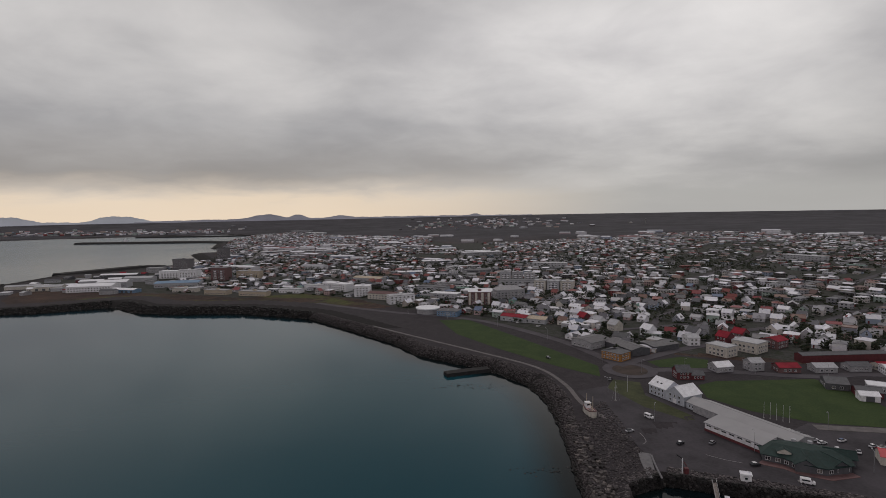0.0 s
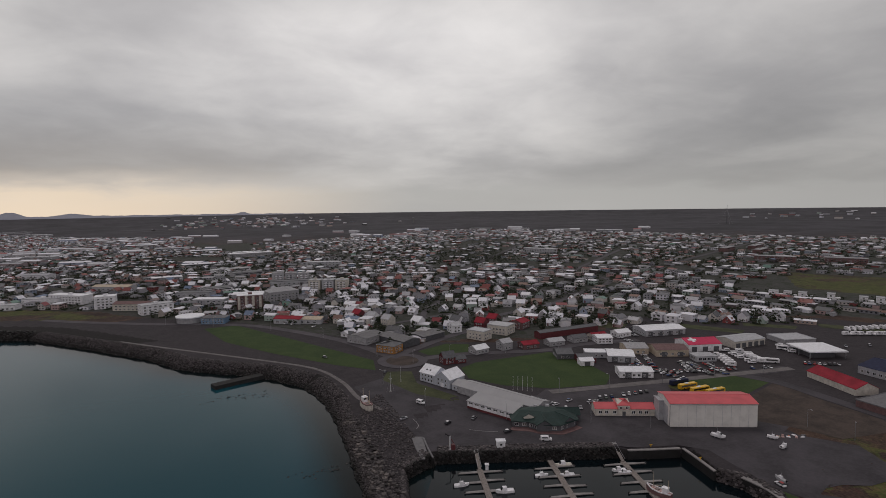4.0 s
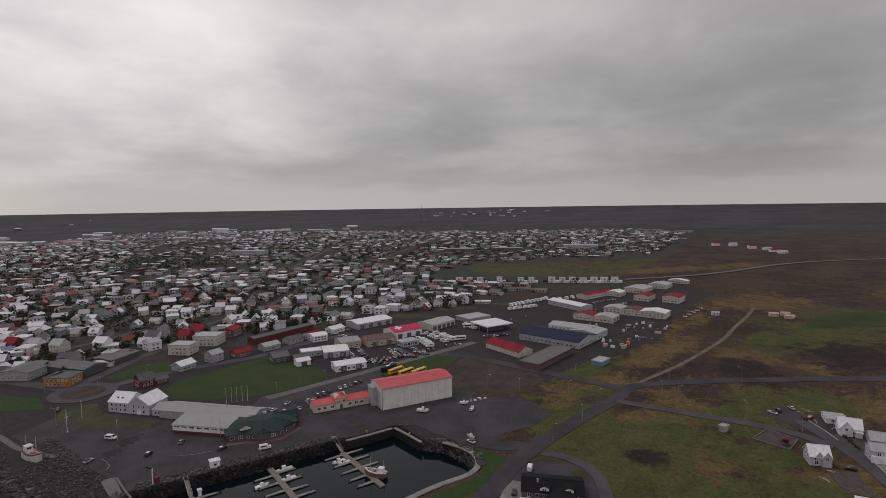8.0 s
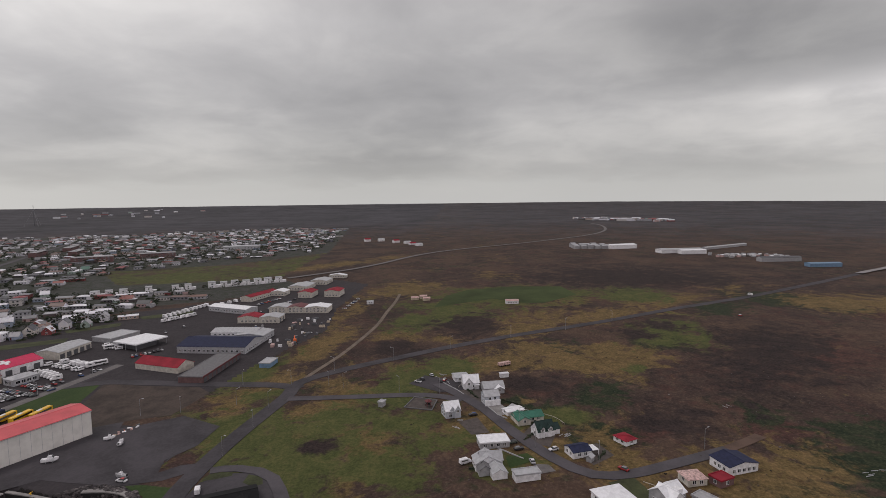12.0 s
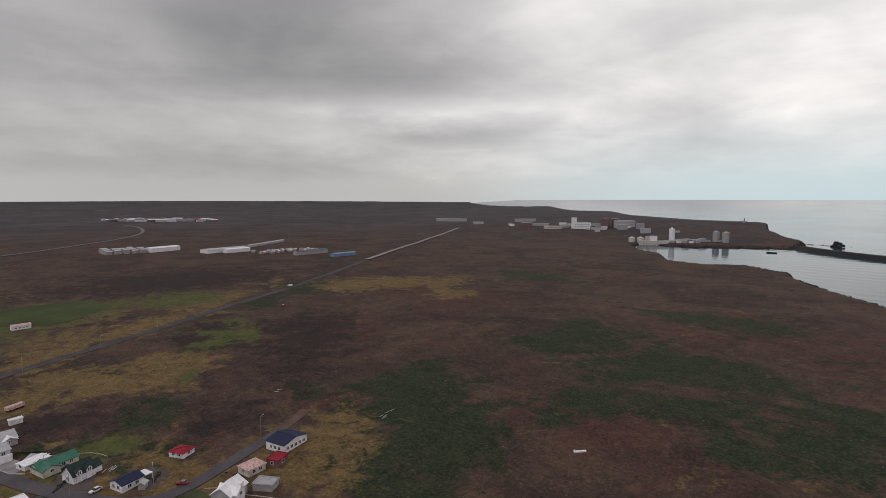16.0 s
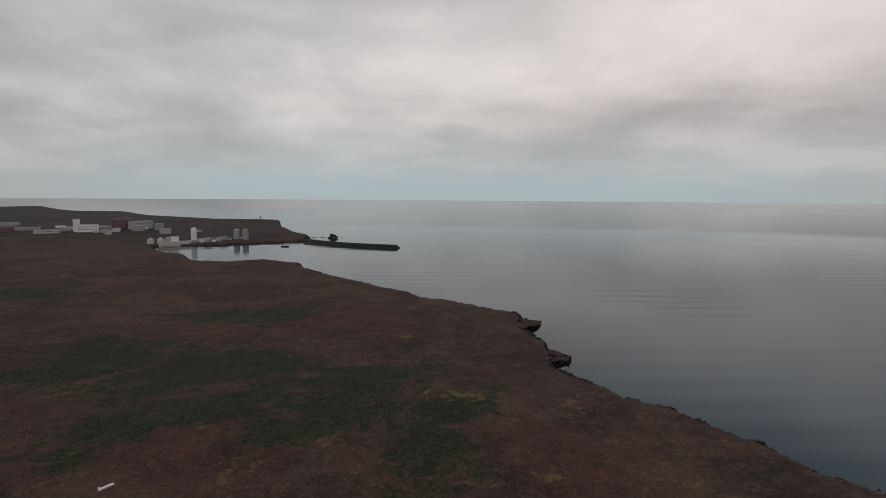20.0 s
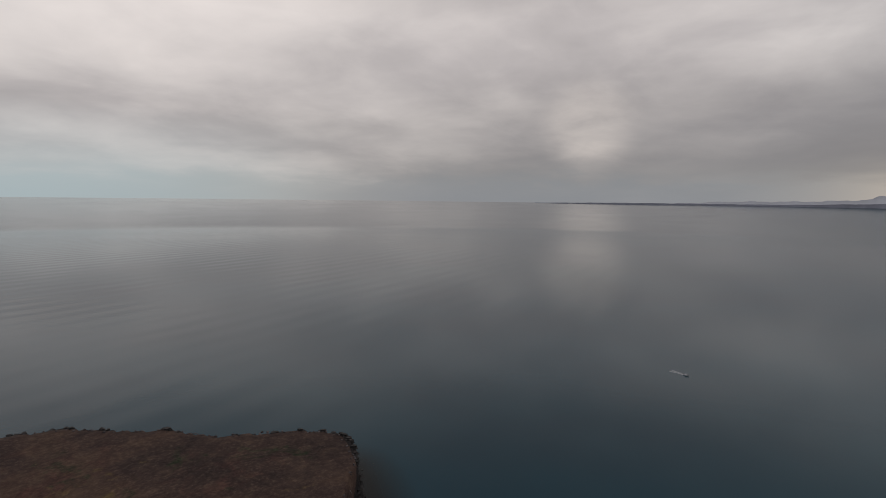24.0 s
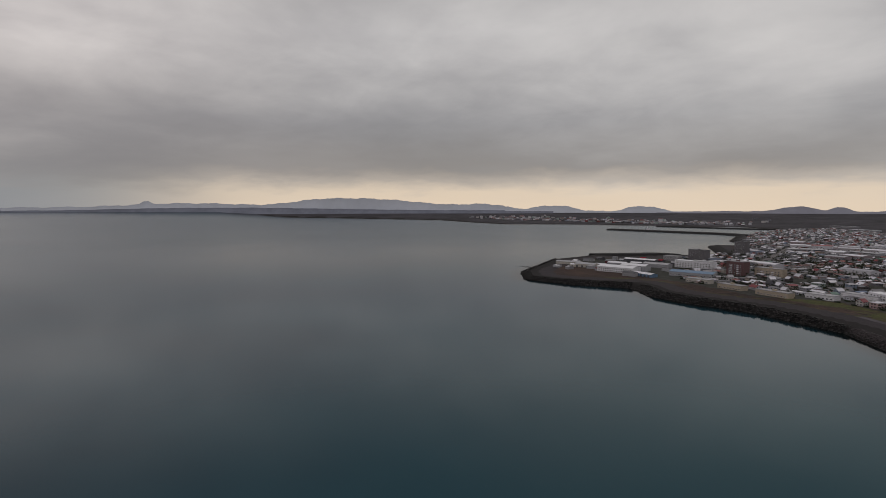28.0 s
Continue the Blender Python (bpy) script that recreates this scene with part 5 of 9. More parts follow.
for u in (-2.0, 1.0):
    part("window", window_mesh(1.2, 1.2), None, office).matrix_local = pose(u, -4.52, 4.1)
door_part(office, -0.5, -4.52, 0, 1.4, 2.2, M_DARK)

# the long waterfront culture house: three gabled fronts, a long hall and a green-roofed restaurant
M_DUUS = plain("pale_blue_grey_boards", (0.46, 0.48, 0.50), 0.65, vary=0.15)
front = block("gabled_warehouse", 112.6, 298.5, -66, 12.0, 11, 5.4, "gable", M_DUUS, M_WHITE_SHEET, "old pale-blue boarded warehouse with a white gabled roof", (1.6, 4.0), 3.6, "warehouse", "sw", 1.0, 1.2, 2.6)
for u in (-2.4, 0.4):
    part("skylight", Form().box(u, -3.6, 6.6, u + 1.0, -2.5, 7.35), M_GLASS, front)
cross = block("gabled_warehouse", 117.5, 287.4, -66, 12.0, 13, 5.2, "gable", M_DUUS, M_WHITE_SHEET, "pale-blue boarded warehouse wing with a cross gable", (1.6, 4.0), 3.8, "warehouse", "s", 1.0, 1.2, 3.0, turn=True)
part("skylight", Form().box(-3, 2.4, 6.6, -2, 3.6, 7.5), M_GLASS, cross)
part("double_door", Form().box(-6.58, -1.2, 0, -6.48, 1.2, 2.6), M_WHITE, cross)
low = block("link_building", 123.4, 275.6, -67, 12.0, 11, 3.2, "gable", M_DUUS, M_ZINC, "low boarded link building with a pale sheet roof", (1.6,), 1.8, "building", "s", 0.9, 1.1, 1.9)
block("long_hall", 124.2, 270.0, -66, 52, 12.5, 4.2, "gable", M_GREY, M_ZINC, "long low hall with a pale grey sheet roof", (), 1.8, "hall")
wing = thing("hall_wing", 0, 0, 0, "white lean-to wing with windows above a dark red plinth", "hall")
wing.matrix_world = pose(119.6, 247.6, 4.0, 0, 0, -64.5)
part("wall", Form().add([(0, 0, -1), (28, 0, -1), (28, 9.4, -1), (0, 9.4, -1), (0, 0, 3.9), (28, 0, 3.9), (28, 9.4, 5.6), (0, 9.4, 5.6)], [(3, 2, 1, 0), (4, 5, 6, 7), (0, 1, 5, 4), (1, 2, 6, 5), (2, 3, 7, 6), (3, 0, 4, 7)]), M_WHITE, wing)
part("roof", Form().add([(-0.4, -0.5, 3.85), (28.4, -0.5, 3.85), (28.4, 9.8, 5.72), (-0.4, 9.8, 5.72), (-0.4, -0.5, 4.1), (28.4, -0.5, 4.1), (28.4, 9.8, 5.97), (-0.4, 9.8, 5.97)], [(3, 2, 1, 0), (4, 5, 6, 7), (0, 1, 5, 4), (1, 2, 6, 5), (2, 3, 7, 6), (3, 0, 4, 7)]), M_ZINC, wing)
part("plinth", Form().box(-0.05, -0.14, -0.5, 28.1, -0.02, 1.2), M_MAROON, wing)
for i in range(7):
    part("window", window_mesh(2.4, 0.7), None, wing).matrix_local = pose(2.2 + i * 3.9, -0.01, 3.0)
rest = tagged(new("restaurant"), "low waterfront restaurant with dark green hipped roofs", "restaurant")
rest.matrix_world = pose(145.0, 216.5, 3.9, 0, 0, -24) @ Matrix.Diagonal((1.16, 0.98, 0.98, 1))
part("wall", Form().prism([(-13, -7), (-7, -8), (-3, -12), (5, -13), (13, -6), (13, 9), (-13, 9)], -1, 3.2), M_DARK, rest, "dark stained boarded wall")
rv = [(-13.8, -8, 3.2), (-7.2, -9, 3.2), (-3.2, -12.9, 3.2), (5.3, -13.9, 3.2), (13.9, -6.4, 3.2), (13.9, 9.8, 3.2), (-13.8, 9.8, 3.2)]
part("roof", Form().add(rv + [(x, y, 3.45) for x, y, _ in rv] + [(-9, 1, 5.6), (1.5, -4, 6.2), (8.5, 1, 5.6), (0, 5, 5.9)],
                        [(0, 1, 8, 7), (1, 2, 9, 8), (2, 3, 10, 9), (3, 4, 11, 10), (4, 5, 12, 11), (5, 6, 13, 12), (6, 0, 7, 13), (7, 8, 14), (8, 9, 15, 14), (9, 10, 15), (10, 11, 16, 15), (11, 12, 16), (12, 17, 16), (12, 13, 17), (13, 14, 17), (13, 7, 14), (14, 15, 17), (15, 16, 17)]), M_GREEN_ROOF, rest)
for gx_, gy_, ga in ((-1.0, -8.6, 90), (7.0, -5.6, 122), (11.0, 3.0, 0)):
    part("gable", gable_walls(9.0, 6.0, 3.3, 2.2, -0.5), M_DARK, rest).matrix_local = pose(gx_, gy_, 0.1, 0, 0, ga)
    part("gable_roof", gable_roof(9.0, 6.0, 3.3, 2.2, 0.5, 0.2), M_GREEN_ROOF, rest).matrix_local = pose(gx_, gy_, 0.1, 0, 0, ga)
part("dormer", gable_walls(2.6, 4.2, 0.9, 1.3, 0), M_CREAM, rest).matrix_local = pose(-6.5, -5.6, 4.2, 0, 0, 90)
part("dormer_roof", gable_roof(2.6, 4.2, 0.9, 1.3, 0.3, 0.14), M_GREEN_ROOF, rest).matrix_local = pose(-6.5, -5.6, 4.2, 0, 0, 90)
for (x0, y0), (x1, y1) in (((-13, -7), (-7, -8)), ((-7, -8), (-3, -12)), ((-3, -12), (5, -13)), ((5, -13), (13, -6))):
    n = int(math.hypot(x1 - x0, y1 - y0) / 2.8)
    for i in range(n):
        u = (i + 0.5) / n
        part("window", window_mesh(1.4, 1.3), None, rest).matrix_local = pose(x0 + (x1 - x0) * u, y0 + (y1 - y0) * u, 1.7, 0, 0, math.degrees(math.atan2(y1 - y0, x1 - x0)))
for u in (-3, 2.0):
    part("roof_vent", Form().box(u, 4.6, 5.6, u + 1.4, 6.0, 6.7), M_PALE, rest)
part("terrace", Form().prism([(-15, -11), (-7, -12.5), (-3, -15.5), (6, -16.5), (15, -9), (13.2, -6.2), (5, -13.2), (-3, -12.2), (-7, -8.2), (-13.2, -7.2)], -0.6, 0.35), M_BRICK, rest, "red-brown timber deck")

block("kiosk", 110.3, 199.3, -20, 3.6, 2.6, 2.7, "flat", M_WHITE, M_WHITE_SHEET, "small white service cabin by the quay", (1.6,), category="cabin", sides="s", w=0.9, hh=0.8, gap=1.5)
# dark red old house with white trim behind the warehouses
block("timber_house", 138.3, 321.5, -1.1, 8.5, 8, 4.6, "gable", M_MAROON, M_DARK, "old dark red timber house with white window trim", (1.5, 3.6), 3.2, "house", "sw", 0.9, 1.1, 2.0)
block("timber_house", 146.8, 320.8, -1.1, 7.5, 6, 2.8, "gable", M_MAROON, M_DARK, "low dark red extension with white windows", (1.5,), 1.8, "house", "s", 0.9, 1.0, 1.8)
block("ochre_house", 116.5, 360.0, 39.5, 12, 15, 5.4, "hip", M_ORANGE, M_DARK, "ochre-orange two-storey house with a dark roof", (1.6, 4.0), 2.6, "house", "sw", 1.1, 1.3, 2.2)
block("grey_store", 105.6, 393.5, 34, 22.6, 19.3, 5.0, "gable", M_GREY, M_SLATE, "grey rendered storehouse with low-pitched roof", (1.7,), 1.5, "building", "sw", 1.6, 1.0, 4.2)
block("dark_store", 128.7, 374.0, 20, 15.7, 32, 4.4, "gable", M_DARK, M_SLATE, "long dark warehouse with a weathered grey roof", (), 1.6, doors=3, turn=True)
block("dark_store", 148.4, 384.0, 24, 24, 18, 3.9, "gable", M_DARK, M_SLATE, "low dark warehouse with a weathered roof", (), 1.2, doors=3)
for ax, ay, ang, L, W, h, wl, rf, lb in ((191.4, 366.4, 29, 11.7, 16, 7.0, M_CREAM, M_PALE, "cream two-storey flat-roofed house"), (216.5, 374.0, 34, 15, 18, 7.2, M_CREAM, M_PALE, "cream flat-roofed apartment house"),
                                         (238.0, 386.0, 30, 14, 12, 5.6, M_BRICK, M_RED, "red-brown house with a red roof"), (168.5, 333.5, 12, 11.5, 9, 3.6, M_GREY, M_WHITE_SHEET, "small blue-grey house beside the street"),
                                         (191.0, 335.5, 10, 9, 8, 5.4, M_GREY, M_PALE, "tall grey house beside the street"), (180.3, 400.7, 2, 9, 10, 6.0, M_WHITE, M_PALE, "white gabled house beside a town street")):
    block("house", ax, ay, ang, L, W, h, "gable" if h < 7 else "flat", wl, rf, lb, (1.6, 4.4) if h > 5 else (1.6,), 2.2, "house", "sw", 1.4, 1.3, 3.0)
block("terraced_shed", 234, 352.6, 2.2, 58, 8, 4.6, "gable", M_MAROON, M_DARK, "long dark red shed row with a dark roof", (), 1.2, "building", "s", 1.2, 1.0, 3.0)
for i, (ax, ay, wl, rf) in enumerate(((206, 331.5, M_BRICK, M_RED), (228, 330.5, M_GREY, M_PALE), (250, 331.5, M_GREY, M_DARK), (268, 330.5, M_CREAM, M_RED), (291, 330, M_WHITE, M_WHITE_SHEET))):
    block("street_house", ax, ay, -2, 13, 9, 3.4, "gable", wl, rf, "single-storey house along the street above the lawn", (1.6,), 1.8, "house", "sw", 1.4, 1.2, 3.0, "houses above the lawn")
# dark buildings beside the lawn
block("dark_workshop", 213.3, 300.7, -22, 11, 14, 3.6, "gable", M_DARK, M_DARK, "dark workshop with a blackened roof", (1.6,), 2.2, doors=1)
block("dark_workshop", 221, 288, -22, 12, 10, 3.2, "gable", M_MAROON, M_DARK, "dark low shed with a red side", (), 1.6)
block("white_shed", 217.9, 281.4, -18, 9, 7, 3.2, "gable", M_WHITE, M_WHITE_SHEET, "small white sheet-clad shed", (), 1.4, doors=1)

# works quarter
WORK = "flat-topped workshops and halls of the works quarter"
block("workshop", 224.3, 252.1, -26.4, 20, 11.5, 3.8, "gable", M_WHITE, M_WHITE_SHEET, "white workshop hall with a low white roof", (1.6,), 1.3, "workshop", "sw", 1.4, 1.2, 3.0, WORK, doors=2)
block("workshop", 240.3, 281.5, -33.7, 17, 18, 4.2, "gable", M_PALE, M_WHITE_SHEET, "pale workshop with a broad white roof", (1.6,), 1.6, "workshop", "sw", 1.4, 1.2, 4.0, WORK, doors=2)
block("workshop", 233, 296, -30, 14, 9, 3.6, "flat", M_PALE, M_WHITE_SHEET, "low pale workshop annex", (1.6,), 1.6, "workshop", "sw", 1.4, 1.2, 4.0, WORK)
block("workshop", 312.0, 322.4, -12.4, 35, 19, 4.6, "gable", M_PALE, M_WHITE_SHEET, "long pale grey workshop hall", (2.0,), 1.6, "workshop", "sw", 1.6, 1.2, 4.0, WORK, doors=4)
pink = block("crimson_hall", 307.1, 275.9, -17.3, 24.6, 19, 5.0, "gable", M_WHITE, M_PINK, "white hall with a bright crimson roof", (), 2.6, "workshop", "sw", 1.4, 1.2, 3.0, WORK, doors=3)
part("roof_cross", Form().prism([(-1, -3), (1, -3), (1, -1), (3, -1), (3, 1), (1, 1), (1, 3), (-1, 3), (-1, 1), (-3, 1), (-3, -1), (-1, -1)], 0, 0.3), M_WHITE, pink, "white raised cross on the roof").matrix_local = pose(-6.5, -3.4, 6.85, 15.3, 0, 0)
block("workshop", 278.0, 276.9, -24.5, 21.9, 17, 4.6, "gable", M_TAN, M_BRICK, "tan workshop with a red-brown roof", (1.8,), 1.8, "workshop", "s", 1.4, 1.2, 4.0, WORK, doors=2)
block("workshop", 264, 290, -24.5, 15, 17, 4.2, "gable", M_TAN, M_GREY, "tan workshop with a grey roof", (1.8,), 1.8, "workshop", "s", 1.4, 1.2, 4.0, WORK)
block("workshop", 292.0, 256, -20, 14, 9, 3.6, "hip", M_PALE, M_PALE, "small pale car-dealer hall", (1.8,), 1.8, "workshop", "sw", 2.2, 1.6, 3.0, WORK)
block("workshop", 342.8, 267.6, -3.7, 29, 17, 4.8, "gable", M_CREAM, M_PALE, "cream hall with seven tall doors", (), 1.6, "workshop", "sw", 1.4, 1.2, 3.0, WORK, doors=5)
block("flat_slab_store", 383.6, 259.0, -17.3, 24.8, 19, 3.0, "flat", M_GREY, M_PALE, "wide low store with a pale flat roof", (), 1, "workshop", group=WORK)
canopy = thing("fuel_canopy", 378, 233, -22.5, "white flat canopy on dark posts over a glazed station", "canopy")
part("roof", Form().box(-13, -12, 4.4, 13, 12, 5.2), M_WHITE_SHEET, canopy)
part("kiosk_body", Form().box(-9, -8, -0.5, 7, 9, 4.4), M_DARK, canopy)
for px in (-12, 12):
    for py in (-11, 0, 11):
        part("post", Form().tube(px, py, -0.5, 4.4, 0.22), M_STEEL, canopy)
block("red_barn", 315.3, 173.1, -17.6, 13.5, 33.9, 3.6, "gable", M_CREAM, M_RED, "long cream barn with a red sheet roof", (), 3.2, "barn", turn=True)
gar = block("garage_row", 298.4, 148.9, -2, 48, 15, 3.4, "flat", M_BRICK, M_SLATE, "row of garages with dark red trim", (), 1, "garage", doors=9)
part("fascia", Form().box(-24.3, -7.9, 3.2, 24.3, -7.6, 4.2), M_MAROON, gar)
block("blue_hall", 356.4, 147.8, -3.4, 30, 49, 4.6, "gable", M_PALE, M_NAVY, "wide hall with a navy blue sheet roof", (1.8,), 3.0, "workshop", "sw", 1.6, 1.3, 3.4, WORK, turn=True)
block("workshop", 386.0, 146.0, -3, 20, 22, 4.8, "gable", M_PALE, M_PALE, "pale end block of the blue-roofed hall", (1.8,), 1.4, "workshop", "s", 1.6, 1.3, 3.0, WORK)
block("workshop", 393.3, 154.6, 0, 17, 34, 5.4, "gable", M_WHITE, M_PALE, "white two-storey workshop with pale roof", (1.8, 4.0), 1.6, "workshop", "w", 1.5, 1.0, 3.4, WORK, turn=True)
block("workshop", 445.3, 154.5, 0, 16, 17, 4.6, "gable", M_CREAM, M_PALE, "cream workshop with a pale roof", (1.8,), 1.4, "workshop", "sw", 1.5, 1.0, 3.4, WORK, doors=2)
block("workshop", 445.3, 172, 0, 15, 18, 4.8, "gable", M_CREAM, M_RED, "cream workshop with a red roof", (1.8,), 1.8, "workshop", "sw", 1.5, 1.0, 3.4, WORK)
for k, (w0, rf) in enumerate(((17, M_PALE), (16, M_MAROON), (22, M_WHITE_SHEET))):
    block("workshop", 484 - k * 0.5, 177 - sum((17, 16, 22)[:k + 1]), 0, 17, w0 - 0.3, 5.0, "gable", M_CREAM, rf, "one bay of a long cream workshop row", (1.8, 3.8), 1.4, "workshop", "w", 1.5, 1.0, 3.4, WORK)
block("caravan_hall", 478, 196, -22.5, 15, 46, 4.4, "gable", M_PALE, M_WHITE_SHEET, "long pale hall with roof lights", (1.8,), 1.4, "workshop", "w", 1.5, 1.2, 3.4, WORK, turn=True)
block("workshop", 535.5, 214, -16, 46, 12, 4.6, "gable", M_CREAM, M_RED, "long cream row with a red roof", (1.8,), 1.6, "workshop", "s", 1.5, 1.2, 3.4, WORK)
for ax, ay, L, W, h, rf, lb in ((556.4, 157.2, 20, 15, 5.4, M_RED, "cream workshop with red roof"), (560, 129, 20, 16, 6.0, M_RED, "cream two-storey workshop with red roof"), (568, 190, 16, 15, 4.4, M_WHITE_SHEET, "low white workshop beside the yard"),
                                (600, 175, 30, 22, 4.2, M_PALE, "broad grey workshop beside the yard"), (640, 162, 24, 20, 4.4, M_PALE, "grey workshop at the edge of the heath"), (690, 150, 10, 22, 3.6, M_WHITE_SHEET, "low white store beside the yard")):
    block("workshop", ax, ay, -4, L, W, h, "gable", M_CREAM, rf, lb, (1.8,), 1.6, "workshop", "sw", 1.5, 1.2, 3.4, WORK)
block("workshop", 264.3, 321.3, -18, 11.6, 12, 4.6, "gable", M_WHITE, M_WHITE_SHEET, "small white office house", (1.6, 3.4), 1.2, "workshop", "sw", 1.4, 1.0, 2.6, WORK)
block("tank_shed", 326, 120, -5, 12, 7, 2.8, "flat", M_BLUE, M_PALE, "low light-blue shed on a dark yard", (), 1, "shed")

# ---- apartment blocks and landmarks of the town ----
M_TOWER = plain("dark_tower_cladding", (0.16, 0.15, 0.15), 0.6, vary=0.15)


def flats(name, ax, ay, ang, L, W, h, walls, roofs, label, gap=3.4, roof="flat", sides="sw", rise=2.0, balconies=False):
    rows = tuple(1.6 + 2.9 * i for i in range(max(1, int((h - 0.8) / 2.9))))
    e = block(name, ax, ay, ang, L, W, h, roof, walls, roofs, label, rows, rise, "apartment block", "s" if math.hypot(ax, ay) > 800 else sides, 1.9, 1.35, gap * 1.2)
    if balconies:
        for z in rows[1:]:
            for u in (-0.28, 0.12):
                part("balcony", Form().box(L * u, -W / 2 - 1.3, z - 1.5, L * u + 3.2, -W / 2, z - 0.4), M_WHITE, e)
    if roof == "flat":
        part("roof_hut", Form().box(-2, -1.5, h + 0.3, 2, 1.5, h + 2.3), walls, e)
    return e


flats("tower_block", -525, 1028.8, -8.2, 34, 18, 22, M_TOWER, M_DARK, "dark high-rise block with pale window bays", 4.0)
flats("tower_block", -540, 1264.5, -8.2, 24, 18, 28, M_TOWER, M_DARK, "tall dark residential tower", 3.6)
flats("apartment_block", -376, 855, -8, 27, 16, 21, M_BRICK, M_GREY, "red-brown stepped apartment block", 3.6, balconies=True)
flats("apartment_block", -345, 880, -8, 40, 14, 12, M_TAN, M_GREY, "tan apartment block with balconies", 3.6, balconies=True)
flats("hotel", -482, 898, -2.5, 66, 15, 12, M_WHITE, M_WHITE_SHEET, "long white four-storey hotel", 4.2)
flats("hotel", -440, 880, -2.5, 30, 14, 15, M_WHITE, M_PALE, "white hotel wing with window rows", 4.0)
block("factory", -425.6, 777, 8, 62, 26, 6.5, "gable", M_PALE, M_BLUE, "low factory with a blue-grey roof", (2.5,), 2.0, "factory", "s", 2.0, 1.2, 4.0)
block("factory", -533, 747, 8, 60, 30, 8, "gable", M_WHITE, M_WHITE_SHEET, "white fish factory with several roofs", (2.0, 5.2), 2.4, "factory", "s", 1.6, 1.2, 3.8)
block("factory", -515, 785, 8, 42, 22, 9, "gable", M_PALE, M_WHITE_SHEET, "pale factory hall on the point", (4.0,), 2.4, "factory", "s", 1.6, 1.2, 5)
block("factory", -464, 738, -15, 38, 14, 4.4, "gable", M_BLUE, M_WHITE_SHEET, "low blue hall on the point", (), 1.6, "factory", doors=5)
block("factory", -598, 772, 14, 36, 18, 5.6, "gable", M_CREAM, M_PALE, "cream storehouse on the point", (), 2.0, "factory", doors=4)
block("factory", -655, 790, 18, 46, 13, 4.6, "gable", M_CREAM, M_PALE, "long cream shed near the tip of the point", (), 1.6, "factory")
block("factory", -575, 835, 10, 34, 18, 5.2, "gable", M_PALE, M_WHITE_SHEET, "pale shed on the point", (), 1.8, "factory")
block("factory", -520, 860, 6, 44, 20, 6, "gable", M_PALE, M_PALE, "grey shed on the point", (), 2.0, "factory")
block("factory", -590, 910, 6, 60, 16, 6.5, "gable", M_DARK, M_WHITE_SHEET, "dark shed with white roof on the quay", (), 1.6, "factory")
block("factory", -560, 1000, 4, 30, 16, 9, "flat", M_GREY, M_GREY, "grey block near the tower", (3, 6), 1, "factory", "s", 1.6, 1.2, 4)
for ax, ay, ang, L, W, h, wl, lb in ((-320, 705, -16, 34, 12, 6.5, M_TAN, "tan two-storey shore block"), (-268, 688, -16, 40, 12, 6.5, M_TAN, "long tan two-storey shore block"), (-375, 730, -8, 34, 12, 6, M_CREAM, "cream two-storey shore block"),
                                     (-222, 706, -12, 30, 14, 5.5, M_WHITE, "white stepped shore house"), (-196, 735, -20, 40, 12, 7, M_WHITE, "white shore block with balconies")):
    flats("shore_block", ax, ay, ang, L, W, h * 0.9, wl, M_GREY if wl is M_TAN else M_PALE, lb, 3.4)
flats("apartment_block", -171, 736, -38, 48, 14, 9.5, M_WHITE, M_WHITE_SHEET, "white stepped apartment block by the shore", 3.6, balconies=True)
flats("apartment_block", -115, 664, 1, 19.6, 15, 13, M_WHITE, M_WHITE_SHEET, "white four-storey block by the shore", 3.2, balconies=True)
flats("apartment_block", -96, 647, -24, 38, 14, 7, M_CREAM, M_BRICK, "cream block with a brown roof", 3.6, "gable")
flats("apartment_block", -65, 604, 20, 30, 14, 9.5, M_WHITE, M_PALE, "white shore block with a blank end", 4.0)
rh = thing("round_hall", -20, 552, -25, "low round hall with a flat white roof", "hall")
part("wall", Form().tube(0, 0, -1, 4.8, 11.5, n=28), M_GREY, rh)
part("roof", Form().tube(0, 0, 4.8, 5.8, 12.6, n=28), M_WHITE_SHEET, rh)
block("light_blue_house", -10.7, 533.3, -21, 21, 15, 5.4, "hip", M_BLUE, M_DARK, "light blue house with dark roof by the shore road", (1.6, 3.9), 2.0, "house", "sw", 1.3, 1.2, 2.8)
f4 = flats("apartment_block", 22.9, 596, -5, 26, 16, 14, M_BRICK, M_WHITE_SHEET, "dark brick block with pale window bays", 4.2)
for i in range(4):
    part("bay", Form().box(-12 + i * 7, -9.4, 0, -9.5 + i * 7, -8, 13.4), M_CREAM, f4)
flats("apartment_block", 58, 623, 12, 34, 18, 11, M_GREY, M_GREY, "grey apartment house with a mansard roof", 3.4, "hip", rise=4.5)
for i in range(3):
    flats("apartment_block", 77 + i * 17, 778 - i * 2.5, -10, 15.5, 14, 14.5 - i, M_GREY if i % 2 else M_PALE, M_GREY, "pale grey five-storey block", 3.4, balconies=True)
for i in range(3):
    flats("apartment_block", 111.7 + i * 15.5, 690 - i * 7, -25, 15, 14, 13, M_PALE if i % 2 else M_CREAM, M_PALE, "cream four-storey block with bays", 3.4, balconies=True)
block("school", 38, 1213, 14, 92, 22, 8, "flat", M_GREY, M_WHITE_SHEET, "long pale school block", (2, 5.2), 1, "school", "s", 2, 1.4, 4)
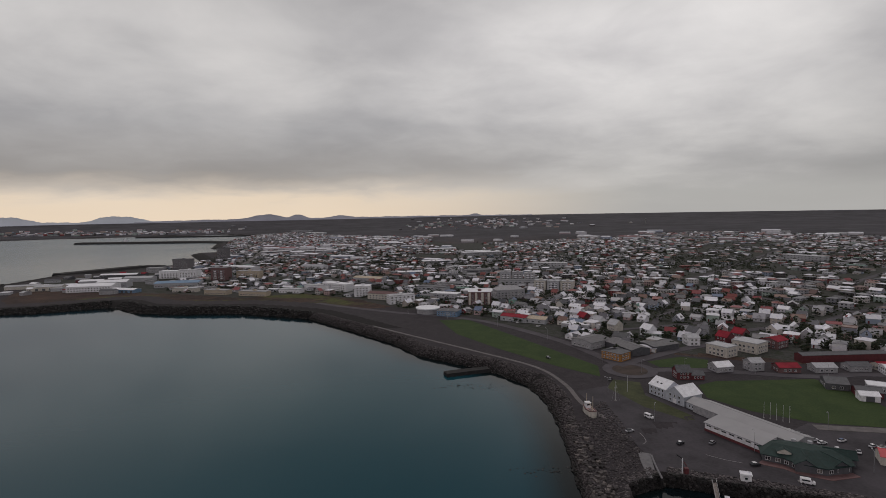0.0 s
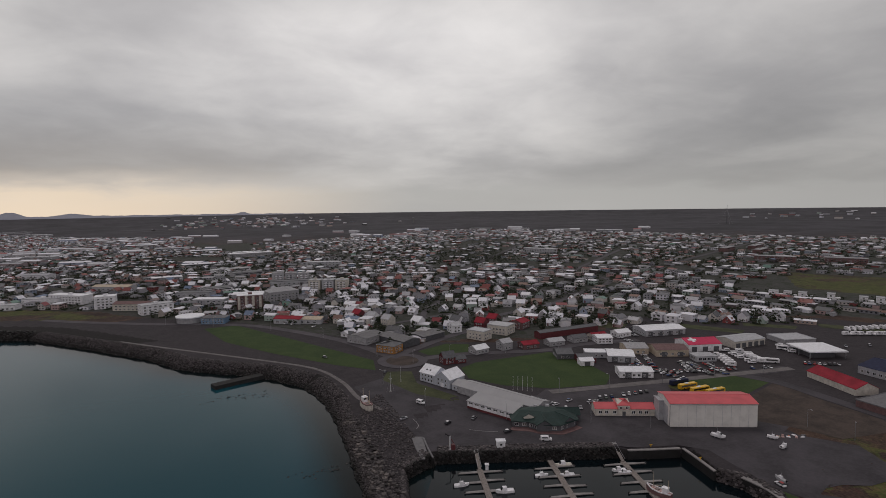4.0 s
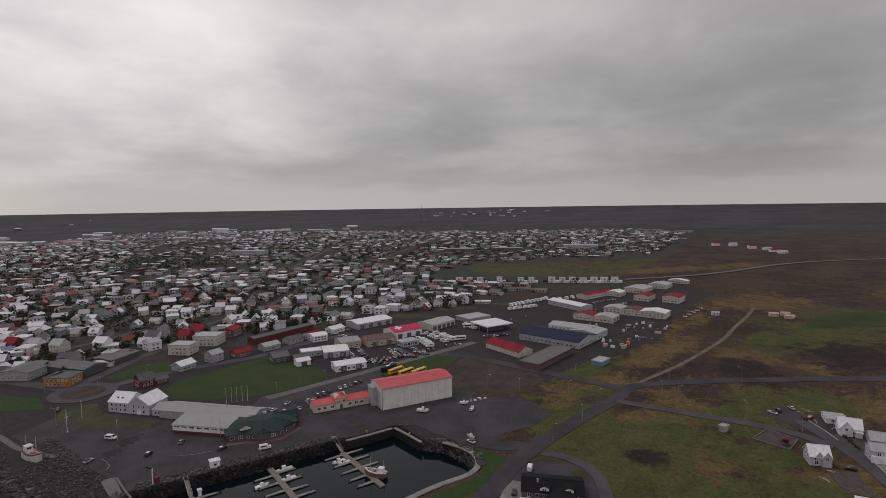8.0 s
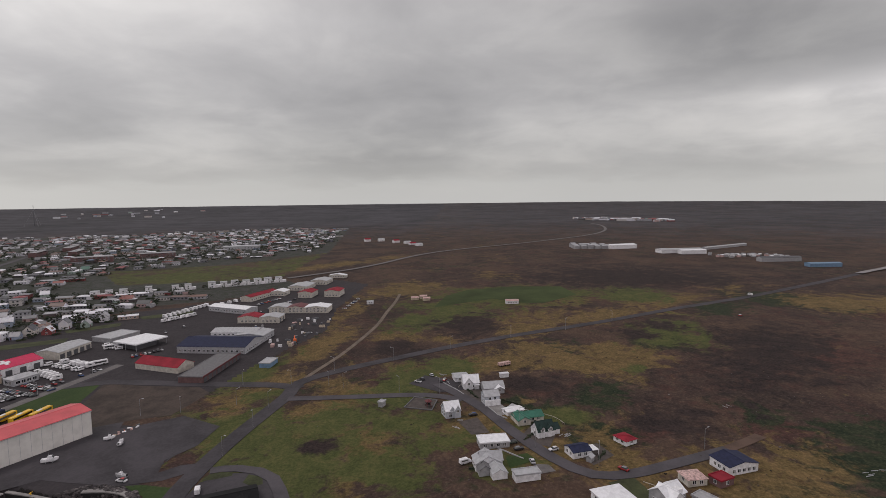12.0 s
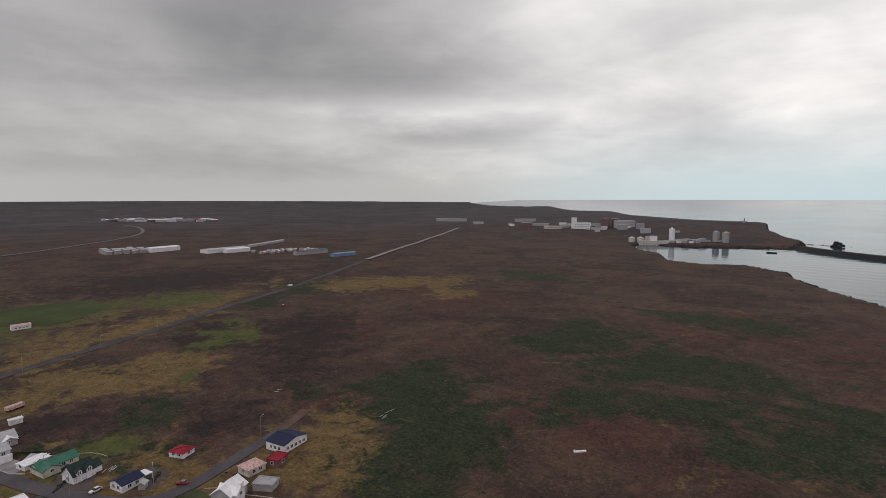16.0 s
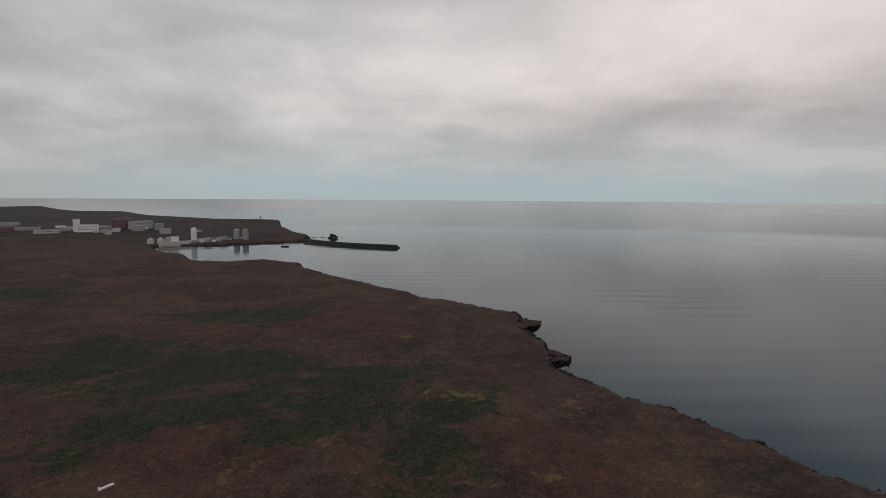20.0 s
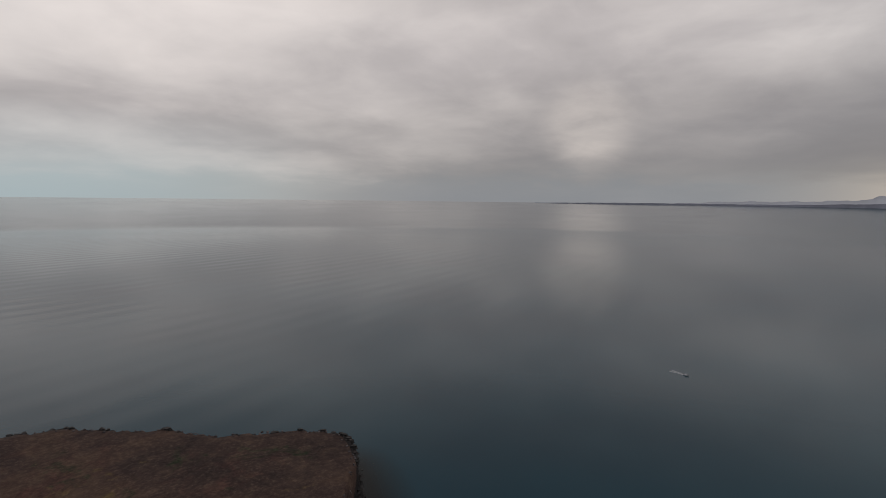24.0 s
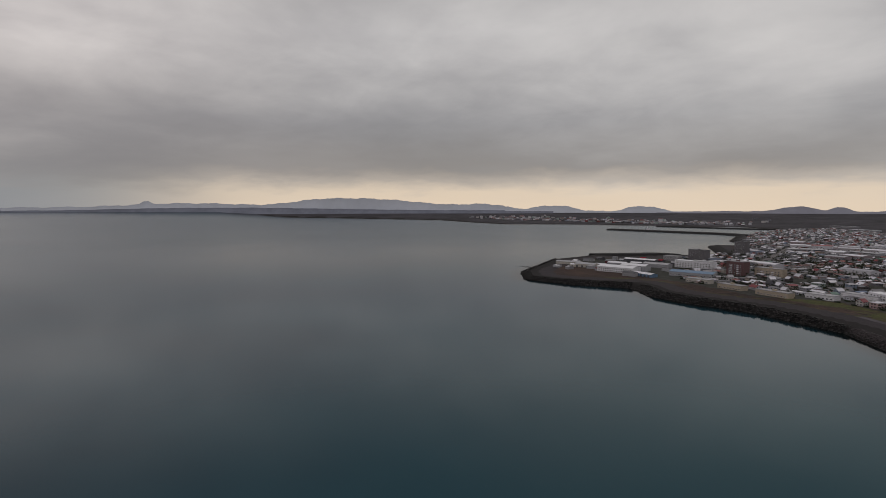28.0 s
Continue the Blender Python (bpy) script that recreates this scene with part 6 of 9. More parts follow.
for ax, ay, ang, L, W, h, rf, lb in ((-40, 700, -25, 40, 18, 7, M_DARK, "pale commercial block with dark roof"), (20, 660, -10, 36, 20, 6, M_WHITE_SHEET, "white flat-roofed town shop"), (-20, 640, -24, 34, 14, 7, M_WHITE_SHEET, "white commercial block with flat roof"),
                                     (70, 735, -8, 60, 14, 8, M_DARK, "long grey building with rows of windows"), (-140, 800, -30, 50, 16, 8, M_TAN, "tan three-storey town block"), (50, 507, -34, 26, 12, 4.6, M_RED, "white shop with red roof"), (68, 497, -31, 24, 12, 4.2, M_TAN, "cream low shop with tan roof"),
                                     (100, 470, -28, 24, 10, 4.0, M_WHITE_SHEET, "row of white low sheds"), (150, 950, -20, 60, 18, 9, M_PALE, "grey school building among houses"), (620, 1000, -60, 70, 20, 9, M_PALE, "pale hall among the houses"),
                                     (860, 640, -62, 60, 18, 9, M_BRICK, "long red-brown row of flats"), (920, 560, -62, 56, 18, 9, M_BRICK, "long red-brown row of flats"), (1050, 470, -66, 70, 26, 8, M_PALE, "grey school with pale roofs")):
    block("town_block", ax, ay, ang, L, W, h, "gable" if rf in (M_RED, M_TAN) else "flat", M_PALE if rf is not M_BRICK else M_BRICK, M_GREY if rf is M_BRICK else rf, lb, tuple(1.8 + 3 * i for i in range(int(h / 3))), 1.8, "building", "s", 2.4, 1.3, 6.0)
for ax, ay, wl, rf in ((119, 495, M_MAROON, M_RED), (128, 478, M_WHITE, M_PALE), (137, 460, M_CREAM, M_PALE), (158, 440, M_WHITE, M_WHITE_SHEET), (190, 428, M_WHITE, M_DARK), (205, 410, M_MAROON, M_RED), (222, 420, M_BRICK, M_RED)):
    block("gabled_house", ax, ay, -62, 9.5, 9, 5.6, "gable", wl, rf, "tall gabled timber house near the shore road", (1.6, 4.2), 3.6, "house", "sw", 1.1, 1.2, 2.4, "gabled houses near the shore")

# small stores and houses on the point
q = random.Random(31)
done = []
while len(done) < 30:
    x, y = q.uniform(-660, -390), q.uniform(715, 960)
    d = coast_field(np.array([x]), np.array([y]))[0][0]
    if d < 18 or any(math.hypot(x - a, y - b) < 24 for a, b in done) or any(math.hypot(x - a, y - b) < r for a, b, r in ((-505, 762, 34), (-500, 795, 26), (-396, 790, 36), (-450, 742, 22), (-450, 895, 40), (-635, 797, 24), (-560, 915, 34), (-560, 845, 22), (-500, 870, 26), (-580, 785, 22))):
        continue
    done.append((x, y))
    L, W = q.uniform(8, 22), q.uniform(7, 12)
    wl, rf = q.choice((M_WHITE, M_PALE, M_GREY, M_CREAM, M_MAROON, M_DARK)), q.choice((M_WHITE_SHEET, M_PALE, M_SLATE, M_DARK, M_RED))
    block("store", x, y, q.uniform(-30, 30), L, W, q.uniform(2.8, 6.0), q.choice(("gable", "gable", "flat")), wl, rf, "small quayside store on the point", (1.8,) if q.random() < 0.4 else (), 1.6, "store", "s", 1.4, 1.0, 4.5, "stores on the point")

# ---- the hamlet on the heath ----
HAM = "houses of the small hamlet"


def hamlet(ax, ay, ang, L, W, h, rise, wl, rf, label, roof="gable", turn=False, rows=(1.5,), **kw):
    return block("detached_house", ax, ay, ang, L, W, h, roof, wl, rf, label, rows, rise, "house", "sw", kw.get("w", 1.2), 1.2, kw.get("gap", 2.7), HAM, turn=turn)


def cross_gable(e, x, y, L, W, h, rise, wl, rf, along=False):
    """A gabled wing set across the ridge, its gable to the front."""
    m = pose(x, y, 0, 0, 0, 0 if along else 90)
    part("wing", gable_walls(L, W, h, rise), wl, e).matrix_local = m
    part("wing_roof", gable_roof(L, W, h, rise), rf, e).matrix_local = m
    if not along:
        part("window", window_mesh(1.1, 1.1), None, e).matrix_local = pose(x, y - L / 2, h - 0.5)


hamlet(297.5, 3.9, -77, 8.0, 9, 2.3, 0.7, M_WHITE, M_PALE, "low white house with a pale grey roof")
h2 = hamlet(286.0, -0.9, -80, 8.5, 7, 3.4, 3.4, M_WHITE, M_WHITE_SHEET, "white gabled house with a white roof and porch")
cross_gable(h2, -1.6, -1.4, 6.4, 4.6, 3.6, 2.8, M_WHITE, M_WHITE_SHEET)
part("porch", Form().box(1.5, -5.0, -0.5, 4.0, -3.5, 2.3), M_WHITE, h2)
part("porch_roof", Form().box(1.2, -5.3, 2.3, 4.3, -3.5, 2.5), M_WHITE_SHEET, h2)
bn = hamlet(279.2, -11.7, -80, 11, 9, 2.6, 2.2, M_GREY, M_PALE, "broad grey barn with pale roof", rows=())
cross_gable(bn, 2.6, -3.0, 6.0, 5.0, 2.4, 1.2, M_GREY, M_WHITE_SHEET)
tw = hamlet(262.0, -11.5, -74, 7.5, 7, 4.6, 1.9, M_DUUS, M_PALE, "grey two-storey house above a white base", "gable", rows=(1.3, 3.5))
part("base", Form().box(-3.9, -4.6, -0.5, 3.9, -3.4, 2.0), M_WHITE, tw)
part("balcony", Form().box(-3.9, -4.7, 2.0, 3.9, -3.5, 2.9), M_WHITE, tw)
hamlet(248.8, -21.4, -66, 9.0, 5.5, 1.8, 0.4, M_WHITE, M_WHITE_SHEET, "low white shed with a white roof")
gb = hamlet(239.7, -24.7, -73, 13.5, 7, 2.3, 1.6, M_CREAM, M_TEAL, "bungalow with a green sheet roof", "gable")
cross_gable(gb, -3.8, -1.8, 8.5, 6.0, 2.3, 1.5, M_CREAM, M_TEAL)
d1 = hamlet(224.2, -32.5, -68, 8.0, 6.5, 2.9, 3.2, M_WHITE, M_GREEN_ROOF, "white house with a dark roof and dormers")
for u in (-2.0, 1.6):
    cross_gable(d1, u, -1.9, 3.4, 2.0, 4.0, 1.0, M_WHITE, M_GREEN_ROOF)
cross_gable(d1, 4.6, 0.0, 5.0, 4.6, 2.6, 1.6, M_WHITE, M_GREEN_ROOF, True)
hamlet(214.6, -7.3, -80, 12.4, 7.5, 2.4, 0.5, M_GREY, M_WHITE_SHEET, "long low bungalow with a white roof", "flat")
ha = hamlet(246.6, 7.7, -70.6, 7.2, 7.6, 3.6, 3.2, M_DUUS, M_WHITE_SHEET, "steep-roofed blue-grey house with white roof", rows=(1.3, 2.9))
part("dormer", gable_walls(3.0, 2.0, 4.4, 1.2, 2.6), M_DUUS, ha).matrix_local = pose(-0.5, -2.6, 0, 0, 0, 90)
cross_gable(ha, 2.0, -1.6, 6.0, 3.2, 3.8, 2.2, M_DUUS, M_WHITE_SHEET)
part("dormer_roof", gable_roof(3.0, 2.0, 4.4, 1.2, 0.25, 0.12), M_WHITE_SHEET, ha).matrix_local = pose(-0.5, -2.6, 0, 0, 0, 90)
wg = hamlet(196.3, -4.9, -80, 10.0, 7.0, 3.0, 2.6, M_WHITE, M_PALE, "white gabled house with grey roof", turn=True)
cross_gable(wg, 0.6, -1.5, 8.5, 5.4, 3.3, 2.4, M_WHITE, M_PALE)
cross_gable(wg, -4.5, 2.0, 6.0, 5.0, 2.4, 1.6, M_GREY, M_SLATE, True)
hamlet(187.6, -19.2, -76, 9.5, 4.4, 2.6, 0.4, M_WHITE, M_PALE, "flat white garage box", "flat", rows=())
hamlet(189.6, -11.0, -76, 5.6, 7.0, 2.4, 1.5, M_WHITE, M_PALE, "small white gabled shed with a grey roof", turn=True, rows=())
dk2 = hamlet(205.1, -43.4, -71, 8, 7, 2.6, 1.1, M_WHITE, M_NAVY, "white bungalow with a dark blue roof")
part("carport_roof", Form().box(4.2, -3.6, 2.3, 7.4, 1.2, 2.5), M_WHITE_SHEET, dk2)
part("carport_post", Form().box(7.1, -3.5, -0.5, 7.3, -3.3, 2.3), M_WHITE, dk2)
hamlet(215.5, -66.9, -61, 6.0, 7.0, 2.0, 1.1, M_WHITE, M_RED, "small white hut with a red roof", "hip")
hamlet(183.1, -78.6, -80, 7.2, 6.4, 2.5, 1.1, M_CREAM, M_RUST, "cream house with a rust-streaked roof", "hip")
hamlet(181.7, -89.2, -64, 6.3, 5.0, 2.5, 0.5, M_BRICK, M_RED, "low red-roofed house extension", "flat")
hamlet(190.1, -96.2, -73, 12.6, 9.9, 3.2, 1.3, M_WHITE, M_NAVY, "white hall with dark navy roof and tall windows", turn=True, gap=2.2)
rd = hamlet(169.1, -66.3, -57, 9.4, 7.4, 3.6, 2.4, M_GREY, M_WHITE_SHEET, "grey house with a rounded white roof")
cross_gable(rd, -1.2, -1.4, 7.4, 4.6, 3.8, 1.9, M_WHITE, M_WHITE_SHEET)
part("wall_dormer", Form().box(-1.6, -3.8, 3.2, 2.6, -1.0, 5.4), M_WHITE, rd)
hamlet(167.9, -80.0, -54, 5, 7.2, 2.2, 0.4, M_GREY, M_GREY, "low grey annex shed", "flat", rows=())
hamlet(168.5, -46.5, -70, 11, 9, 2.8, 1.3, M_WHITE, M_WHITE_SHEET, "white bungalow with a bright white roof", "hip")
block("container", 304.0, -22.0, -80, 5.0, 2.2, 2.0, "flat", M_WHITE, M_WHITE_SHEET, "white shipping container on the grass", (), category="container")
pk = hamlet(163.0, 88.4, -64, 21.5, 13, 2.6, 1.9, M_DARK, M_BLACK, "long dark house with a black roof and white dormers")
for u in (-2.8, 5.7):
    dm = part("dormer", gable_walls(3.4, 3.2, 4.0, 0.7, 2.4), M_WHITE, pk)
    dm.matrix_local = pose(u, -4.2, 0, 0, 0, 90)
    part("dormer_roof", gable_roof(3.4, 3.2, 4.0, 0.7, 0.3, 0.14), M_BLACK, pk).matrix_local = pose(u, -4.2, 0, 0, 0, 90)
    part("window", window_mesh(1.2, 1.0), None, dm).matrix_local = pose(-1.72, 0, 3.3, 0, 0, -90)
part("wing", gable_walls(9.0, 9.0, 2.5, 1.3), M_DARK, pk).matrix_local = pose(3.5, -8.6, 0, 0, 0, 90)
part("wing_roof", gable_roof(9.0, 9.0, 2.5, 1.3), M_BLACK, pk).matrix_local = pose(3.5, -8.6, 0, 0, 0, 90)
part("chimney", Form().box(-5.6, -2.2, 3.0, -4.9, -1.5, 5.2), M_PALE, pk)
part("garden_wall", Form().box(-11.4, -8.6, -0.4, -6.5, -8.3, 1.4), M_WHITE, pk, "low white rendered wall")
block("bus_shelter", 261.5, 40, -20, 3.5, 2.5, 2.4, "flat", M_GREY, M_PALE, "small grey roadside hut", (), category="hut")

# ---- huts and yards out on the heath ----
block("hut", 513, -42.9, -85, 12, 6, 2.8, "gable", M_WHITE, M_RUST, "white hut with a rusty roof in the green field", (1.4,), 1.0, "hut", "s", 1.4, 0.8, 2.4)
block("hut", 520, 92, -70, 6, 4, 2.4, "gable", M_WHITE, M_PALE, "small white hut on the heath", (1.4,), 0.8, "hut", "s", 1.0, 0.8, 2.4)
for ax, ay in ((538, 50), (545, 42), (534, 38)):
    block("hut", ax, ay, -75, 7, 5, 2.4, "gable", M_TAN, M_RUST, "small weathered hut at the end of the dirt track", (), 0.9, "hut")
for k, (x0, y0) in enumerate(((1246, 222), (1249, 190), (1205, 150), (1124, 92), (1150, 108), (1180, 122))):
    block("farm_house", x0, y0, -60, 14, 10, 5 if k < 3 else 3.4, "gable", M_WHITE, M_RED if k % 2 == 0 else M_PALE, "house at the outer edge of the town", (1.6,), 2.2, "house", "sw", 1.4, 1.2, 3)

# ---- the town: detached houses ----
rnd = random.Random(7)
KEEP_OUT = [(45, 605, 26), (75, 632, 26), (100, 775, 34), (133, 680, 34), (-150, 720, 32), (-105, 668, 20), (-78, 640, 24), (-20, 552, 18), (0, 532, 16), (-50, 612, 22), (84, 1224, 60),
            (-508, 1030, 28), (-528, 1266, 26), (-362, 855, 26), (-450, 900, 44), (-396, 785, 40), (-500, 752, 42), (-445, 732, 30), (-580, 778, 26), (112, 362, 22), (104, 394, 20), (146, 322, 20),
            (262, 352, 30), (193, 372, 18), (219, 382, 18), (241, 389, 18), (300, 335, 22), (-300, 700, 30), (-260, 690, 40), (-210, 700, 40)]
# open ground inside the town, and its woods
OPEN = [[(581, 413), (751, 482), (902, 354), (1037, 249), (735, 176), (701, 274), (612, 320)], [(577, 769), (835, 937), (790, 861), (580, 725)], [(753, 699), (1222, 927), (1240, 905), (770, 670)],
        [(-81, 1315), (27, 1252), (24, 1122), (-73, 1177)], [(-71, 1712), (-29, 2039), (153, 1500), (60, 1350)]]
WOODS = [[(712, 1628), (870, 1424), (701, 1139), (527, 1239), (580, 1303)], [(426, 1034), (551, 904), (499, 819), (421, 849)], [(462, 1145), (602, 1068), (501, 889), (400, 939)]]
STREETS = [[(377, 792), (580, 1020), (778, 1244)], [(711, 679), (960, 795), (1216, 911)], [(-426, 1123), (-540, 1600), (-637, 2028)], [(112, 352), (167, 389), (204, 408), (246, 445), (293, 460), (334, 475), (387, 509), (472, 556), (504, 600), (504, 671), (667, 808), (854, 956)],
           [(387, 509), (340, 620), (300, 720), (377, 792)], [(131, 453), (178, 466), (228, 478)], [(178, 466), (204, 514), (228, 540)]]


def near_street(x, y, w=11):
    for line in STREETS:
        for (ax, ay), (bx, by) in zip(line, line[1:]):
            dx, dy = bx - ax, by - ay
            u = max(0, min(1, ((x - ax) * dx + (y - ay) * dy) / (dx * dx + dy * dy)))
            if math.hypot(x - ax - u * dx, y - ay - u * dy) < w:
                return True
    return False


def build_house(kind):
    """A detached house with its base at the origin, ridge along x."""
    L, W, h, rise, roof, extra = kind
    e = tagged(new("house"), "detached house with rendered walls and sheet-metal roof", "house", "houses of the town")
    box = Form().box(-L / 2, -W / 2, -1.2, L / 2, W / 2, h)
    cube = h == 5.8
    part("wall", gable_walls(L, W, h, rise) if roof == "gable" else box, M_WHITE if cube else M_WALL, e)
    part("roof", gable_roof(L, W, h, rise) if roof == "gable" else hip_roof(L, W, h, rise) if roof == "hip" else flat_roof(L, W, h), M_PALE if cube else M_ROOF, e)
    if cube:
        part("link", Form().box(L / 2, -W / 2 + 1, -1.2, L / 2 + 5.2, W / 2 - 2, 2.7), M_WHITE, e)
    if extra == "garage":
        part("annex", Form().box(L / 2, -W / 2 + 1, -1.2, L / 2 + 3.6, -W / 2 + 7, 2.6), M_WALL, e)
        f = flat_roof(3.6, 6.0, 2.6, 0.15)
        f.v = [(x + L / 2 + 2.0, y - W / 2 + 4, z) for x, y, z in f.v]
        part("annex_roof", f, M_ROOF, e)
        door_part(e, L / 2 + 1.8, -W / 2 + 1, 0, 2.5, 2.1, M_WHITE, "garage_door")
    elif extra == "wing":
        w, q = gable_walls(W * 0.9, W * 0.62, h * 0.96, rise * 0.8), gable_roof(W * 0.9, W * 0.62, h * 0.96, rise * 0.8)
        for f in (w, q):
            f.v = [(-y - L * 0.18, x - W * 0.55, z) for x, y, z in f.v]
        part("wing", w, M_WALL, e)
        part("wing_roof", q, M_ROOF, e)
    elif extra == "porch":
        part("porch", Form().box(-1.4, -W / 2 - 2.0, -1.2, 1.6, -W / 2, 2.5), M_WHITE, e)
        part("balcony", Form().box(-2.4, -W / 2 - 2.2, 2.5, 2.6, -W / 2, 3.5), M_WHITE, e)
    elif extra == "dormer":
        w, q = gable_walls(W * 0.42, 2.4, h + rise * 0.35, 0.9), gable_roof(W * 0.42, 2.4, h + rise * 0.35, 0.9)
        for f in (w, q):
            f.v = [(-y, x - W * 0.22, max(z, h - 0.1)) for x, y, z in f.v]
        part("dormer", w, M_WALL, e)
        part("dormer_roof", q, M_ROOF, e)
    if roof != "flat":
        part("chimney", Form().box(L * 0.2, 0.3, h + rise * 0.4, L * 0.2 + 0.7, 0.9, h + rise + 0.7), M_GREY, e)
    rows = [1.5] if h < 4 else [1.5, 4.2]
    wall_windows(e, L, W, rows, "s" if cube else "sw", 1.5, 1.25, 3.6)
    door_part(e, L * 0.32, W / 2 + 0.01, 180)
    if roof == "gable" and rise > 2.2:
        ob = part("window", window_mesh(1.0, 1.1), None, e)
        ob.matrix_local = pose(-L / 2, 0, h + 0.9, 0, 0, -90)
    return e


# length, width, wall height, roof rise, roof kind, what is added
SHAPES = [(10.0, 7.6, 2.9, 2.1, "gable", "wing"), (8.6, 7.2, 4.6, 3.0, "gable", ""), (12.0, 8.6, 2.9, 1.3, "hip", "garage"), (10.4, 9.0, 5.4, 1.5, "hip", "porch"), (13.0, 8.4, 2.9, 0.9, "gable", "garage"),
          (8.4, 7.0, 3.0, 3.4, "gable", "dormer"), (10.8, 9.2, 5.4, 0, "flat", "porch"), (15.5, 8.4, 2.9, 1.1, "gable", ""), (10.2, 8.8, 5.2, 1.3, "gable", "garage"), (7.2, 6.2, 2.8, 2.8, "gable", ""),
          (17.0, 8.6, 2.9, 0.8, "hip", ""), (7.4, 9.0, 5.8, 0, "flat", ""), (26.0, 8.8, 3.0, 0.9, "gable", ""), (11.5, 9.0, 3.2, 2.6, "gable", "wing")]
OLD_W = (5, 6, 2, 4, 1, 6, 1, 1, 2, 5, 0, 0, 0, 4)
BAND_W = (1, 1, 2, 9, 1, 1, 4, 1, 6, 0, 1, 0, 0, 1)
FAR_W = (2, 0, 5, 1, 7, 1, 1, 7, 1, 1, 7, 0, 3, 2)
CUBE_W = (0, 0, 0, 0, 0, 0, 0, 0, 0, 0, 0, 1, 0, 0)
ROW_W = (0, 0, 0, 0, 0, 0, 0, 1, 0, 0, 1, 0, 6, 0)


def lots(poly, ang, street, lot, seed, weights, bend=9.0, wild=4.0, gaps=0.10):
    """Building lots in rows either side of gently bending streets."""
    q = random.Random(seed)
    c, s = math.cos(radians(ang)), math.sin(radians(ang))
    us, vs = [x * c + y * s for x, y in poly], [-x * s + y * c for x, y in poly]
    out = []
    v = min(vs)
    while v < max(vs):
        ph, gap = q.uniform(0, 6.28), 0
        for side in (-1, 1):
            u = min(us) + q.uniform(0, lot)
            while u < max(us):
                w = v + side * (street * 0.265 + q.uniform(-1.2, 1.6)) + bend * math.sin(u / 95.0 + ph)
                turn = math.degrees(math.atan(bend / 95.0 * math.cos(u / 95.0 + ph)))
                x, y = u * c - w * s, u * s + w * c
                if inside(x, y, poly) and q.random() > gaps and not near_street(x, y) and not any(inside(x, y, o) for o in OPEN) and (q.random() < 0.45 or not any(inside(x, y, o) for o in WOODS)):
                    out.append((x, y, ang + turn + (0 if side < 0 else 180) + q.choice((0, 0, 90)) * (wild > 1) + q.uniform(-wild, wild), weights))
                u += lot * q.uniform(0.8, 1.3) + (q.uniform(12, 30) if q.random() < 0.07 else 0)
        v += street * q.uniform(0.86, 1.12)
    return out


WEST = [(-371, 722), (-258, 672), (-189, 702), (-103, 655), (-57, 600), (69, 640), (225, 777), (330, 800), (600, 1400), (393, 1788), (153, 1640), (18, 1715), (-124, 2190), (-500, 2560), (-891, 3159), (-1060, 2750),
        (-740, 1800), (-545, 1290), (-560, 1060)]
OLD = [(-57, 600), (21, 540), (110, 470), (94, 432), (120, 392), (180, 385), (262, 362), (300, 385), (345, 405), (380, 470), (367, 600), (300, 700), (225, 777), (69, 640)]
BAND = [(345, 405), (368, 376), (459, 340), (490, 430), (560, 440), (640, 590), (560, 700), (450, 800), (330, 800), (225, 777), (300, 700), (367, 600), (380, 470)]
MIDDLE = [(450, 800), (560, 700), (640, 590), (720, 640), (1010, 830), (1402, 1250), (1220, 1634), (1069, 2008), (792, 2100), (610, 1880), (393, 1788), (600, 1400), (330, 800)]
EAST = [(850, 425), (1010, 282), (1400, 318), (1760, 370), (1804, 600), (1556, 890), (1402, 1250), (1010, 830), (720, 640), (640, 590), (600, 480), (751, 500)]
FILL = [(299, 397), (302, 362), (345, 352), (400, 332), (448, 300), (473, 318), (462, 352), (400, 380), (368, 380), (345, 408)]
TERRACES = [(660, 700), (800, 640), (930, 760), (860, 850), (740, 800)]
BUNGALOW_W = (0, 0, 2, 0, 4, 0, 0, 5, 0, 0, 3, 0, 0, 1)


def line_lots(x0, y0, x1, y1, gap, weights, seed):
    """Lots along one straight row, the fronts across it."""
    q = random.Random(seed)
    n = int(math.hypot(x1 - x0, y1 - y0) / gap)
    a = math.degrees(math.atan2(y1 - y0, x1 - x0))
    return [(x0 + (x1 - x0) * i / n + q.uniform(-0.8, 0.8), y0 + (y1 - y0) * i / n + q.uniform(-0.8, 0.8), a, weights) for i in range(n + 1) if q.random() > 0.06]


ROW_LOTS = (line_lots(568, 398, 663, 228, 12.6, CUBE_W, 1) + line_lots(549, 418, 590, 296, 17, BUNGALOW_W, 2) + line_lots(528, 412, 560, 262, 17, BUNGALOW_W, 3)
            + line_lots(502, 410, 516, 312, 17, BUNGALOW_W, 4) + line_lots(470, 420, 490, 316, 16, BUNGALOW_W, 5) + line_lots(433, 348, 464, 296, 15, BUNGALOW_W, 6))
LOTS = (lots(OLD, -40, 30, 12.5, 1, OLD_W, 8, 14, 0.03) + lots(FILL, -66, 30, 13, 9, OLD_W, 4, 10, 0.05) + lots(BAND, -62, 34, 14.5, 2, BAND_W) + lots(WEST, -32, 44, 17.5, 5, [a + b for a, b in zip(OLD_W, FAR_W)], 14, 9, 0.08)
        + lots(MIDDLE, -58, 47, 20, 6, FAR_W, 16, 6, 0.26) + lots(EAST, -72, 50, 22, 3, FAR_W, 10, 4, 0.22) + ROW_LOTS + lots(TERRACES, 30, 40, 34, 8, ROW_W, 0, 0.6, 0.05))
PROTO_NEAR = [build_house(k) for k in SHAPES]
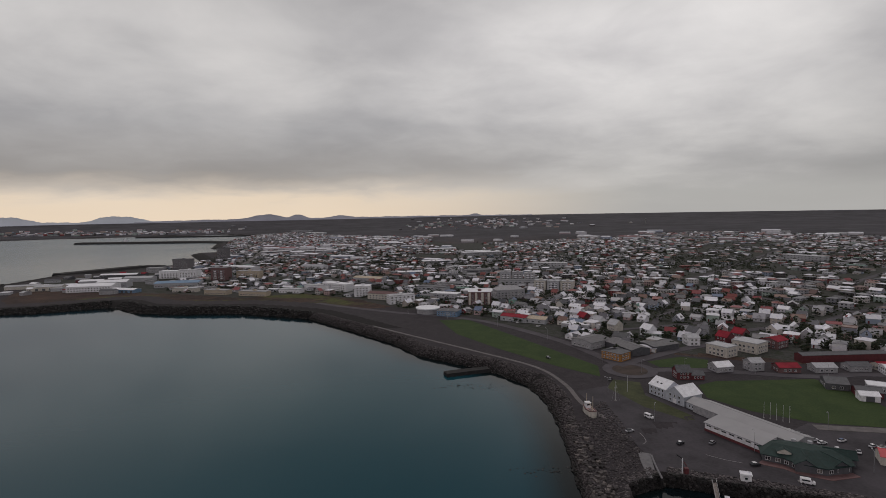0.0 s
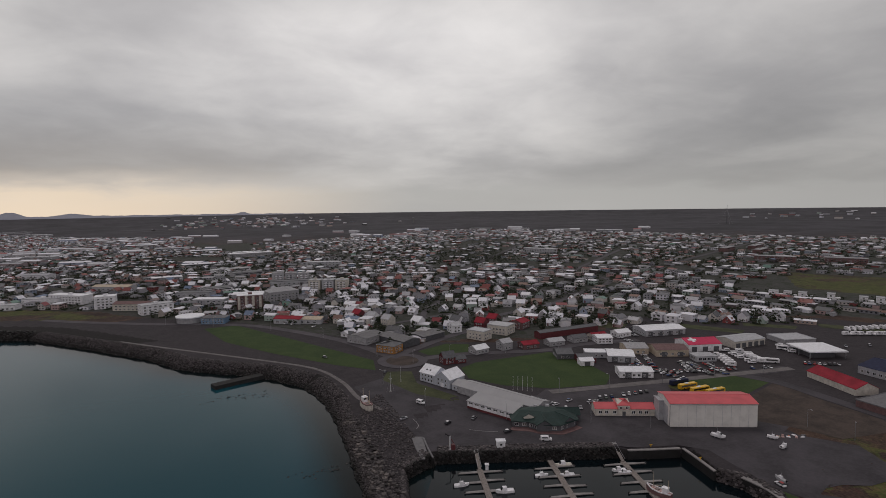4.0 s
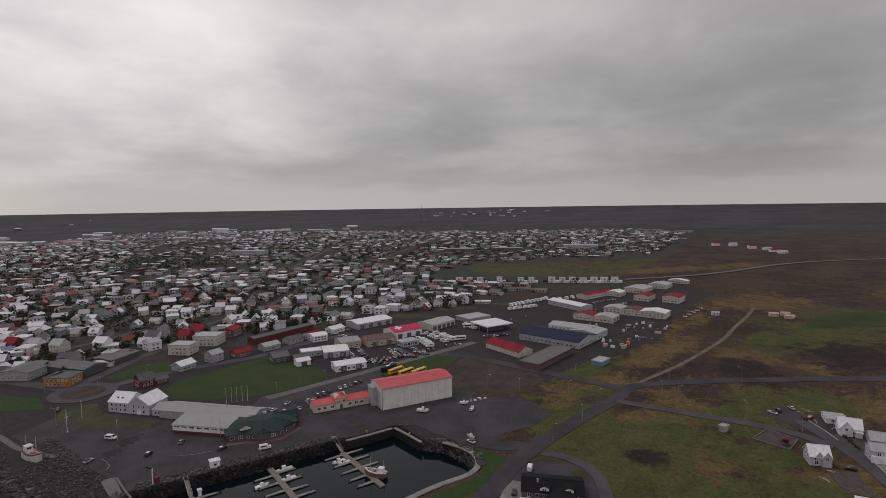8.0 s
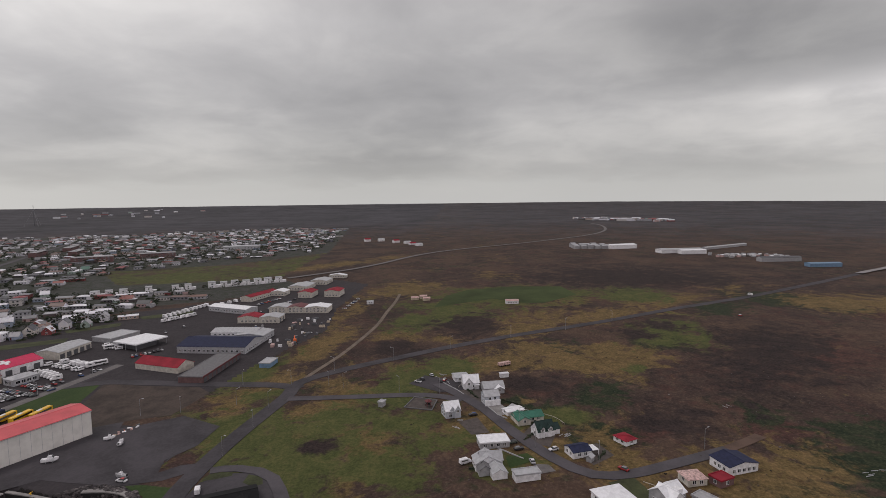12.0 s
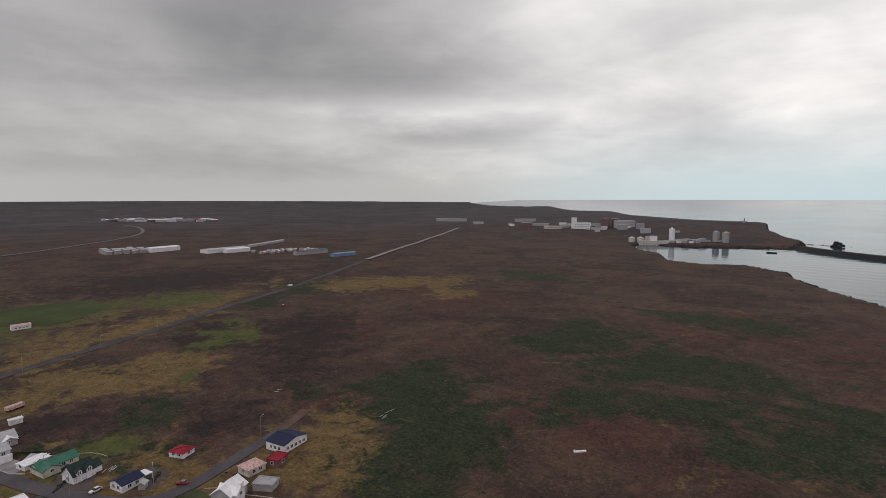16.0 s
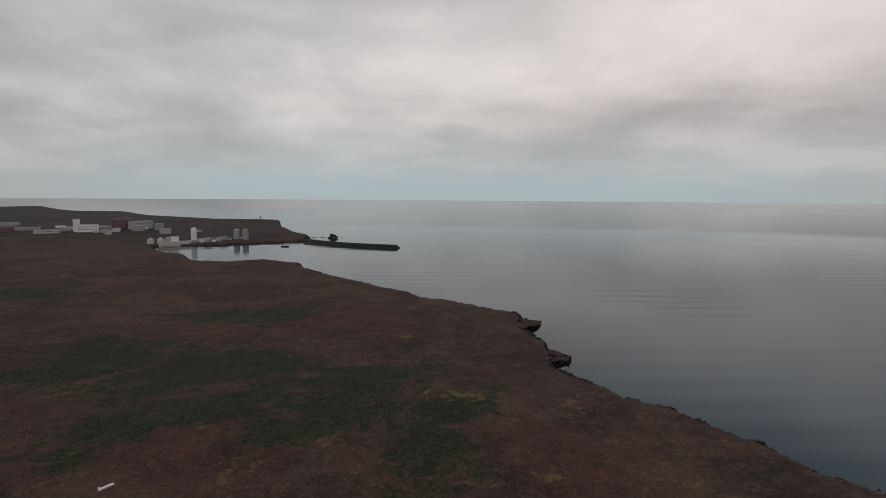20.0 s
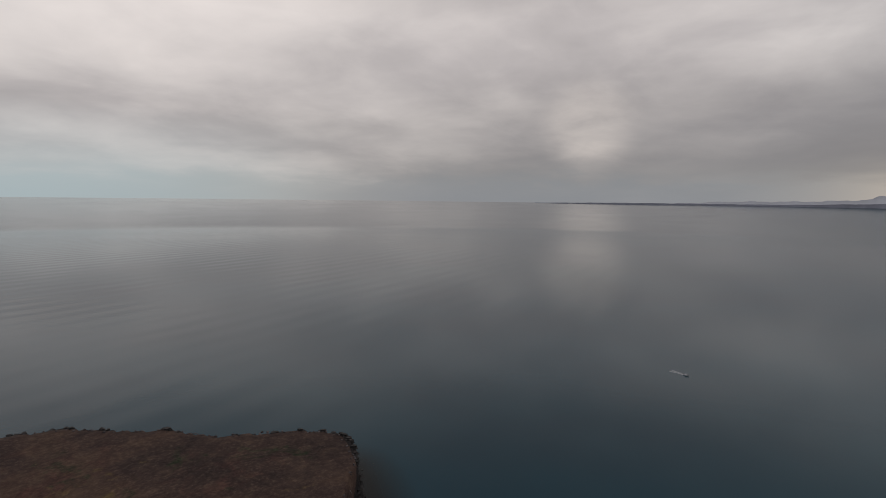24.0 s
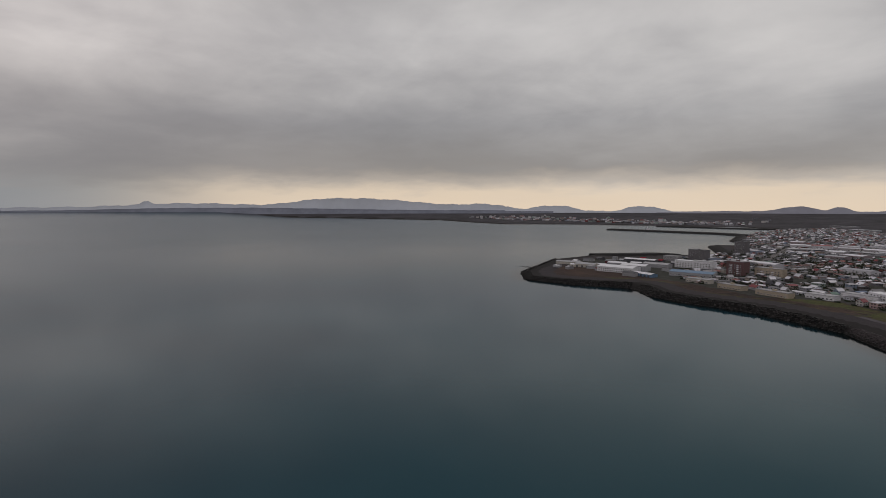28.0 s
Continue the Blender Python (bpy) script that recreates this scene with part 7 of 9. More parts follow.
far_walls, far_roofs, far_panes = Form(), Form(), Form()
far_halls, far_hall_roofs = Form(), Form()
near_n = 0
taken = []
lx, ly = np.array([q[0] for q in LOTS]), np.array([q[1] for q in LOTS])
lz = height(lx, ly)
for (x, y, a, weights), z in sorted(zip(LOTS, lz), key=lambda q: math.hypot(q[0][0], q[0][1])):
    if any((x - cx) ** 2 + (y - cy) ** 2 < r * r * (0.72 if cy > 600 else 1.0) for cx, cy, r in KEEP_OUT):
        continue
    k = rnd.choices(range(len(SHAPES)), weights)[0]
    d = math.hypot(x, y)
    reach = SHAPES[k][0] * 0.5 + 3.6
    if weights is not CUBE_W and any((x - cx) ** 2 + (y - cy) ** 2 < (reach + r) ** 2 * 0.52 for cx, cy, r in taken[-260:]):
        continue
    taken.append((x, y, reach))
    m = pose(x, y, z, 0, 0, a) @ Matrix.Diagonal((rnd.uniform(0.86, 1.16), rnd.uniform(0.9, 1.12), rnd.uniform(0.95, 1.12) if d < 950 else rnd.uniform(0.75, 1.0), 1))
    if near_n < 165 or weights is CUBE_W:
        copy_thing(PROTO_NEAR[k], m)
        near_n += 1
    else:
        L, W, h, rise, kind, extra = SHAPES[k]
        w = gable_walls(L, W, h, rise) if kind == "gable" else Form().box(-L / 2, -W / 2, -1.2, L / 2, W / 2, h)
        f = gable_roof(L, W, h, rise) if kind == "gable" else hip_roof(L, W, h, rise) if kind == "hip" else Form().box(-L / 2 - 0.2, -W / 2 - 0.2, h, L / 2 + 0.2, W / 2 + 0.2, h + 0.4)
        far_walls.add([m @ Vector(q) for q in w.v], w.f)
        far_roofs.add([m @ Vector(q) for q in f.v], f.f)
        if extra in ("wing", "garage") and d < 1700:
            b = Form().box(L / 2 - 2.0, -W / 2 - 2.5, -1.2, L / 2 + 3.6, W / 2 - 3.2, 2.7)
            far_walls.add([m @ Vector(q) for q in b.v], b.f)
            b = Form().box(L / 2 - 2.2, -W / 2 - 2.7, 2.7, L / 2 + 3.8, W / 2 - 3.0, 2.95)
            far_roofs.add([m @ Vector(q) for q in b.v], b.f)
        if d < 1400:
            for zz in ([1.5] if h < 4 else [1.5, 4.2]):
                for sx, sy, ln, rz in ((0, -W / 2, L, 0), (0, W / 2, L, 180), (-L / 2, 0, W, -90), (L / 2, 0, W, 90)):
                    for i in range(int(ln / 3.4)):
                        u = (i - (int(ln / 3.4) - 1) / 2) * 3.2
                        mm = m @ pose(sx, sy, zz, 0, 0, rz)
                        far_panes.add([mm @ Vector((u + p, -0.04, q)) for p, q in ((-0.75, -0.6), (0.75, -0.6), (0.75, 0.6), (-0.75, 0.6))], [(0, 1, 2, 3)])
for e in PROTO_NEAR:
    for o in (*e.children_recursive, e):
        bpy.data.objects.remove(o)


# ---- flat halls, shops and schools among the houses ----
def hall(x, y, a, L, W, h, wall, roof, label):
    e = tagged(new("commercial_hall"), label, "hall", "halls of the town")
    z = float(height(np.array([x]), np.array([y]))[0])
    e.matrix_world = pose(x, y, z, 0, 0, a)
    part("wall", Form().box(-L / 2, -W / 2, -2.0, L / 2, W / 2, h), wall, e)
    part("roof", flat_roof(L, W, h), roof, e)
    part("roof_vent", Form().box(-L * 0.2, -W * 0.15, h + 0.3, -L * 0.2 + 3, -W * 0.15 + 2, h + 1.6), M_GREY, e)
    for i in range(2):
        ob = part("window_band", Form().box(-L * 0.21, -0.06, -0.6, L * 0.21, 0.02, 0.6), M_GLASS, e)
        ob.matrix_local = pose((i - 0.5) * L * 0.48, -W / 2 - 0.02, h - 1.5, 0, 0, 0)
    door_part(e, L * 0.0, -W / 2 - 0.02, 0, 3.0, 2.6, M_DARK)
    return e


HALLS = [(-360, 1742, -20, 90, 26, 6), (-334, 1409, -25, 60, 22, 8), (75, 1300, 8, 62, 26, 6), (5, 735, 12, 34, 20, 6), (-254, 2199, -15, 95, 30, 6), (-459, 1445, 30, 70, 40, 7), (-409, 1033, -25, 55, 18, 7),
         (-530, 1389, -10, 40, 22, 6), (-20, 1060, 10, 56, 20, 6), (30, 960, 14, 60, 16, 5), (-60, 880, 8, 40, 18, 6), (50, 880, 12, 44, 24, 7), (-10, 1420, 5, 70, 28, 6), (-90, 1560, 5, 80, 30, 6),
         (-180, 1750, 0, 80, 34, 6), (-560, 2520, -20, 110, 34, 7), (-700, 2900, -25, 120, 34, 7), (-880, 3300, -20, 130, 36, 7), (-420, 2330, -10, 90, 30, 6), (-300, 1960, -20, 60, 24, 6),
         (1160, 1900, -30, 80, 26, 5), (1250, 1720, -35, 70, 24, 5), (1330, 1560, -40, 90, 24, 5), (1075, 2070, -30, 90, 30, 5), (1000, 730, 22, 60, 14, 8), (1080, 800, 24, 70, 14, 8), (980, 790, 22, 60, 13, 8)]
for i, (x, y, a, L, W, h) in enumerate(HALLS):
    brick = h == 8 and y < 900
    hall(x, y, a, L, W, h, M_BRICK if brick else (M_WHITE, M_PALE, M_GREY)[i % 3], M_GREY if brick else (M_WHITE_SHEET, M_PALE, M_WHITE_SHEET, M_DARK)[i % 4],
         "red-brown block of flats with a flat roof" if brick else "low pale hall with a flat roof in the town")
# pale halls; in the west (the first 40) they also stand in for haze
q = random.Random(63)
for i in range(64):
    if i < 40:
        u = q.random()
        x, y = -640 + 640 * q.random() + 120 * u, 960 + 1300 * u
    else:
        a_ = radians(q.uniform(4, 44))
        r_ = q.uniform(1750, 2350)
        x, y = r_ * math.sin(a_), r_ * math.cos(a_)
    d = coast_field(np.array([x]), np.array([y]))[0][0]
    if d < 60 or any(inside(x, y, o) for o in OPEN):
        continue
    m = pose(x, y, height(x, y), 0, 0, q.uniform(-35, 5) if i < 40 else q.uniform(-60, -20))
    L, W, h = q.uniform(24, 62), q.uniform(14, 26), q.uniform(4.5, 8)
    w, f = gable_walls(L, W, h, 1.8, -2), gable_roof(L, W, h, 1.8)
    far_halls.add([m @ Vector(p) for p in w.v], w.f)
    far_hall_roofs.add([m @ Vector(p) for p in f.v], f.f)
fh = tagged(new("far_halls"), "far pale warehouses and halls at the edge of the town", "halls", kind="stuff")
part("far_wall", far_halls, M_WALL_PALE, fh)
part("far_roof", far_hall_roofs, M_ROOF_PALE, fh)
far_town = tagged(new("far_houses"), "far streets of small houses with pale roofs", "houses", kind="stuff")
part("far_wall", far_walls, M_WALL_FAR, far_town)
part("far_roof", far_roofs, M_ROOF_FAR, far_town)
part("far_pane", far_panes, M_GLASS, far_town)

# ---- the northern harbour with its plant and silos ----
def silo(x, y, r, h, mat, label, z=None):
    e = thing("silo", x, y, 0, label, "silo", z=z)
    part("shell", Form().tube(0, 0, -1, h, r, n=20), mat, e)
    part("top", Form().tube(0, 0, h, h + 0.18 * r, r * 1.02, r * 0.5, n=20), mat, e)
    part("head_house", Form().box(-1.6, -1.2, h, 1.6, 1.2, h + 3.5), mat, e)
    return e


def plant_block(ax, ay, ang, L, W, h, wl, label, rows=()):
    return block("plant_building", ax, ay, ang, L, W, h, "flat", wl, M_PALE, label, rows, 1, "factory", "n", 3, 1.6, 6)


plant_block(829.7, -1391.2, 29, 46, 24, 18, M_WHITE, "white plant hall above the northern harbour", (6, 12))
plant_block(864, -1372, 29, 14, 16, 31, M_WHITE, "tall white plant tower above the harbour")
plant_block(802, -1446, 22, 18, 18, 27, M_BRICK, "dark brown plant tower above the harbour")
plant_block(757, -1490, 60, 56, 22, 20, M_PALE, "pale plant hall on the slope", (8, 14))
plant_block(740, -1430, 40, 26, 18, 13, M_GREY, "grey plant building on the slope")
plant_block(890, -1333, 35, 50, 14, 8, M_CREAM, "long low cream plant building", (4,))
plant_block(980, -1400, 35, 60, 16, 7, M_GREY, "low grey shed on the plateau")
plant_block(1120, -1520, 35, 70, 20, 9, M_GREY, "grey shed on the plateau")
plant_block(1350, -1420, 35, 110, 24, 9, M_GREY, "long grey hall on the plateau")
plant_block(526, -1204, 37, 62, 20, 11, M_CREAM, "cream fish-meal works on the quay", (5,))
plant_block(545, -1195, 37, 14, 10, 15, M_WHITE, "white works tower on the quay")
silo(523, -1226, 6.2, 30, M_WHITE, "tall white silo on the quay")
silo(590, -1168, 7, 10, M_CREAM, "squat cream tank on the quay")
silo(575, -1180, 7, 10, M_CREAM, "squat cream tank on the quay")
silo(451, -1292, 7.0, 22, M_GREY, "grey concrete silo on the quay")
silo(430, -1291, 7.0, 22, M_GREY, "grey concrete silo on the quay")
for i in range(6):
    plant_block(470 + i * 11, -1246 + i * 7, 37, 9, 7, 4.5, M_WHITE if i % 2 else M_GREY, "small flat-roofed shed on the quay")
q = random.Random(15)
for i in range(34):
    if i < 16:
        u = q.random()
        x, y = 400 + 190 * u + q.uniform(-8, 18), -1306 + 126 * u - q.uniform(4, 30)
        size = (q.uniform(6, 16), q.uniform(5, 9), q.uniform(3, 8))
    else:
        x, y = q.uniform(690, 1010), q.uniform(-1470, -1330)
        size = (q.uniform(8, 26), q.uniform(7, 12), q.uniform(3, 7))
    plant_block(x, y, 35 + q.uniform(-20, 20), *size, q.choice((M_WHITE, M_CREAM, M_GREY, M_DARK, M_PALE)), "small works building by the northern harbour")
mole = thing("breakwater", 0, 0, 0, "long dark rubble breakwater of the northern harbour", "breakwater", z=0)
mole_core = Form()
pts = smooth_line([(285, -1290), (235, -1240), (160, -1185), (72, -1145)], 5)
for i in range(len(pts) - 1):
    a, b = pts[i], pts[i + 1]
    d = (b - a).normalized()
    n = Vector((-d.y, d.x, 0))
    mole_core.add([a - n * 20 - Vector((0, 0, 3)), b - n * 20 - Vector((0, 0, 3)), b - n * 7 + Vector((0, 0, 6.5)), a - n * 7 + Vector((0, 0, 6.5)), a + n * 7 + Vector((0, 0, 6.5)), b + n * 7 + Vector((0, 0, 6.5)), b + n * 20 - Vector((0, 0, 3)), a + n * 20 - Vector((0, 0, 3))],
                  [(0, 1, 2, 3), (3, 2, 5, 4), (4, 5, 6, 7)])
part("core", mole_core, M_CONC_D, mole)
part("head", Form().tube(72, -1145, -3, 6.5, 20, 8, n=12), M_CONC_D, mole)
block("quay_block", 296, -1165, -20, 14, 10, 5, "flat", M_CONC_D, M_CONC_D, "dark concrete dolphin at the harbour mouth", (), category="quay")
block("quay_block", 250, -1130, 75, 40, 12, 3, "flat", M_CONC_D, M_CONC_D, "low dark quay at the harbour mouth", (), category="quay")
q = random.Random(31)
stack = Form()
for i in range(16):
    a, s = q.uniform(0, 6.28), q.uniform(2, 9)
    boulder(stack, 243 + s * math.cos(a) * 1.3, -1400 + s * math.sin(a), max(0.5, 13 - s * 1.5), q.uniform(3.5, 6), q)
tagged(new("sea_stack", stack.mesh("sea_stack", M_ROCK_DARK)), "jagged dark sea stack off the cliffs", "rock", kind="stuff")
lh = thing("lighthouse", 519, -1700, 0, "small dark lighthouse on the high cliff", "lighthouse")
part("tower", Form().tube(0, 0, -1, 8, 2.2, 1.7, n=10), M_GREY, lh)
part("gallery", Form().tube(0, 0, 8, 8.5, 2.4, n=10), M_DARK, lh)
part("lantern", Form().tube(0, 0, 8.5, 10.5, 1.2, n=10), M_GLASS, lh)
part("cap", Form().tube(0, 0, 10.5, 12, 1.4, 0.2, n=10), M_BRICK, lh)

# low sheds, tanks and cabins between the plant and the quay
q = random.Random(17)
for x, y, L, W, h, wl in ((650, -1385, 24, 14, 12, M_PALE), (672, -1410, 16, 12, 8, M_WHITE), (705, -1455, 18, 14, 16, M_GREY), (790, -1478, 20, 16, 24, M_BRICK), (835, -1450, 26, 12, 9, M_PALE),
                          (905, -1420, 30, 10, 6, M_CREAM), (955, -1455, 22, 12, 6, M_WHITE), (1005, -1345, 30, 18, 11, M_BRICK), (1060, -1330, 14, 10, 6, M_WHITE), (1085, -1355, 16, 9, 6, M_GREY),
                          (1190, -1330, 34, 14, 7, M_PALE), (500, -1250, 22, 10, 6, M_CREAM), (480, -1275, 18, 8, 5, M_WHITE), (590, -1430, 26, 9, 4, M_PALE), (560, -1215, 20, 16, 12, M_CREAM)):
    plant_block(x, y, 30 + q.uniform(-12, 25), L, W, h, wl, "small shed of the plant by the northern harbour")

# ---- works yards far out on the heath ----
HEATH = "sheds of the heath works"


def shed(ax, ay, ang, L, W, h, wl, rf, label):
    return block("shed", ax, ay, ang, L, W, h, "gable", wl, rf, label, (), h * 0.22, "shed", group=HEATH)


shed(1014, -280, -74, 54, 20, 7, M_WHITE, M_WHITE_SHEET, "white hall of a far heath works")
for i in range(5):
    for j in range(3):
        shed(1020 + j * 16, -214 - i * 13, -74, 10, 9, 5 + (i + j) % 3, M_GREY, M_PALE, "grey shed in a far works yard")
shed(927, -342, -82, 74, 24, 6, M_WHITE, M_PALE, "long pale hall on the heath")
shed(912, -369, -82, 44, 14, 6, M_WHITE, M_WHITE_SHEET, "white hall on the heath")
shed(985, -440, -55, 140, 9, 4, M_GREY, M_PALE, "very long low shed on the heath")
shed(802, -440, -84, 62, 12, 6, M_GREY, M_DARK, "dark grey shed with many bays")
shed(739, -470, -87, 44, 12, 4.6, M_BLUE, M_BLUE, "light blue hall beside the straight road")
q = random.Random(5)
for i in range(34):
    u = q.random()
    shed(868 + q.uniform(-14, 26), -400 - 110 * u, q.uniform(-100, -60), q.uniform(3, 9), q.uniform(2.5, 5), q.uniform(2, 3.4), q.choice((M_WHITE, M_GREY, M_PALE, M_RUST)), q.choice((M_WHITE_SHEET, M_PALE, M_GREY)), "container or cabin in a heath yard")
far_v = Form()
far_vr = Form()
for i in range(250):
    u = q.random()
    if i < 60:
        x, y = 2310 - 240 * u + q.uniform(-70, 70), -508 - 300 * u + q.uniform(-30, 30)
    elif i < 85:
        x, y = 3300 + q.uniform(-500, 600), 2350 - 500 * u + q.uniform(-200, 200)
    else:
        x, y = -150 + 900 * u + q.gauss(0, 160), 3750 + q.gauss(0, 420)
    if math.hypot(x, y) > 4750 or (i >= 85 and y < 2750):
        continue
    m = pose(x, y, height(x, y), 0, 0, q.uniform(0, 180))
    L, W, h = q.uniform(14, 40), q.uniform(9, 16), q.uniform(4, 8)
    w, f = gable_walls(L, W, h, 2.0, -2), gable_roof(L, W, h, 2.0)
    far_v.add([m @ Vector(p) for p in w.v], w.f)
    far_vr.add([m @ Vector(p) for p in f.v], f.f)
fv = tagged(new("far_village"), "far white houses and halls out on the heath", "houses", kind="stuff")
part("far_wall", far_v, M_WALL_FAR, fv)
part("far_roof", far_vr, M_ROOF_FAR, fv)
mast = thing("radio_mast", 2090, 1690, 0, "slim dark radio mast held by stays on the far heath", "mast")
part("pole", Form().tube(0, 0, -2, 84, 1.1, 0.6, n=6), M_DARK, mast)
for k in range(3):
    a_ = k * 2.094
    part("stay", Form().bar((34 * math.cos(a_), 34 * math.sin(a_), 0), (0, 0, 66), 0.16), M_STEEL, mast)
tower = thing("water_tower", 1150, 3120, 0, "pale concrete water tower on the far heath", "tower")
part("stem", Form().tube(0, 0, -2, 20, 3.2, 2.6, n=12), M_CONC, tower)
part("tank", Form().tube(0, 0, 20, 29, 5.0, 7.5, n=16), M_CONC, tower)
part("cap", Form().tube(0, 0, 29, 30.5, 7.5, 2.0, n=16), M_GREY, tower)
# the town across the bay
ov, ovr = Form(), Form()
for i in range(330):
    u = q.random()
    x, y = -3150 + 1700 * u + q.uniform(-150, 150), 2760 + 420 * u + abs(q.gauss(0, 220))
    d = coast_field(np.array([x]), np.array([y]))[0][0]
    if d < 30 or math.hypot(x, y) > 4800:
        continue
    m = pose(x, y, height(x, y), 0, 0, q.uniform(0, 180))
    L, W, h = q.uniform(12, 34), q.uniform(9, 14), q.uniform(4, 10)
    w, f = gable_walls(L, W, h, 2.0, -2), gable_roof(L, W, h, 2.0)
    ov.add([m @ Vector(p) for p in w.v], w.f)
    ovr.add([m @ Vector(p) for p in f.v], f.f)
ot = tagged(new("town_across_bay"), "pale houses of the town across the bay", "houses", kind="stuff")
part("far_wall", ov, M_WALL_FAR, ot)
part("far_roof", ovr, M_ROOF_FAR, ot)


# ---- piers of the far harbour ----
def pier(name, pts, half, top, mat, label, foot=1.6):
    f = Form()
    p = smooth_line(pts, 12)
    for i in range(len(p) - 1):
        a, b = p[i], p[i + 1]
        d = (b - a).normalized()
        n = Vector((-d.y, d.x, 0))
        za, zb = swell(a.length), swell(b.length)
        sec = ((-half * foot, -3), (-half, top), (half, top), (half * foot, -3))
        v = [a + n * s + Vector((0, 0, z + za)) for s, z in sec] + [b + n * s + Vector((0, 0, z + zb)) for s, z in sec]
        f.add(v, [(0, 4, 5, 1), (1, 5, 6, 2), (2, 6, 7, 3)] + ([(0, 1, 2, 3)] if i == 0 else []) + ([(7, 6, 5, 4)] if i == len(p) - 2 else []))
    return tagged(new(name, f.mesh(name, mat)), label, "pier", kind="structure")


pier("harbour_pier", [(-1560, 2285), (-1400, 2270), (-1200, 2255), (-1000, 2240), (-860, 2150)], 22, 7, M_CONC_D, "long dark breakwater of the far harbour")
pier("harbour_pier", [(-1640, 2862), (-1400, 2862), (-1200, 2862), (-1020, 2900)], 16, 6, M_CONC_D, "second dark pier of the far harbour")
pier("point_quay", [(-735, 1010), (-690, 1090), (-650, 1150), (-610, 1140)], 14, 5.5, M_CONC_D, "dark quay on the inner side of the point")
pier("jetty", [(-2, 352), (12, 357), (27, 362)], 3.4, 2.2, M_CONC_D, "short dark stone jetty in the bay", 1.5)
ship = thing("trawler", -1380, 2315, 5, "white trawler moored at the far breakwater", "ship", z=0)
part("hull", Form().prism([(-28, -5), (20, -5), (30, 0), (20, 5), (-28, 5)], 0, 6), M_NAVY, ship)
part("wheelhouse", Form().box(-6, -4, 6, 8, 4, 13), M_WHITE, ship)
part("mast", Form().tube(0, 0, 13, 22, 0.5), M_WHITE, ship)


# ---- hills on the horizon ----
def ridge(name, mat, label, a0, a1, r, base, peaks, rough, seed, deep=60):
    """A range of hills between two bearings (degrees from +y towards +x): each peak is bearing, height, half width."""
    q = random.Random(seed)
    n = int(abs(a1 - a0) / 0.12)
    ph = [q.uniform(0, 6.3) for _ in range(4)]
    f = Form()
    v = []
    for i in range(n + 1):
        a = a0 + (a1 - a0) * i / n
        h = base * min(1, 6 * i / n, 6 * (n - i) / n)
        h += rough * (math.sin(a * 2.1 + ph[0]) + 0.6 * math.sin(a * 5.3 + ph[1]) + 0.35 * math.sin(a * 13 + ph[2]) + 0.2 * math.sin(a * 31 + ph[3]))
        for pa, phh, pw in peaks:
            h += phh * math.exp(-abs((a - pa) / pw) ** 2.6)
        s, c = math.sin(radians(a)), math.cos(radians(a))
        v += [(s * (r - deep), c * (r - deep), 30), (s * r, c * r, (86 if a < -45 else 78) - 7 * max(0, 1 - 9 * i / n) + max(h, 0.0)), (s * (r + deep * 0.4), c * (r + deep * 0.4), 40)]
    f.add(v, [(3 * i + k, 3 * i + 3 + k, 3 * i + 4 + k, 3 * i + 1 + k) for i in range(n) for k in (0, 1)])
    me = f.mesh(name, mat)
    me.polygons.foreach_set("use_smooth", [True] * len(me.polygons))
    return tagged(new(name, me), label, "hills", kind="structure")


ridge("far_range", M_HILL_PALE, "range of hills beyond the bay, hazed pale blue by colour", -99, -27, 4925, 2, [(-88, 22, 7), (-76, 56, 7), (-80.2, 20, 0.5), (-62, 104, 6.5), (-53, 52, 5), (-46.5, 44, 3), (-40, 48, 2.6), (-31.3, 44, 1.9)], 3.0, 1, 40)
ridge("far_coast", M_FARLAND, "dark low coast across the bay, hazed blue-grey by colour", -109.5, -40, 4870, 1.5, [(-80, 5, 6), (-75, 14, 8), (-66, 12, 8)], 0.9, 2, 60)
ridge("low_hills", M_HILL, "low hills behind the town, hazed blue-grey by colour", -30, 9, 4900, 4, [(-18.7, 32, 1.4), (-17.2, 14, 1.0), (-15.3, 30, 0.75), (-10.9, 18, 1.0), (3.1, 12, 0.5)], 1.6, 3, 50)

# ---- vehicles ----
WHEEL = Form().tube(0, 0, -0.1, 0.1, 0.32, n=10)
WHEEL.v = [(x, z, y) for x, y, z in WHEEL.v]
WHEEL.f = [f[::-1] for f in WHEEL.f]
WHEEL_MESH = WHEEL.mesh("wheel", M_TYRE)


def hull_loft(stations, name=None):
    """A solid through cross-sections: each is x, half width, bottom, top (top a little narrower)."""
    f = Form()
    v = []
    for x, w, z0, z1 in stations:
        v += [(x, -w * 0.9, z0), (x, -w, z0 + (z1 - z0) * 0.35), (x, -w * 0.92, z1), (x, w * 0.92, z1), (x, w, z0 + (z1 - z0) * 0.35), (x, w * 0.9, z0)]
    n = len(stations)
    fc = [(6 * i + k, 6 * i + (k + 1) % 6, 6 * i + 6 + (k + 1) % 6, 6 * i + 6 + k) for i in range(n - 1) for k in range(6)]
    fc += [tuple(range(6))[::-1], tuple(range(6 * n - 6, 6 * n))]
    return f.add(v, [q[::-1] for q in fc])


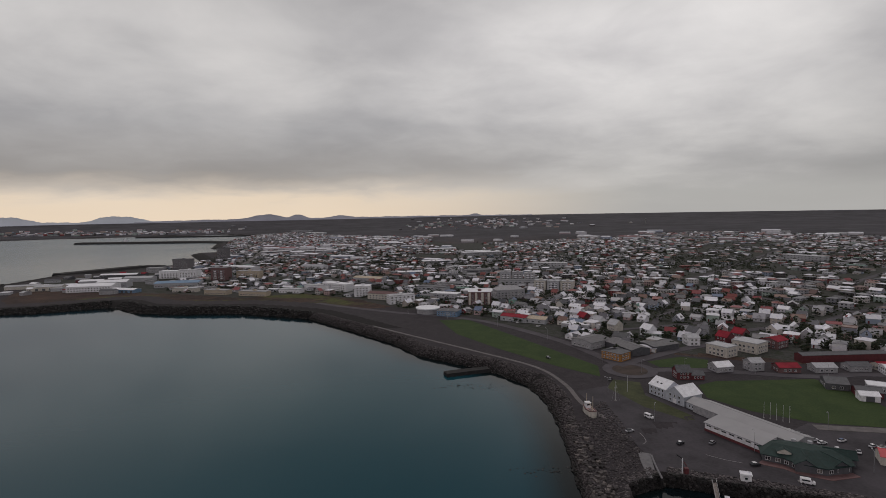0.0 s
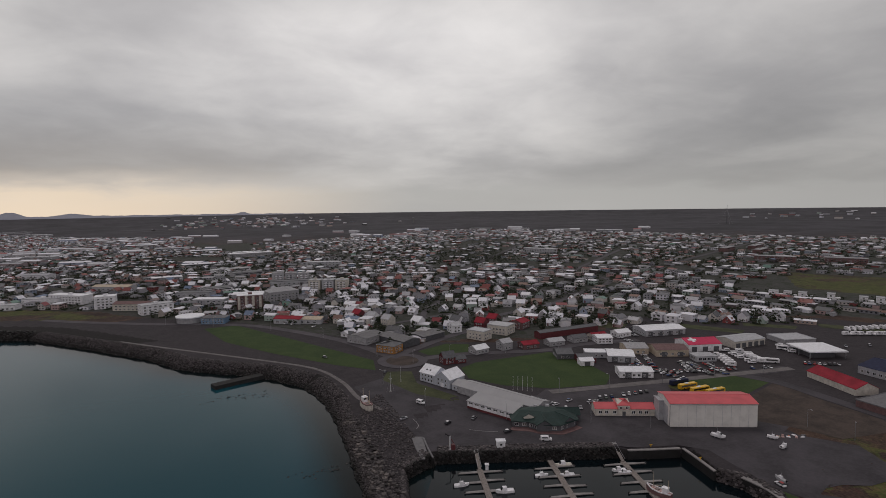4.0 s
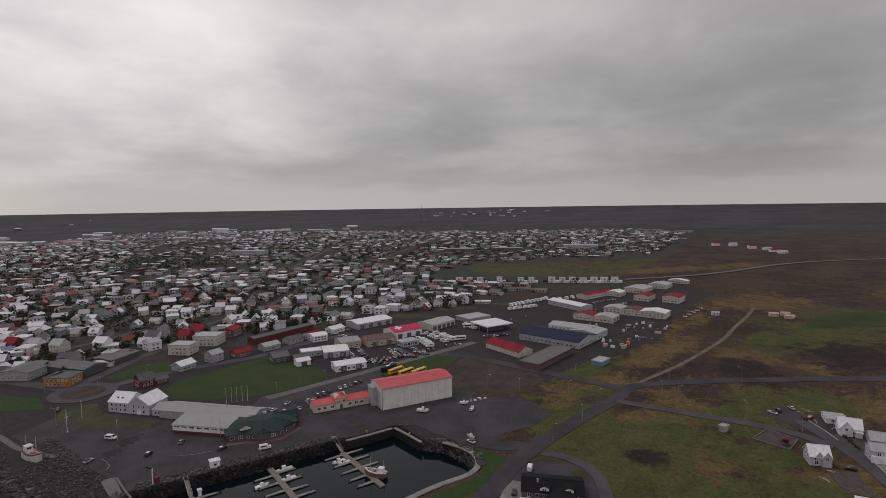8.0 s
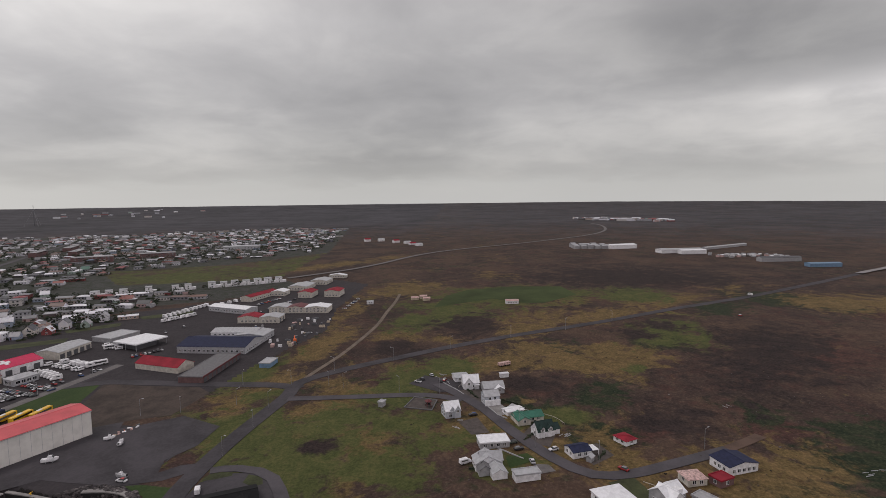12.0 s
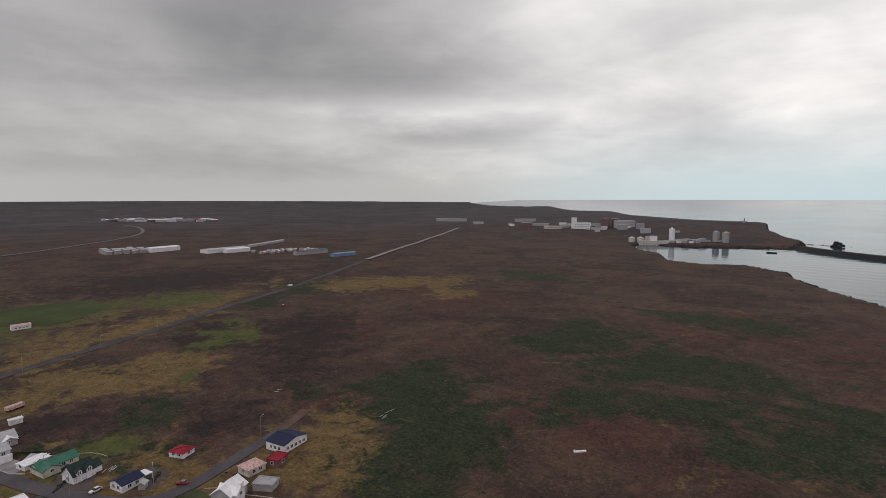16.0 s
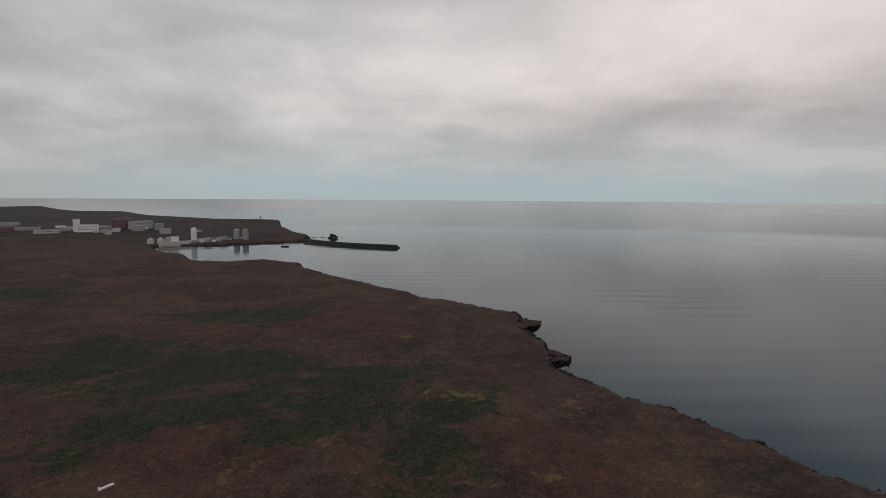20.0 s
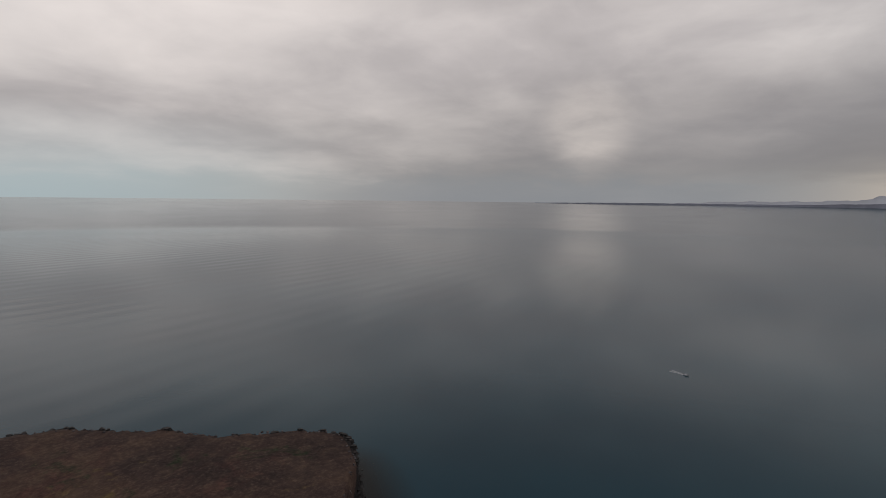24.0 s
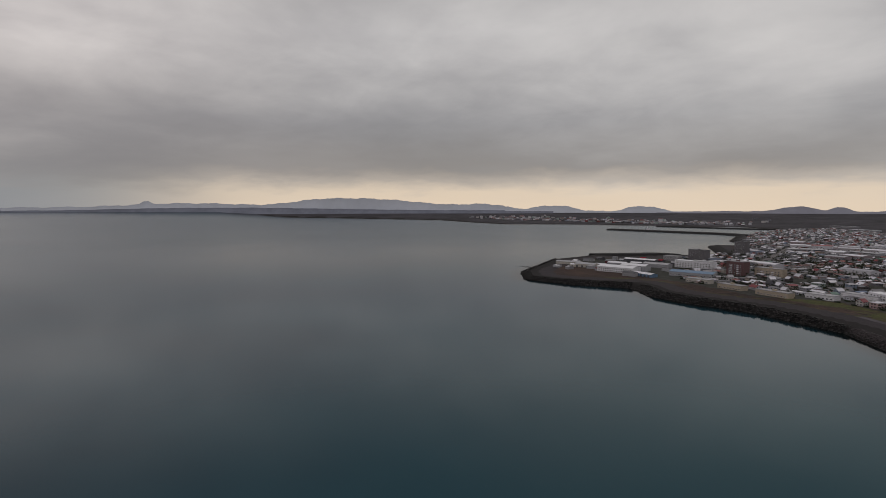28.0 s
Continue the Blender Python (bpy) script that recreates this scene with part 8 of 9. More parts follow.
def build_car(kind):
    if kind == "car":
        e = tagged(new("car"), "passenger car parked in the open", "car", "parked cars")
        part("body", hull_loft([(-2.15, 0.72, 0.35, 0.72), (-1.9, 0.86, 0.25, 0.88), (-1.2, 0.88, 0.22, 0.92), (0.7, 0.88, 0.22, 0.90), (1.7, 0.86, 0.24, 0.78), (2.12, 0.70, 0.32, 0.62)]), M_CAR, e)
        part("cabin_glass", frustum(-1.75, 0.95, 0.80, 0.89, -1.25, 0.25, 0.62, 1.38), M_GLASS, e)
        part("roof_panel", frustum(-1.28, 0.28, 0.63, 1.375, -1.1, 0.1, 0.55, 1.45), M_CAR, e)
        wb = 1.3
    elif kind == "van":
        e = tagged(new("van"), "white van parked in the open", "van", "parked vans")
        part("body", hull_loft([(-2.45, 0.92, 0.35, 1.95), (-2.3, 0.97, 0.28, 2.05), (0.9, 0.97, 0.25, 2.05), (1.6, 0.96, 0.25, 1.25), (2.4, 0.90, 0.3, 1.0)]), M_WHITE, e)
        part("windscreen", frustum(1.0, 1.66, 0.86, 1.22, 0.9, 1.0, 0.78, 1.96), M_GLASS, e)
        for s in (-1, 1):
            part("side_window", Form().box(-2.0, s * 0.955 - 0.03, 1.25, 0.7, s * 0.955 + 0.03, 1.75), M_GLASS, e)
        wb = 1.5
    else:
        e = tagged(new("camper"), "white camper van parked in a row", "camper", "parked campers")
        part("body", hull_loft([(-3.1, 1.05, 0.5, 2.75), (-2.9, 1.12, 0.4, 2.9), (1.2, 1.12, 0.4, 2.9), (1.9, 1.08, 0.4, 2.6)]), M_WHITE, e)
        part("cab", hull_loft([(1.9, 0.98, 0.35, 1.9), (2.4, 0.96, 0.35, 1.4), (3.2, 0.88, 0.4, 1.1)]), M_WHITE, e)
        for s in (-1, 1):
            part("side_window", Form().box(-1.8, s * 1.07 - 0.06, 1.7, 0.2, s * 1.07 + 0.06, 2.2), M_GLASS, e)
        part("roof_hatch", Form().box(-1.6, -0.35, 2.9, -0.8, 0.35, 3.02), M_PALE, e)
        wb = 1.8
    for x in (-wb, wb):
        for y in (-0.82, 0.82):
            w = part("wheel", WHEEL_MESH, None, e)
            w.location = (x, y, 0.32)
    return e


CARS = {k: build_car(k) for k in ("car", "van", "camper")}
spots = []
rv = random.Random(12)


def park(kind, x, y, a):
    spots.append((kind, x, y, a))


def car_row(kind, x0, y0, x1, y1, n, a, miss=0.1):
    """Cars side by side along a line; a: the way they face, from the line."""
    base = math.degrees(math.atan2(y1 - y0, x1 - x0))
    for i in range(n):
        if rv.random() > miss:
            u = i / max(n - 1, 1)
            park(kind, x0 + (x1 - x0) * u + rv.uniform(-0.2, 0.2), y0 + (y1 - y0) * u + rv.uniform(-0.2, 0.2), base + a + rv.choice((0, 180)) + rv.uniform(-3, 3))


for k, x, y, a in (("car", 84, 246, 20), ("car", 102, 233, 35), ("car", 116, 233, 40), ("car", 123, 212, 10), ("van", 134, 197, -28), ("van", 99, 262, -60), ("car", 151, 250, 0), ("car", 182, 227, 20), ("car", 185, 226, 20), ("car", 173, 233, 20),
                   ("car", 157, 223, 60), ("car", 165, 225, 60), ("car", 172, 222, 60), ("van", 203, -1.0, -60), ("car", 203, -27, 10), ("car", 214, -23, -70), ("car", 196, -60, 40), ("car", 298, 12, 20), ("car", 309, 18, 30),
                   ("van", 172, 92, 20), ("car", 170, 83, 25), ("car", 176, 78, 25), ("car", 165, 66, 30), ("car", 443, -228, -60), ("car", 190, 128, 80), ("car", 70, 372, -60), ("car", 98, 322, 60)):
    park(k, x, y, a)
car_row("car", 157, 244, 163, 231, 5, 80, 0)
car_row("car", 186, 229, 224, 226, 11, 62)
car_row("car", 295, 341, 288, 306, 11, 88)
car_row("car", 312, 343, 306, 326, 6, 88)
car_row("car", 272, 282, 258, 259, 10, 85)
car_row("car", 264, 287, 251, 262, 10, 85)
car_row("car", 248, 268, 256, 234, 9, 80)
car_row("car", 286, 258, 277, 232, 11, 84)
car_row("car", 293, 250, 286, 229, 9, 84)
car_row("car", 262, 246, 322, 226, 17, 80, 0.25)
car_row("van", 331, 266, 321, 238, 9, 85)
car_row("camper", 336, 258, 328, 236, 7, 80)
car_row("camper", 313, 255, 304, 240, 5, 80)
car_row("van", 376, 258, 368, 243, 5, 70)
car_row("car", 349, 222, 366, 211, 8, 70)
car_row("camper", 466, 264, 516, 250, 11, 75)
car_row("camper", 450, 256, 474, 242, 6, 20, 0.2)
car_row("car", 405, 238, 440, 226, 5, 60, 0.4)
car_row("camper", 520, 236, 544, 226, 4, 75)
car_row("car", 480, 186, 545, 172, 14, 85, 0.3)
car_row("car", 520, 200, 555, 188, 8, 85, 0.3)
car_row("car", 500, 110, 545, 106, 9, 80, 0.3)
car_row("car", 420, 186, 436, 160, 7, 80, 0.3)
car_row("car", 60, 500, 86, 470, 6, 85, 0.3)
car_row("car", 40, 560, 64, 545, 6, 85, 0.3)
car_row("car", 262, 302, 253, 282, 8, 86)
car_row("car", 300, 298, 290, 286, 6, 84)
car_row("car", 246, 262, 262, 243, 8, 70)
car_row("car", 282, 262, 272, 240, 8, 86)
car_row("car", 318, 350, 336, 344, 6, 84)
car_row("van", 316, 262, 310, 246, 5, 84)
for k, x, y, a in (("van", 183, 95.5, 20), ("car", 164, 92, 25)):
    park(k, x, y, a)
for x, y, a in ((250, -5, 100), (213, -37, 110), (220, -21, 115), (302, 23, 30), (300, 10, 160), (298, 25, 60)):
    park("car", x, y, a)
park("van", 536, -284, 40)
sx, sy = np.array([q[1] for q in spots]), np.array([q[2] for q in spots])
for (k, x, y, a), z in zip(spots, height(sx, sy)):
    copy_thing(CARS[k], pose(x, y, z + 0.22, 0, 0, a))
for e in CARS.values():
    for o in (*e.children_recursive, e):
        bpy.data.objects.remove(o)


def bus(x, y, a, mat, label):
    e = thing("bus", x, y, a, label, "bus", z=height(x, y) + 0.1)
    part("body", hull_loft([(-6.1, 1.2, 0.45, 2.9), (-5.9, 1.27, 0.4, 3.0), (5.8, 1.27, 0.4, 3.0), (6.1, 1.2, 0.45, 2.85)]), mat, e)
    for s in (-1, 1):
        part("window_band", Form().box(-5.5, s * 1.26 - 0.03, 1.5, 5.2, s * 1.26 + 0.03, 2.45), M_GLASS, e)
        for wx in (-3.4, 3.6):
            w = part("wheel", WHEEL_MESH, None, e)
            w.matrix_local = pose(wx, s * 1.12, 0.45) @ Matrix.Scale(1.4, 4)
    part("windscreen", Form().box(6.08, -1.05, 1.2, 6.14, 1.05, 2.7), M_GLASS, e)
    part("roof_unit", Form().box(-2.0, -0.7, 3.0, 0.6, 0.7, 3.25), M_WHITE, e)
    return e


bus(246.5, 228.0, -2, M_NAVY, "dark blue bus parked behind the boat hall")
bus(245.5, 221.0, -2, M_YELLOW, "yellow bus parked behind the boat hall")
bus(247, 214.0, -2, M_YELLOW, "yellow bus parked behind the boat hall")
bus(252, 208.0, -2, M_YELLOW, "yellow bus parked behind the boat hall")
bus(332, 234.5, -40, M_WHITE, "white coach parked by the works road")
bus(371, 249, -50, M_WHITE, "white coach parked in the works quarter")


# ---- boats and the basin ----
def motor_boat(x, y, a, L, hull_mat, z, label, cabin_mat=None, cradle=False):
    k = L / 7.0
    e = tagged(new("motor_boat"), label, "boat", "small boats")
    e.matrix_world = pose(x, y, z, 0, 0, a)
    part("hull", hull_loft([(-3.5 * k, 1.05 * k, -0.3, 0.85 * k), (-1.5 * k, 1.2 * k, -0.4, 0.85 * k), (1.0 * k, 1.1 * k, -0.4, 0.98 * k), (2.6 * k, 0.6 * k, -0.2, 1.15 * k), (3.5 * k, 0.06, 0.3, 1.3 * k)]), hull_mat, e)
    house = part("deck_house", frustum(-0.9 * k, 1.5 * k, 0.8 * k, 0.9 * k, -0.7 * k, 0.8 * k, 0.65 * k, 2.1 * k), cabin_mat or M_WHITE, e)
    part("windscreen", frustum(0.85 * k, 1.56 * k, 0.66 * k, 1.05 * k, 0.8 * k, 0.92 * k, 0.55 * k, 1.95 * k), M_GLASS, house)
    part("mast", Form().tube(-0.5 * k, 0, 2.0 * k, 3.6 * k, 0.05, n=6), M_STEEL, e)
    part("outboard", Form().box(-3.9 * k, -0.25, 0.1, -3.45 * k, 0.25, 1.2 * k), M_BLACK, e)
    if cradle:
        for u in (-1.5, 1.2):
            part("cradle", Form().box(u * k - 0.15, -1.1 * k, -0.9, u * k + 0.15, 1.1 * k, -0.3), M_STEEL, e)
    return e


def cutter(x, y, a, L, z, label, hull_mat, stripe):
    """A decked wooden fishing boat with wheelhouse, masts and boom."""
    k = L / 13.0
    e = tagged(new("fishing_boat"), label, "boat")
    e.matrix_world = pose(x, y, z, 0, 0, a)
    part("hull", hull_loft([(-6.4 * k, 1.1 * k, 0.2, 2.2 * k), (-5 * k, 1.9 * k, -0.6, 1.9 * k), (-1 * k, 2.2 * k, -0.9, 1.8 * k), (3 * k, 1.9 * k, -0.8, 2.1 * k), (5.4 * k, 0.9 * k, -0.3, 2.7 * k), (6.5 * k, 0.08, 0.6, 3.1 * k)]), hull_mat, e)
    for s_ in (-1, 1):
        rail_ = part("bulwark", Form(), stripe, e)
        rf_ = Form()
        for (x0, w0, z0), (x1, w1, z1) in zip(((-6.3, 1.06, 2.1), (-1, 2.06, 1.8), (3, 1.78, 2.1), (6.3, 0.1, 2.9)), ((-1, 2.06, 1.8), (3, 1.78, 2.1), (6.3, 0.1, 2.9))):
            rf_.bar((x0 * k, s_ * w0 * k, (z0 + 0.3) * k), (x1 * k, s_ * w1 * k, (z1 + 0.3) * k), 0.22 * k)
        rail_.data = rf_.mesh("bulwark", stripe)
    part("deck", hull_loft([(-6.2 * k, 0.95 * k, 2.0 * k, 2.3 * k), (-1 * k, 1.9 * k, 1.7 * k, 1.98 * k), (3 * k, 1.6 * k, 2.0 * k, 2.3 * k), (5.9 * k, 0.2, 2.8 * k, 3.1 * k)]), M_RUST, e)
    wh = part("wheelhouse", Form().box(-4.6 * k, -1.1 * k, 1.9 * k, -1.9 * k, 1.1 * k, 4.5 * k), M_WHITE, e)
    part("wheelhouse_roof", Form().box(-4.8 * k, -1.3 * k, 4.5 * k, -1.7 * k, 1.3 * k, 4.68 * k), M_WHITE, wh)
    part("wheelhouse_window", Form().box(-1.92 * k, -0.95 * k, 3.4 * k, -1.86 * k, 0.95 * k, 4.2 * k), M_GLASS, wh)
    part("hatch", Form().box(0, -0.8 * k, 2.0 * k, 1.8 * k, 0.8 * k, 2.5 * k), M_PLANK, e)
    part("foremast", Form().tube(3.0 * k, 0, 2.0 * k, 9.6 * k, 0.17 * k, 0.10 * k, n=7), M_TAN, e)
    part("aft_mast", Form().tube(-4.7 * k, 0, 4.5 * k, 8.6 * k, 0.14 * k, 0.09 * k, n=7), M_TAN, e)
    part("boom", Form().bar((3.0 * k, 0, 3.4 * k), (-1.2 * k, 0, 4.9 * k), 0.11 * k), M_TAN, e)
    part("winch", Form().tube(4.2 * k, 0, 2.4 * k, 3.0 * k, 0.4 * k, n=8), M_DARK, e)
    return e


shore_boat = cutter(71.5, 268, -82, 13.5, 5.1, "old fishing boat with cream hull and red-brown decks set up ashore", M_CREAM, M_BRICK)
for u in (-3, 2.5):
    part("cradle", Form().box(u - 0.3, -1.6, -1.2, u + 0.3, 1.6, -0.5), M_PLANK, shore_boat)
cutter(150.0, 147, 107, 10.0, 0.5, "brown and white fishing boat moored at the pontoon", M_BRICK, M_WHITE)
for x, y, a, L, mt in ((149.5, 168, 165, 7.0, M_WHITE), (150.3, 165.5, 165, 6.5, M_WHITE), (131.5, 181, 165, 8.5, M_CREAM), (128.0, 173.5, 165, 7.2, M_WHITE), (118.5, 177.5, -15, 6.6, M_WHITE), (86, 184, -15, 7.0, M_WHITE), (99, 173, 165, 8.4, M_WHITE), (121, 152, 165, 7.0, M_WHITE), (93, 164, 165, 6.5, M_WHITE)):
    motor_boat(x, y, a, L * 0.85, mt, 0.05, "white motor boat moored at a finger pontoon")
for x, y, a, L in ((205, 167, -70, 6.2), (225.5, 156, -60, 4.6), (221, 148, 10, 4.6)):
    motor_boat(x, y, a, L, M_WHITE, height(x, y) + 1.0, "white motor boat laid up on a cradle ashore", None, True)
motor_boat(193, 130, 80, 5.0, M_GREY, height(193, 130) + 0.9, "small grey boat laid up ashore", None, True)
motor_boat(-360, -26, 60, 3.6, M_GREY, 0.05, "small grey motor boat out on the bay")
wake = Form()
for i in range(26):
    u = i / 25
    for s in (-1, 1):
        p = Vector((-360, -26, 0)) - Vector((math.cos(radians(60)), math.sin(radians(60)), 0)) * (2 + 9 * u)
        n = Vector((-math.sin(radians(60)), math.cos(radians(60)), 0)) * s * (0.4 + 1.1 * u)
        wake.box(p.x + n.x - 0.22, p.y + n.y - 0.22, 0.02, p.x + n.x + 0.22, p.y + n.y + 0.22, 0.06 + 0.05 * (1 - u))
tagged(new("wake", wake.mesh("wake", M_FLAG)), "white foam trail behind the small boat", "foam", kind="stuff")


def pontoon(x0, y0, x1, y1, fingers, label):
    """A floating walkway with side fingers and a gangway to the quay."""
    L = math.hypot(x1 - x0, y1 - y0)
    e = tagged(new("pontoon"), label, "pontoon", "pontoons of the basin")
    e.matrix_world = pose(x0, y0, 0, 0, 0, math.degrees(math.atan2(y1 - y0, x1 - x0)))
    n = int(L / 6)
    for i in range(n):
        part("deck_section", Form().box(i * L / n + 0.05, -1.2, -0.25, (i + 1) * L / n - 0.05, 1.2, 0.55), M_PLANK, e)
    for u, s, ln in fingers:
        part("finger", Form().add([(u - 0.4, s * 1.2, 0.1), (u + 0.4, s * 1.2, 0.1), (u + 0.4, s * (1.2 + ln), 0.1), (u - 0.4, s * (1.2 + ln), 0.1), (u - 0.9, s * 1.2, 0.5), (u + 0.9, s * 1.2, 0.5), (u + 0.4, s * (1.2 + ln), 0.5), (u - 0.4, s * (1.2 + ln), 0.5)],
                                  [(3, 2, 1, 0), (4, 5, 6, 7), (0, 1, 5, 4), (1, 2, 6, 5), (2, 3, 7, 6), (3, 0, 4, 7)] if s > 0 else [(0, 1, 2, 3), (7, 6, 5, 4), (4, 5, 1, 0), (5, 6, 2, 1), (6, 7, 3, 2), (7, 4, 0, 3)]), M_CONC, e)
        part("mooring_float", Form().tube(u, s * (1.0 + ln), -0.3, 0.75, 0.32, n=8), M_CONC_D, e)
    part("gangway", Form().add([(-9, -0.7, 3.9), (0.5, -0.7, 0.56), (0.5, 0.7, 0.56), (-9, 0.7, 3.9), (-9, -0.7, 4.1), (0.5, -0.7, 0.76), (0.5, 0.7, 0.76), (-9, 0.7, 4.1)],
                               [(3, 2, 1, 0), (4, 5, 6, 7), (0, 1, 5, 4), (1, 2, 6, 5), (2, 3, 7, 6), (3, 0, 4, 7)]), M_PLANK, e)
    for s in (-0.72, 0.72):
        part("handrail", Form().bar((-9, s, 5.1), (0.5, s, 1.75), 0.04), M_STEEL, e)
    part("gangway_tower", Form().box(-10, -1.1, 3.2, -8.6, 1.1, 4.3), M_CONC, e)
    return e


fing = [(2, 1, 8), (2, -1, 8), (9, 1, 7.5), (10, -1, 7.5), (17, 1, 7.5), (17, -1, 7.5), (24, -1, 7.5), (25, 1, 7)]
pontoon(156, 173, 145.5, 139, fing[:7] + [(30, -1, 7)], "floating pontoon with side fingers, at the inner end of the basin")
pontoon(130, 190, 117, 150, fing + [(31, 1, 7.5), (32, -1, 7.5)], "floating pontoon with side fingers in the middle of the basin")
pontoon(98, 192, 88, 160, fing[:6], "floating pontoon with side fingers near the breakwater")
cab = block("pontoon_cabin", 100.2, 190.6, -16, 1.1, 1.1, 1.7, "flat", M_WHITE, M_WHITE, "narrow white service box on a pontoon finger", (), category="cabin")
cab.location.z = 0.55
# concrete coping of the quay
def coping(pts, w, z0, z1, label, top=M_CONC):
    f = strip_form(pts, w, 0, 0.1, 3.0)
    k = len(f.v) // 4
    v = [(x, y, z1) for x, y, _ in f.v[:2 * k]] + [(x, y, z0) for x, y, _ in f.v[:2 * k]]
    fc = list(f.f) + [(0, 2 * k, 3 * k, k), (k - 1, 2 * k - 1, 4 * k - 1, 3 * k - 1)]
    tagged(new("quay_coping", Form().add([(x, y, z1 if z == z1 else z1 - 0.4) for x, y, z in v], fc).mesh("quay_coping", top)), label, "quay", kind="structure")
    # wall colour far darker than the coping: its shade painted in, with the weed
    f = strip_form(pts, w - 0.3, 0, 0.1, 3.0)
    v = [(x, y, z1 - 0.4) for x, y, _ in f.v[:2 * k]] + [(x, y, z0) for x, y, _ in f.v[:2 * k]]
    return tagged(new("quay_wall", Form().add(v, fc).mesh("quay_wall", M_CONC_D)), "weed-stained concrete quay wall below the coping, its shade painted dark", "quay", kind="structure")


coping([(160, 174.5), (170, 170.6), (181.5, 166.6)], 1.3, -4, 4.22, "concrete quay edge at the head of the basin")
coping([(182.6, 166), (180.4, 156), (177.8, 146)], 1.3, -4, 4.22, "concrete quay edge along the inner end")
coping([(183, 138), (183.5, 130), (181.5, 121), (175, 114.5), (166, 113), (150, 118.4), (130, 121.6), (112, 119)], 2.4, -4, 4.4, "curved concrete quay of the basin")
coping([(81, 224), (79, 214), (77.5, 203)], 1.6, -1, 4.4, "concrete slipway wall beside the breakwater", M_SLATE)
coping([(85, 222), (83, 212), (81.5, 202)], 0.7, -1, 4.7, "concrete kerb wall of the slipway", M_SLATE)
for x, y in ((171, 172.6), (180.3, 155)):
    e = thing("bollard", x, y, 0, "yellow mooring ladder post on the quay edge", "bollard", z=4.35)
    part("post", Form().tube(0, 0, 0, 0.9, 0.2), M_YELLOW, e)
    part("rail", Form().box(-0.8, -0.08, 0.7, 0.8, 0.08, 0.85), M_YELLOW, e)


# ---- poles, lamps, signs ----
def flag_pole(x, y, h, label="slim white painted metal flagpole", name="flag_pole"):
    e = thing(name, x, y, 0, label, "flagpole", "flagpoles")
    part("pole", Form().tube(0, 0, 0, h, 0.08, 0.05, n=8), M_FLAG, e)
    part("foot", Form().tube(0, 0, 0, 0.3, 0.35, n=8), M_CONC, e)
    part("cap", Form().tube(0, 0, h, h + 0.2, 0.12, n=8), M_FLAG, e)


for x, y in ((155, 261), (157.3, 259.6), (159.4, 258), (161.5, 256.3), (163.6, 254.6)):
    flag_pole(x, y, 8)
flag_pole(101, 300, 9)
mastp = thing("ship_mast", 90, 286, 0, "old white ship's mast with stays set up among stones", "mast")
part("pole", Form().tube(0, 0, -0.5, 11, 0.13, 0.08, n=8), M_FLAG, mastp)
part("yard", Form().bar((-0.9, 0, 7.6), (0.9, 0, 7.6), 0.06), M_FLAG, mastp)
for u in (-1, 1):
    part("stay", Form().bar((u * 2.2, 0, 0), (0, 0, 9.5), 0.04), M_STEEL, mastp)
part("foot", Form().box(-0.6, -0.6, -0.3, 0.6, 0.6, 0.5), M_CONC, mastp)
crane = thing("harbour_crane", 91, 206, 0, "small red harbour crane with a white post", "crane")
part("post", Form().tube(0, 0, 0, 6.5, 0.22, n=8), M_FLAG, crane)
part("arm", Form().bar((0, 0, 6.3), (-1.8, 1.2, 7.4), 0.15), M_BLACK, crane)
part("cabin", Form().box(0.8, -0.8, 0, 2.2, 0.7, 2.6), M_MAROON, crane)
part("jib", Form().bar((1.7, 0, 3.2), (0.6, 0.2, 5.0), 0.15), M_MAROON, crane)


def build_lamp():
    e = tagged(new("street_lamp"), "slim galvanised street lamp with one arm", "street lamp", "street lamps")
    part("pole", Form().tube(0, 0, -0.3, 8.5, 0.12, 0.07, n=6), M_STEEL, e)
    arm = part("arm", Form().bar((0, 0, 8.4), (1.6, 0, 8.9), 0.05), M_STEEL, e)
    part("lamp_head", Form().box(1.4, -0.18, 8.82, 2.2, 0.18, 9.0), M_PALE, arm)
    return e


LAMP = build_lamp()
lamps = [(294, 124), (296, 97), (290, 66), (283, 34), (294, 75), (239, 97), (211, 99), (281, 12), (238, -26), (212, -97), (320, 78), (340, 44), (365, 8), (390, -36), (412, -80), (436, -122), (262, 98), (252, 158), (256, 140), (266, 116),
         (176, 246), (206, 240), (240, 234), (275, 228), (310, 222), (122, 336), (150, 338), (190, 330), (228, 320), (104, 360), (80, 430), (45, 480), (0, 520), (-40, 545), (90, 300), (100, 258), (130, 225), (165, 205), (186, 188), (216, -30), (200, -52)]
for x, y in lamps:
    copy_thing(LAMP, pose(x, y, height(x, y), 0, 0, (x * 37 + y * 11) % 360))
for o in (*LAMP.children_recursive, LAMP):
    bpy.data.objects.remove(o)

# painted lines on the quay yard
for pts in (((84, 232), (88, 236), (88, 244)), ((108, 222), (113, 217.5), (119, 214))):
    road("painted_line", list(pts), 0.22, M_LINE, 0.32, "worn white line painted on the yard", "marking", 0.02, 2)

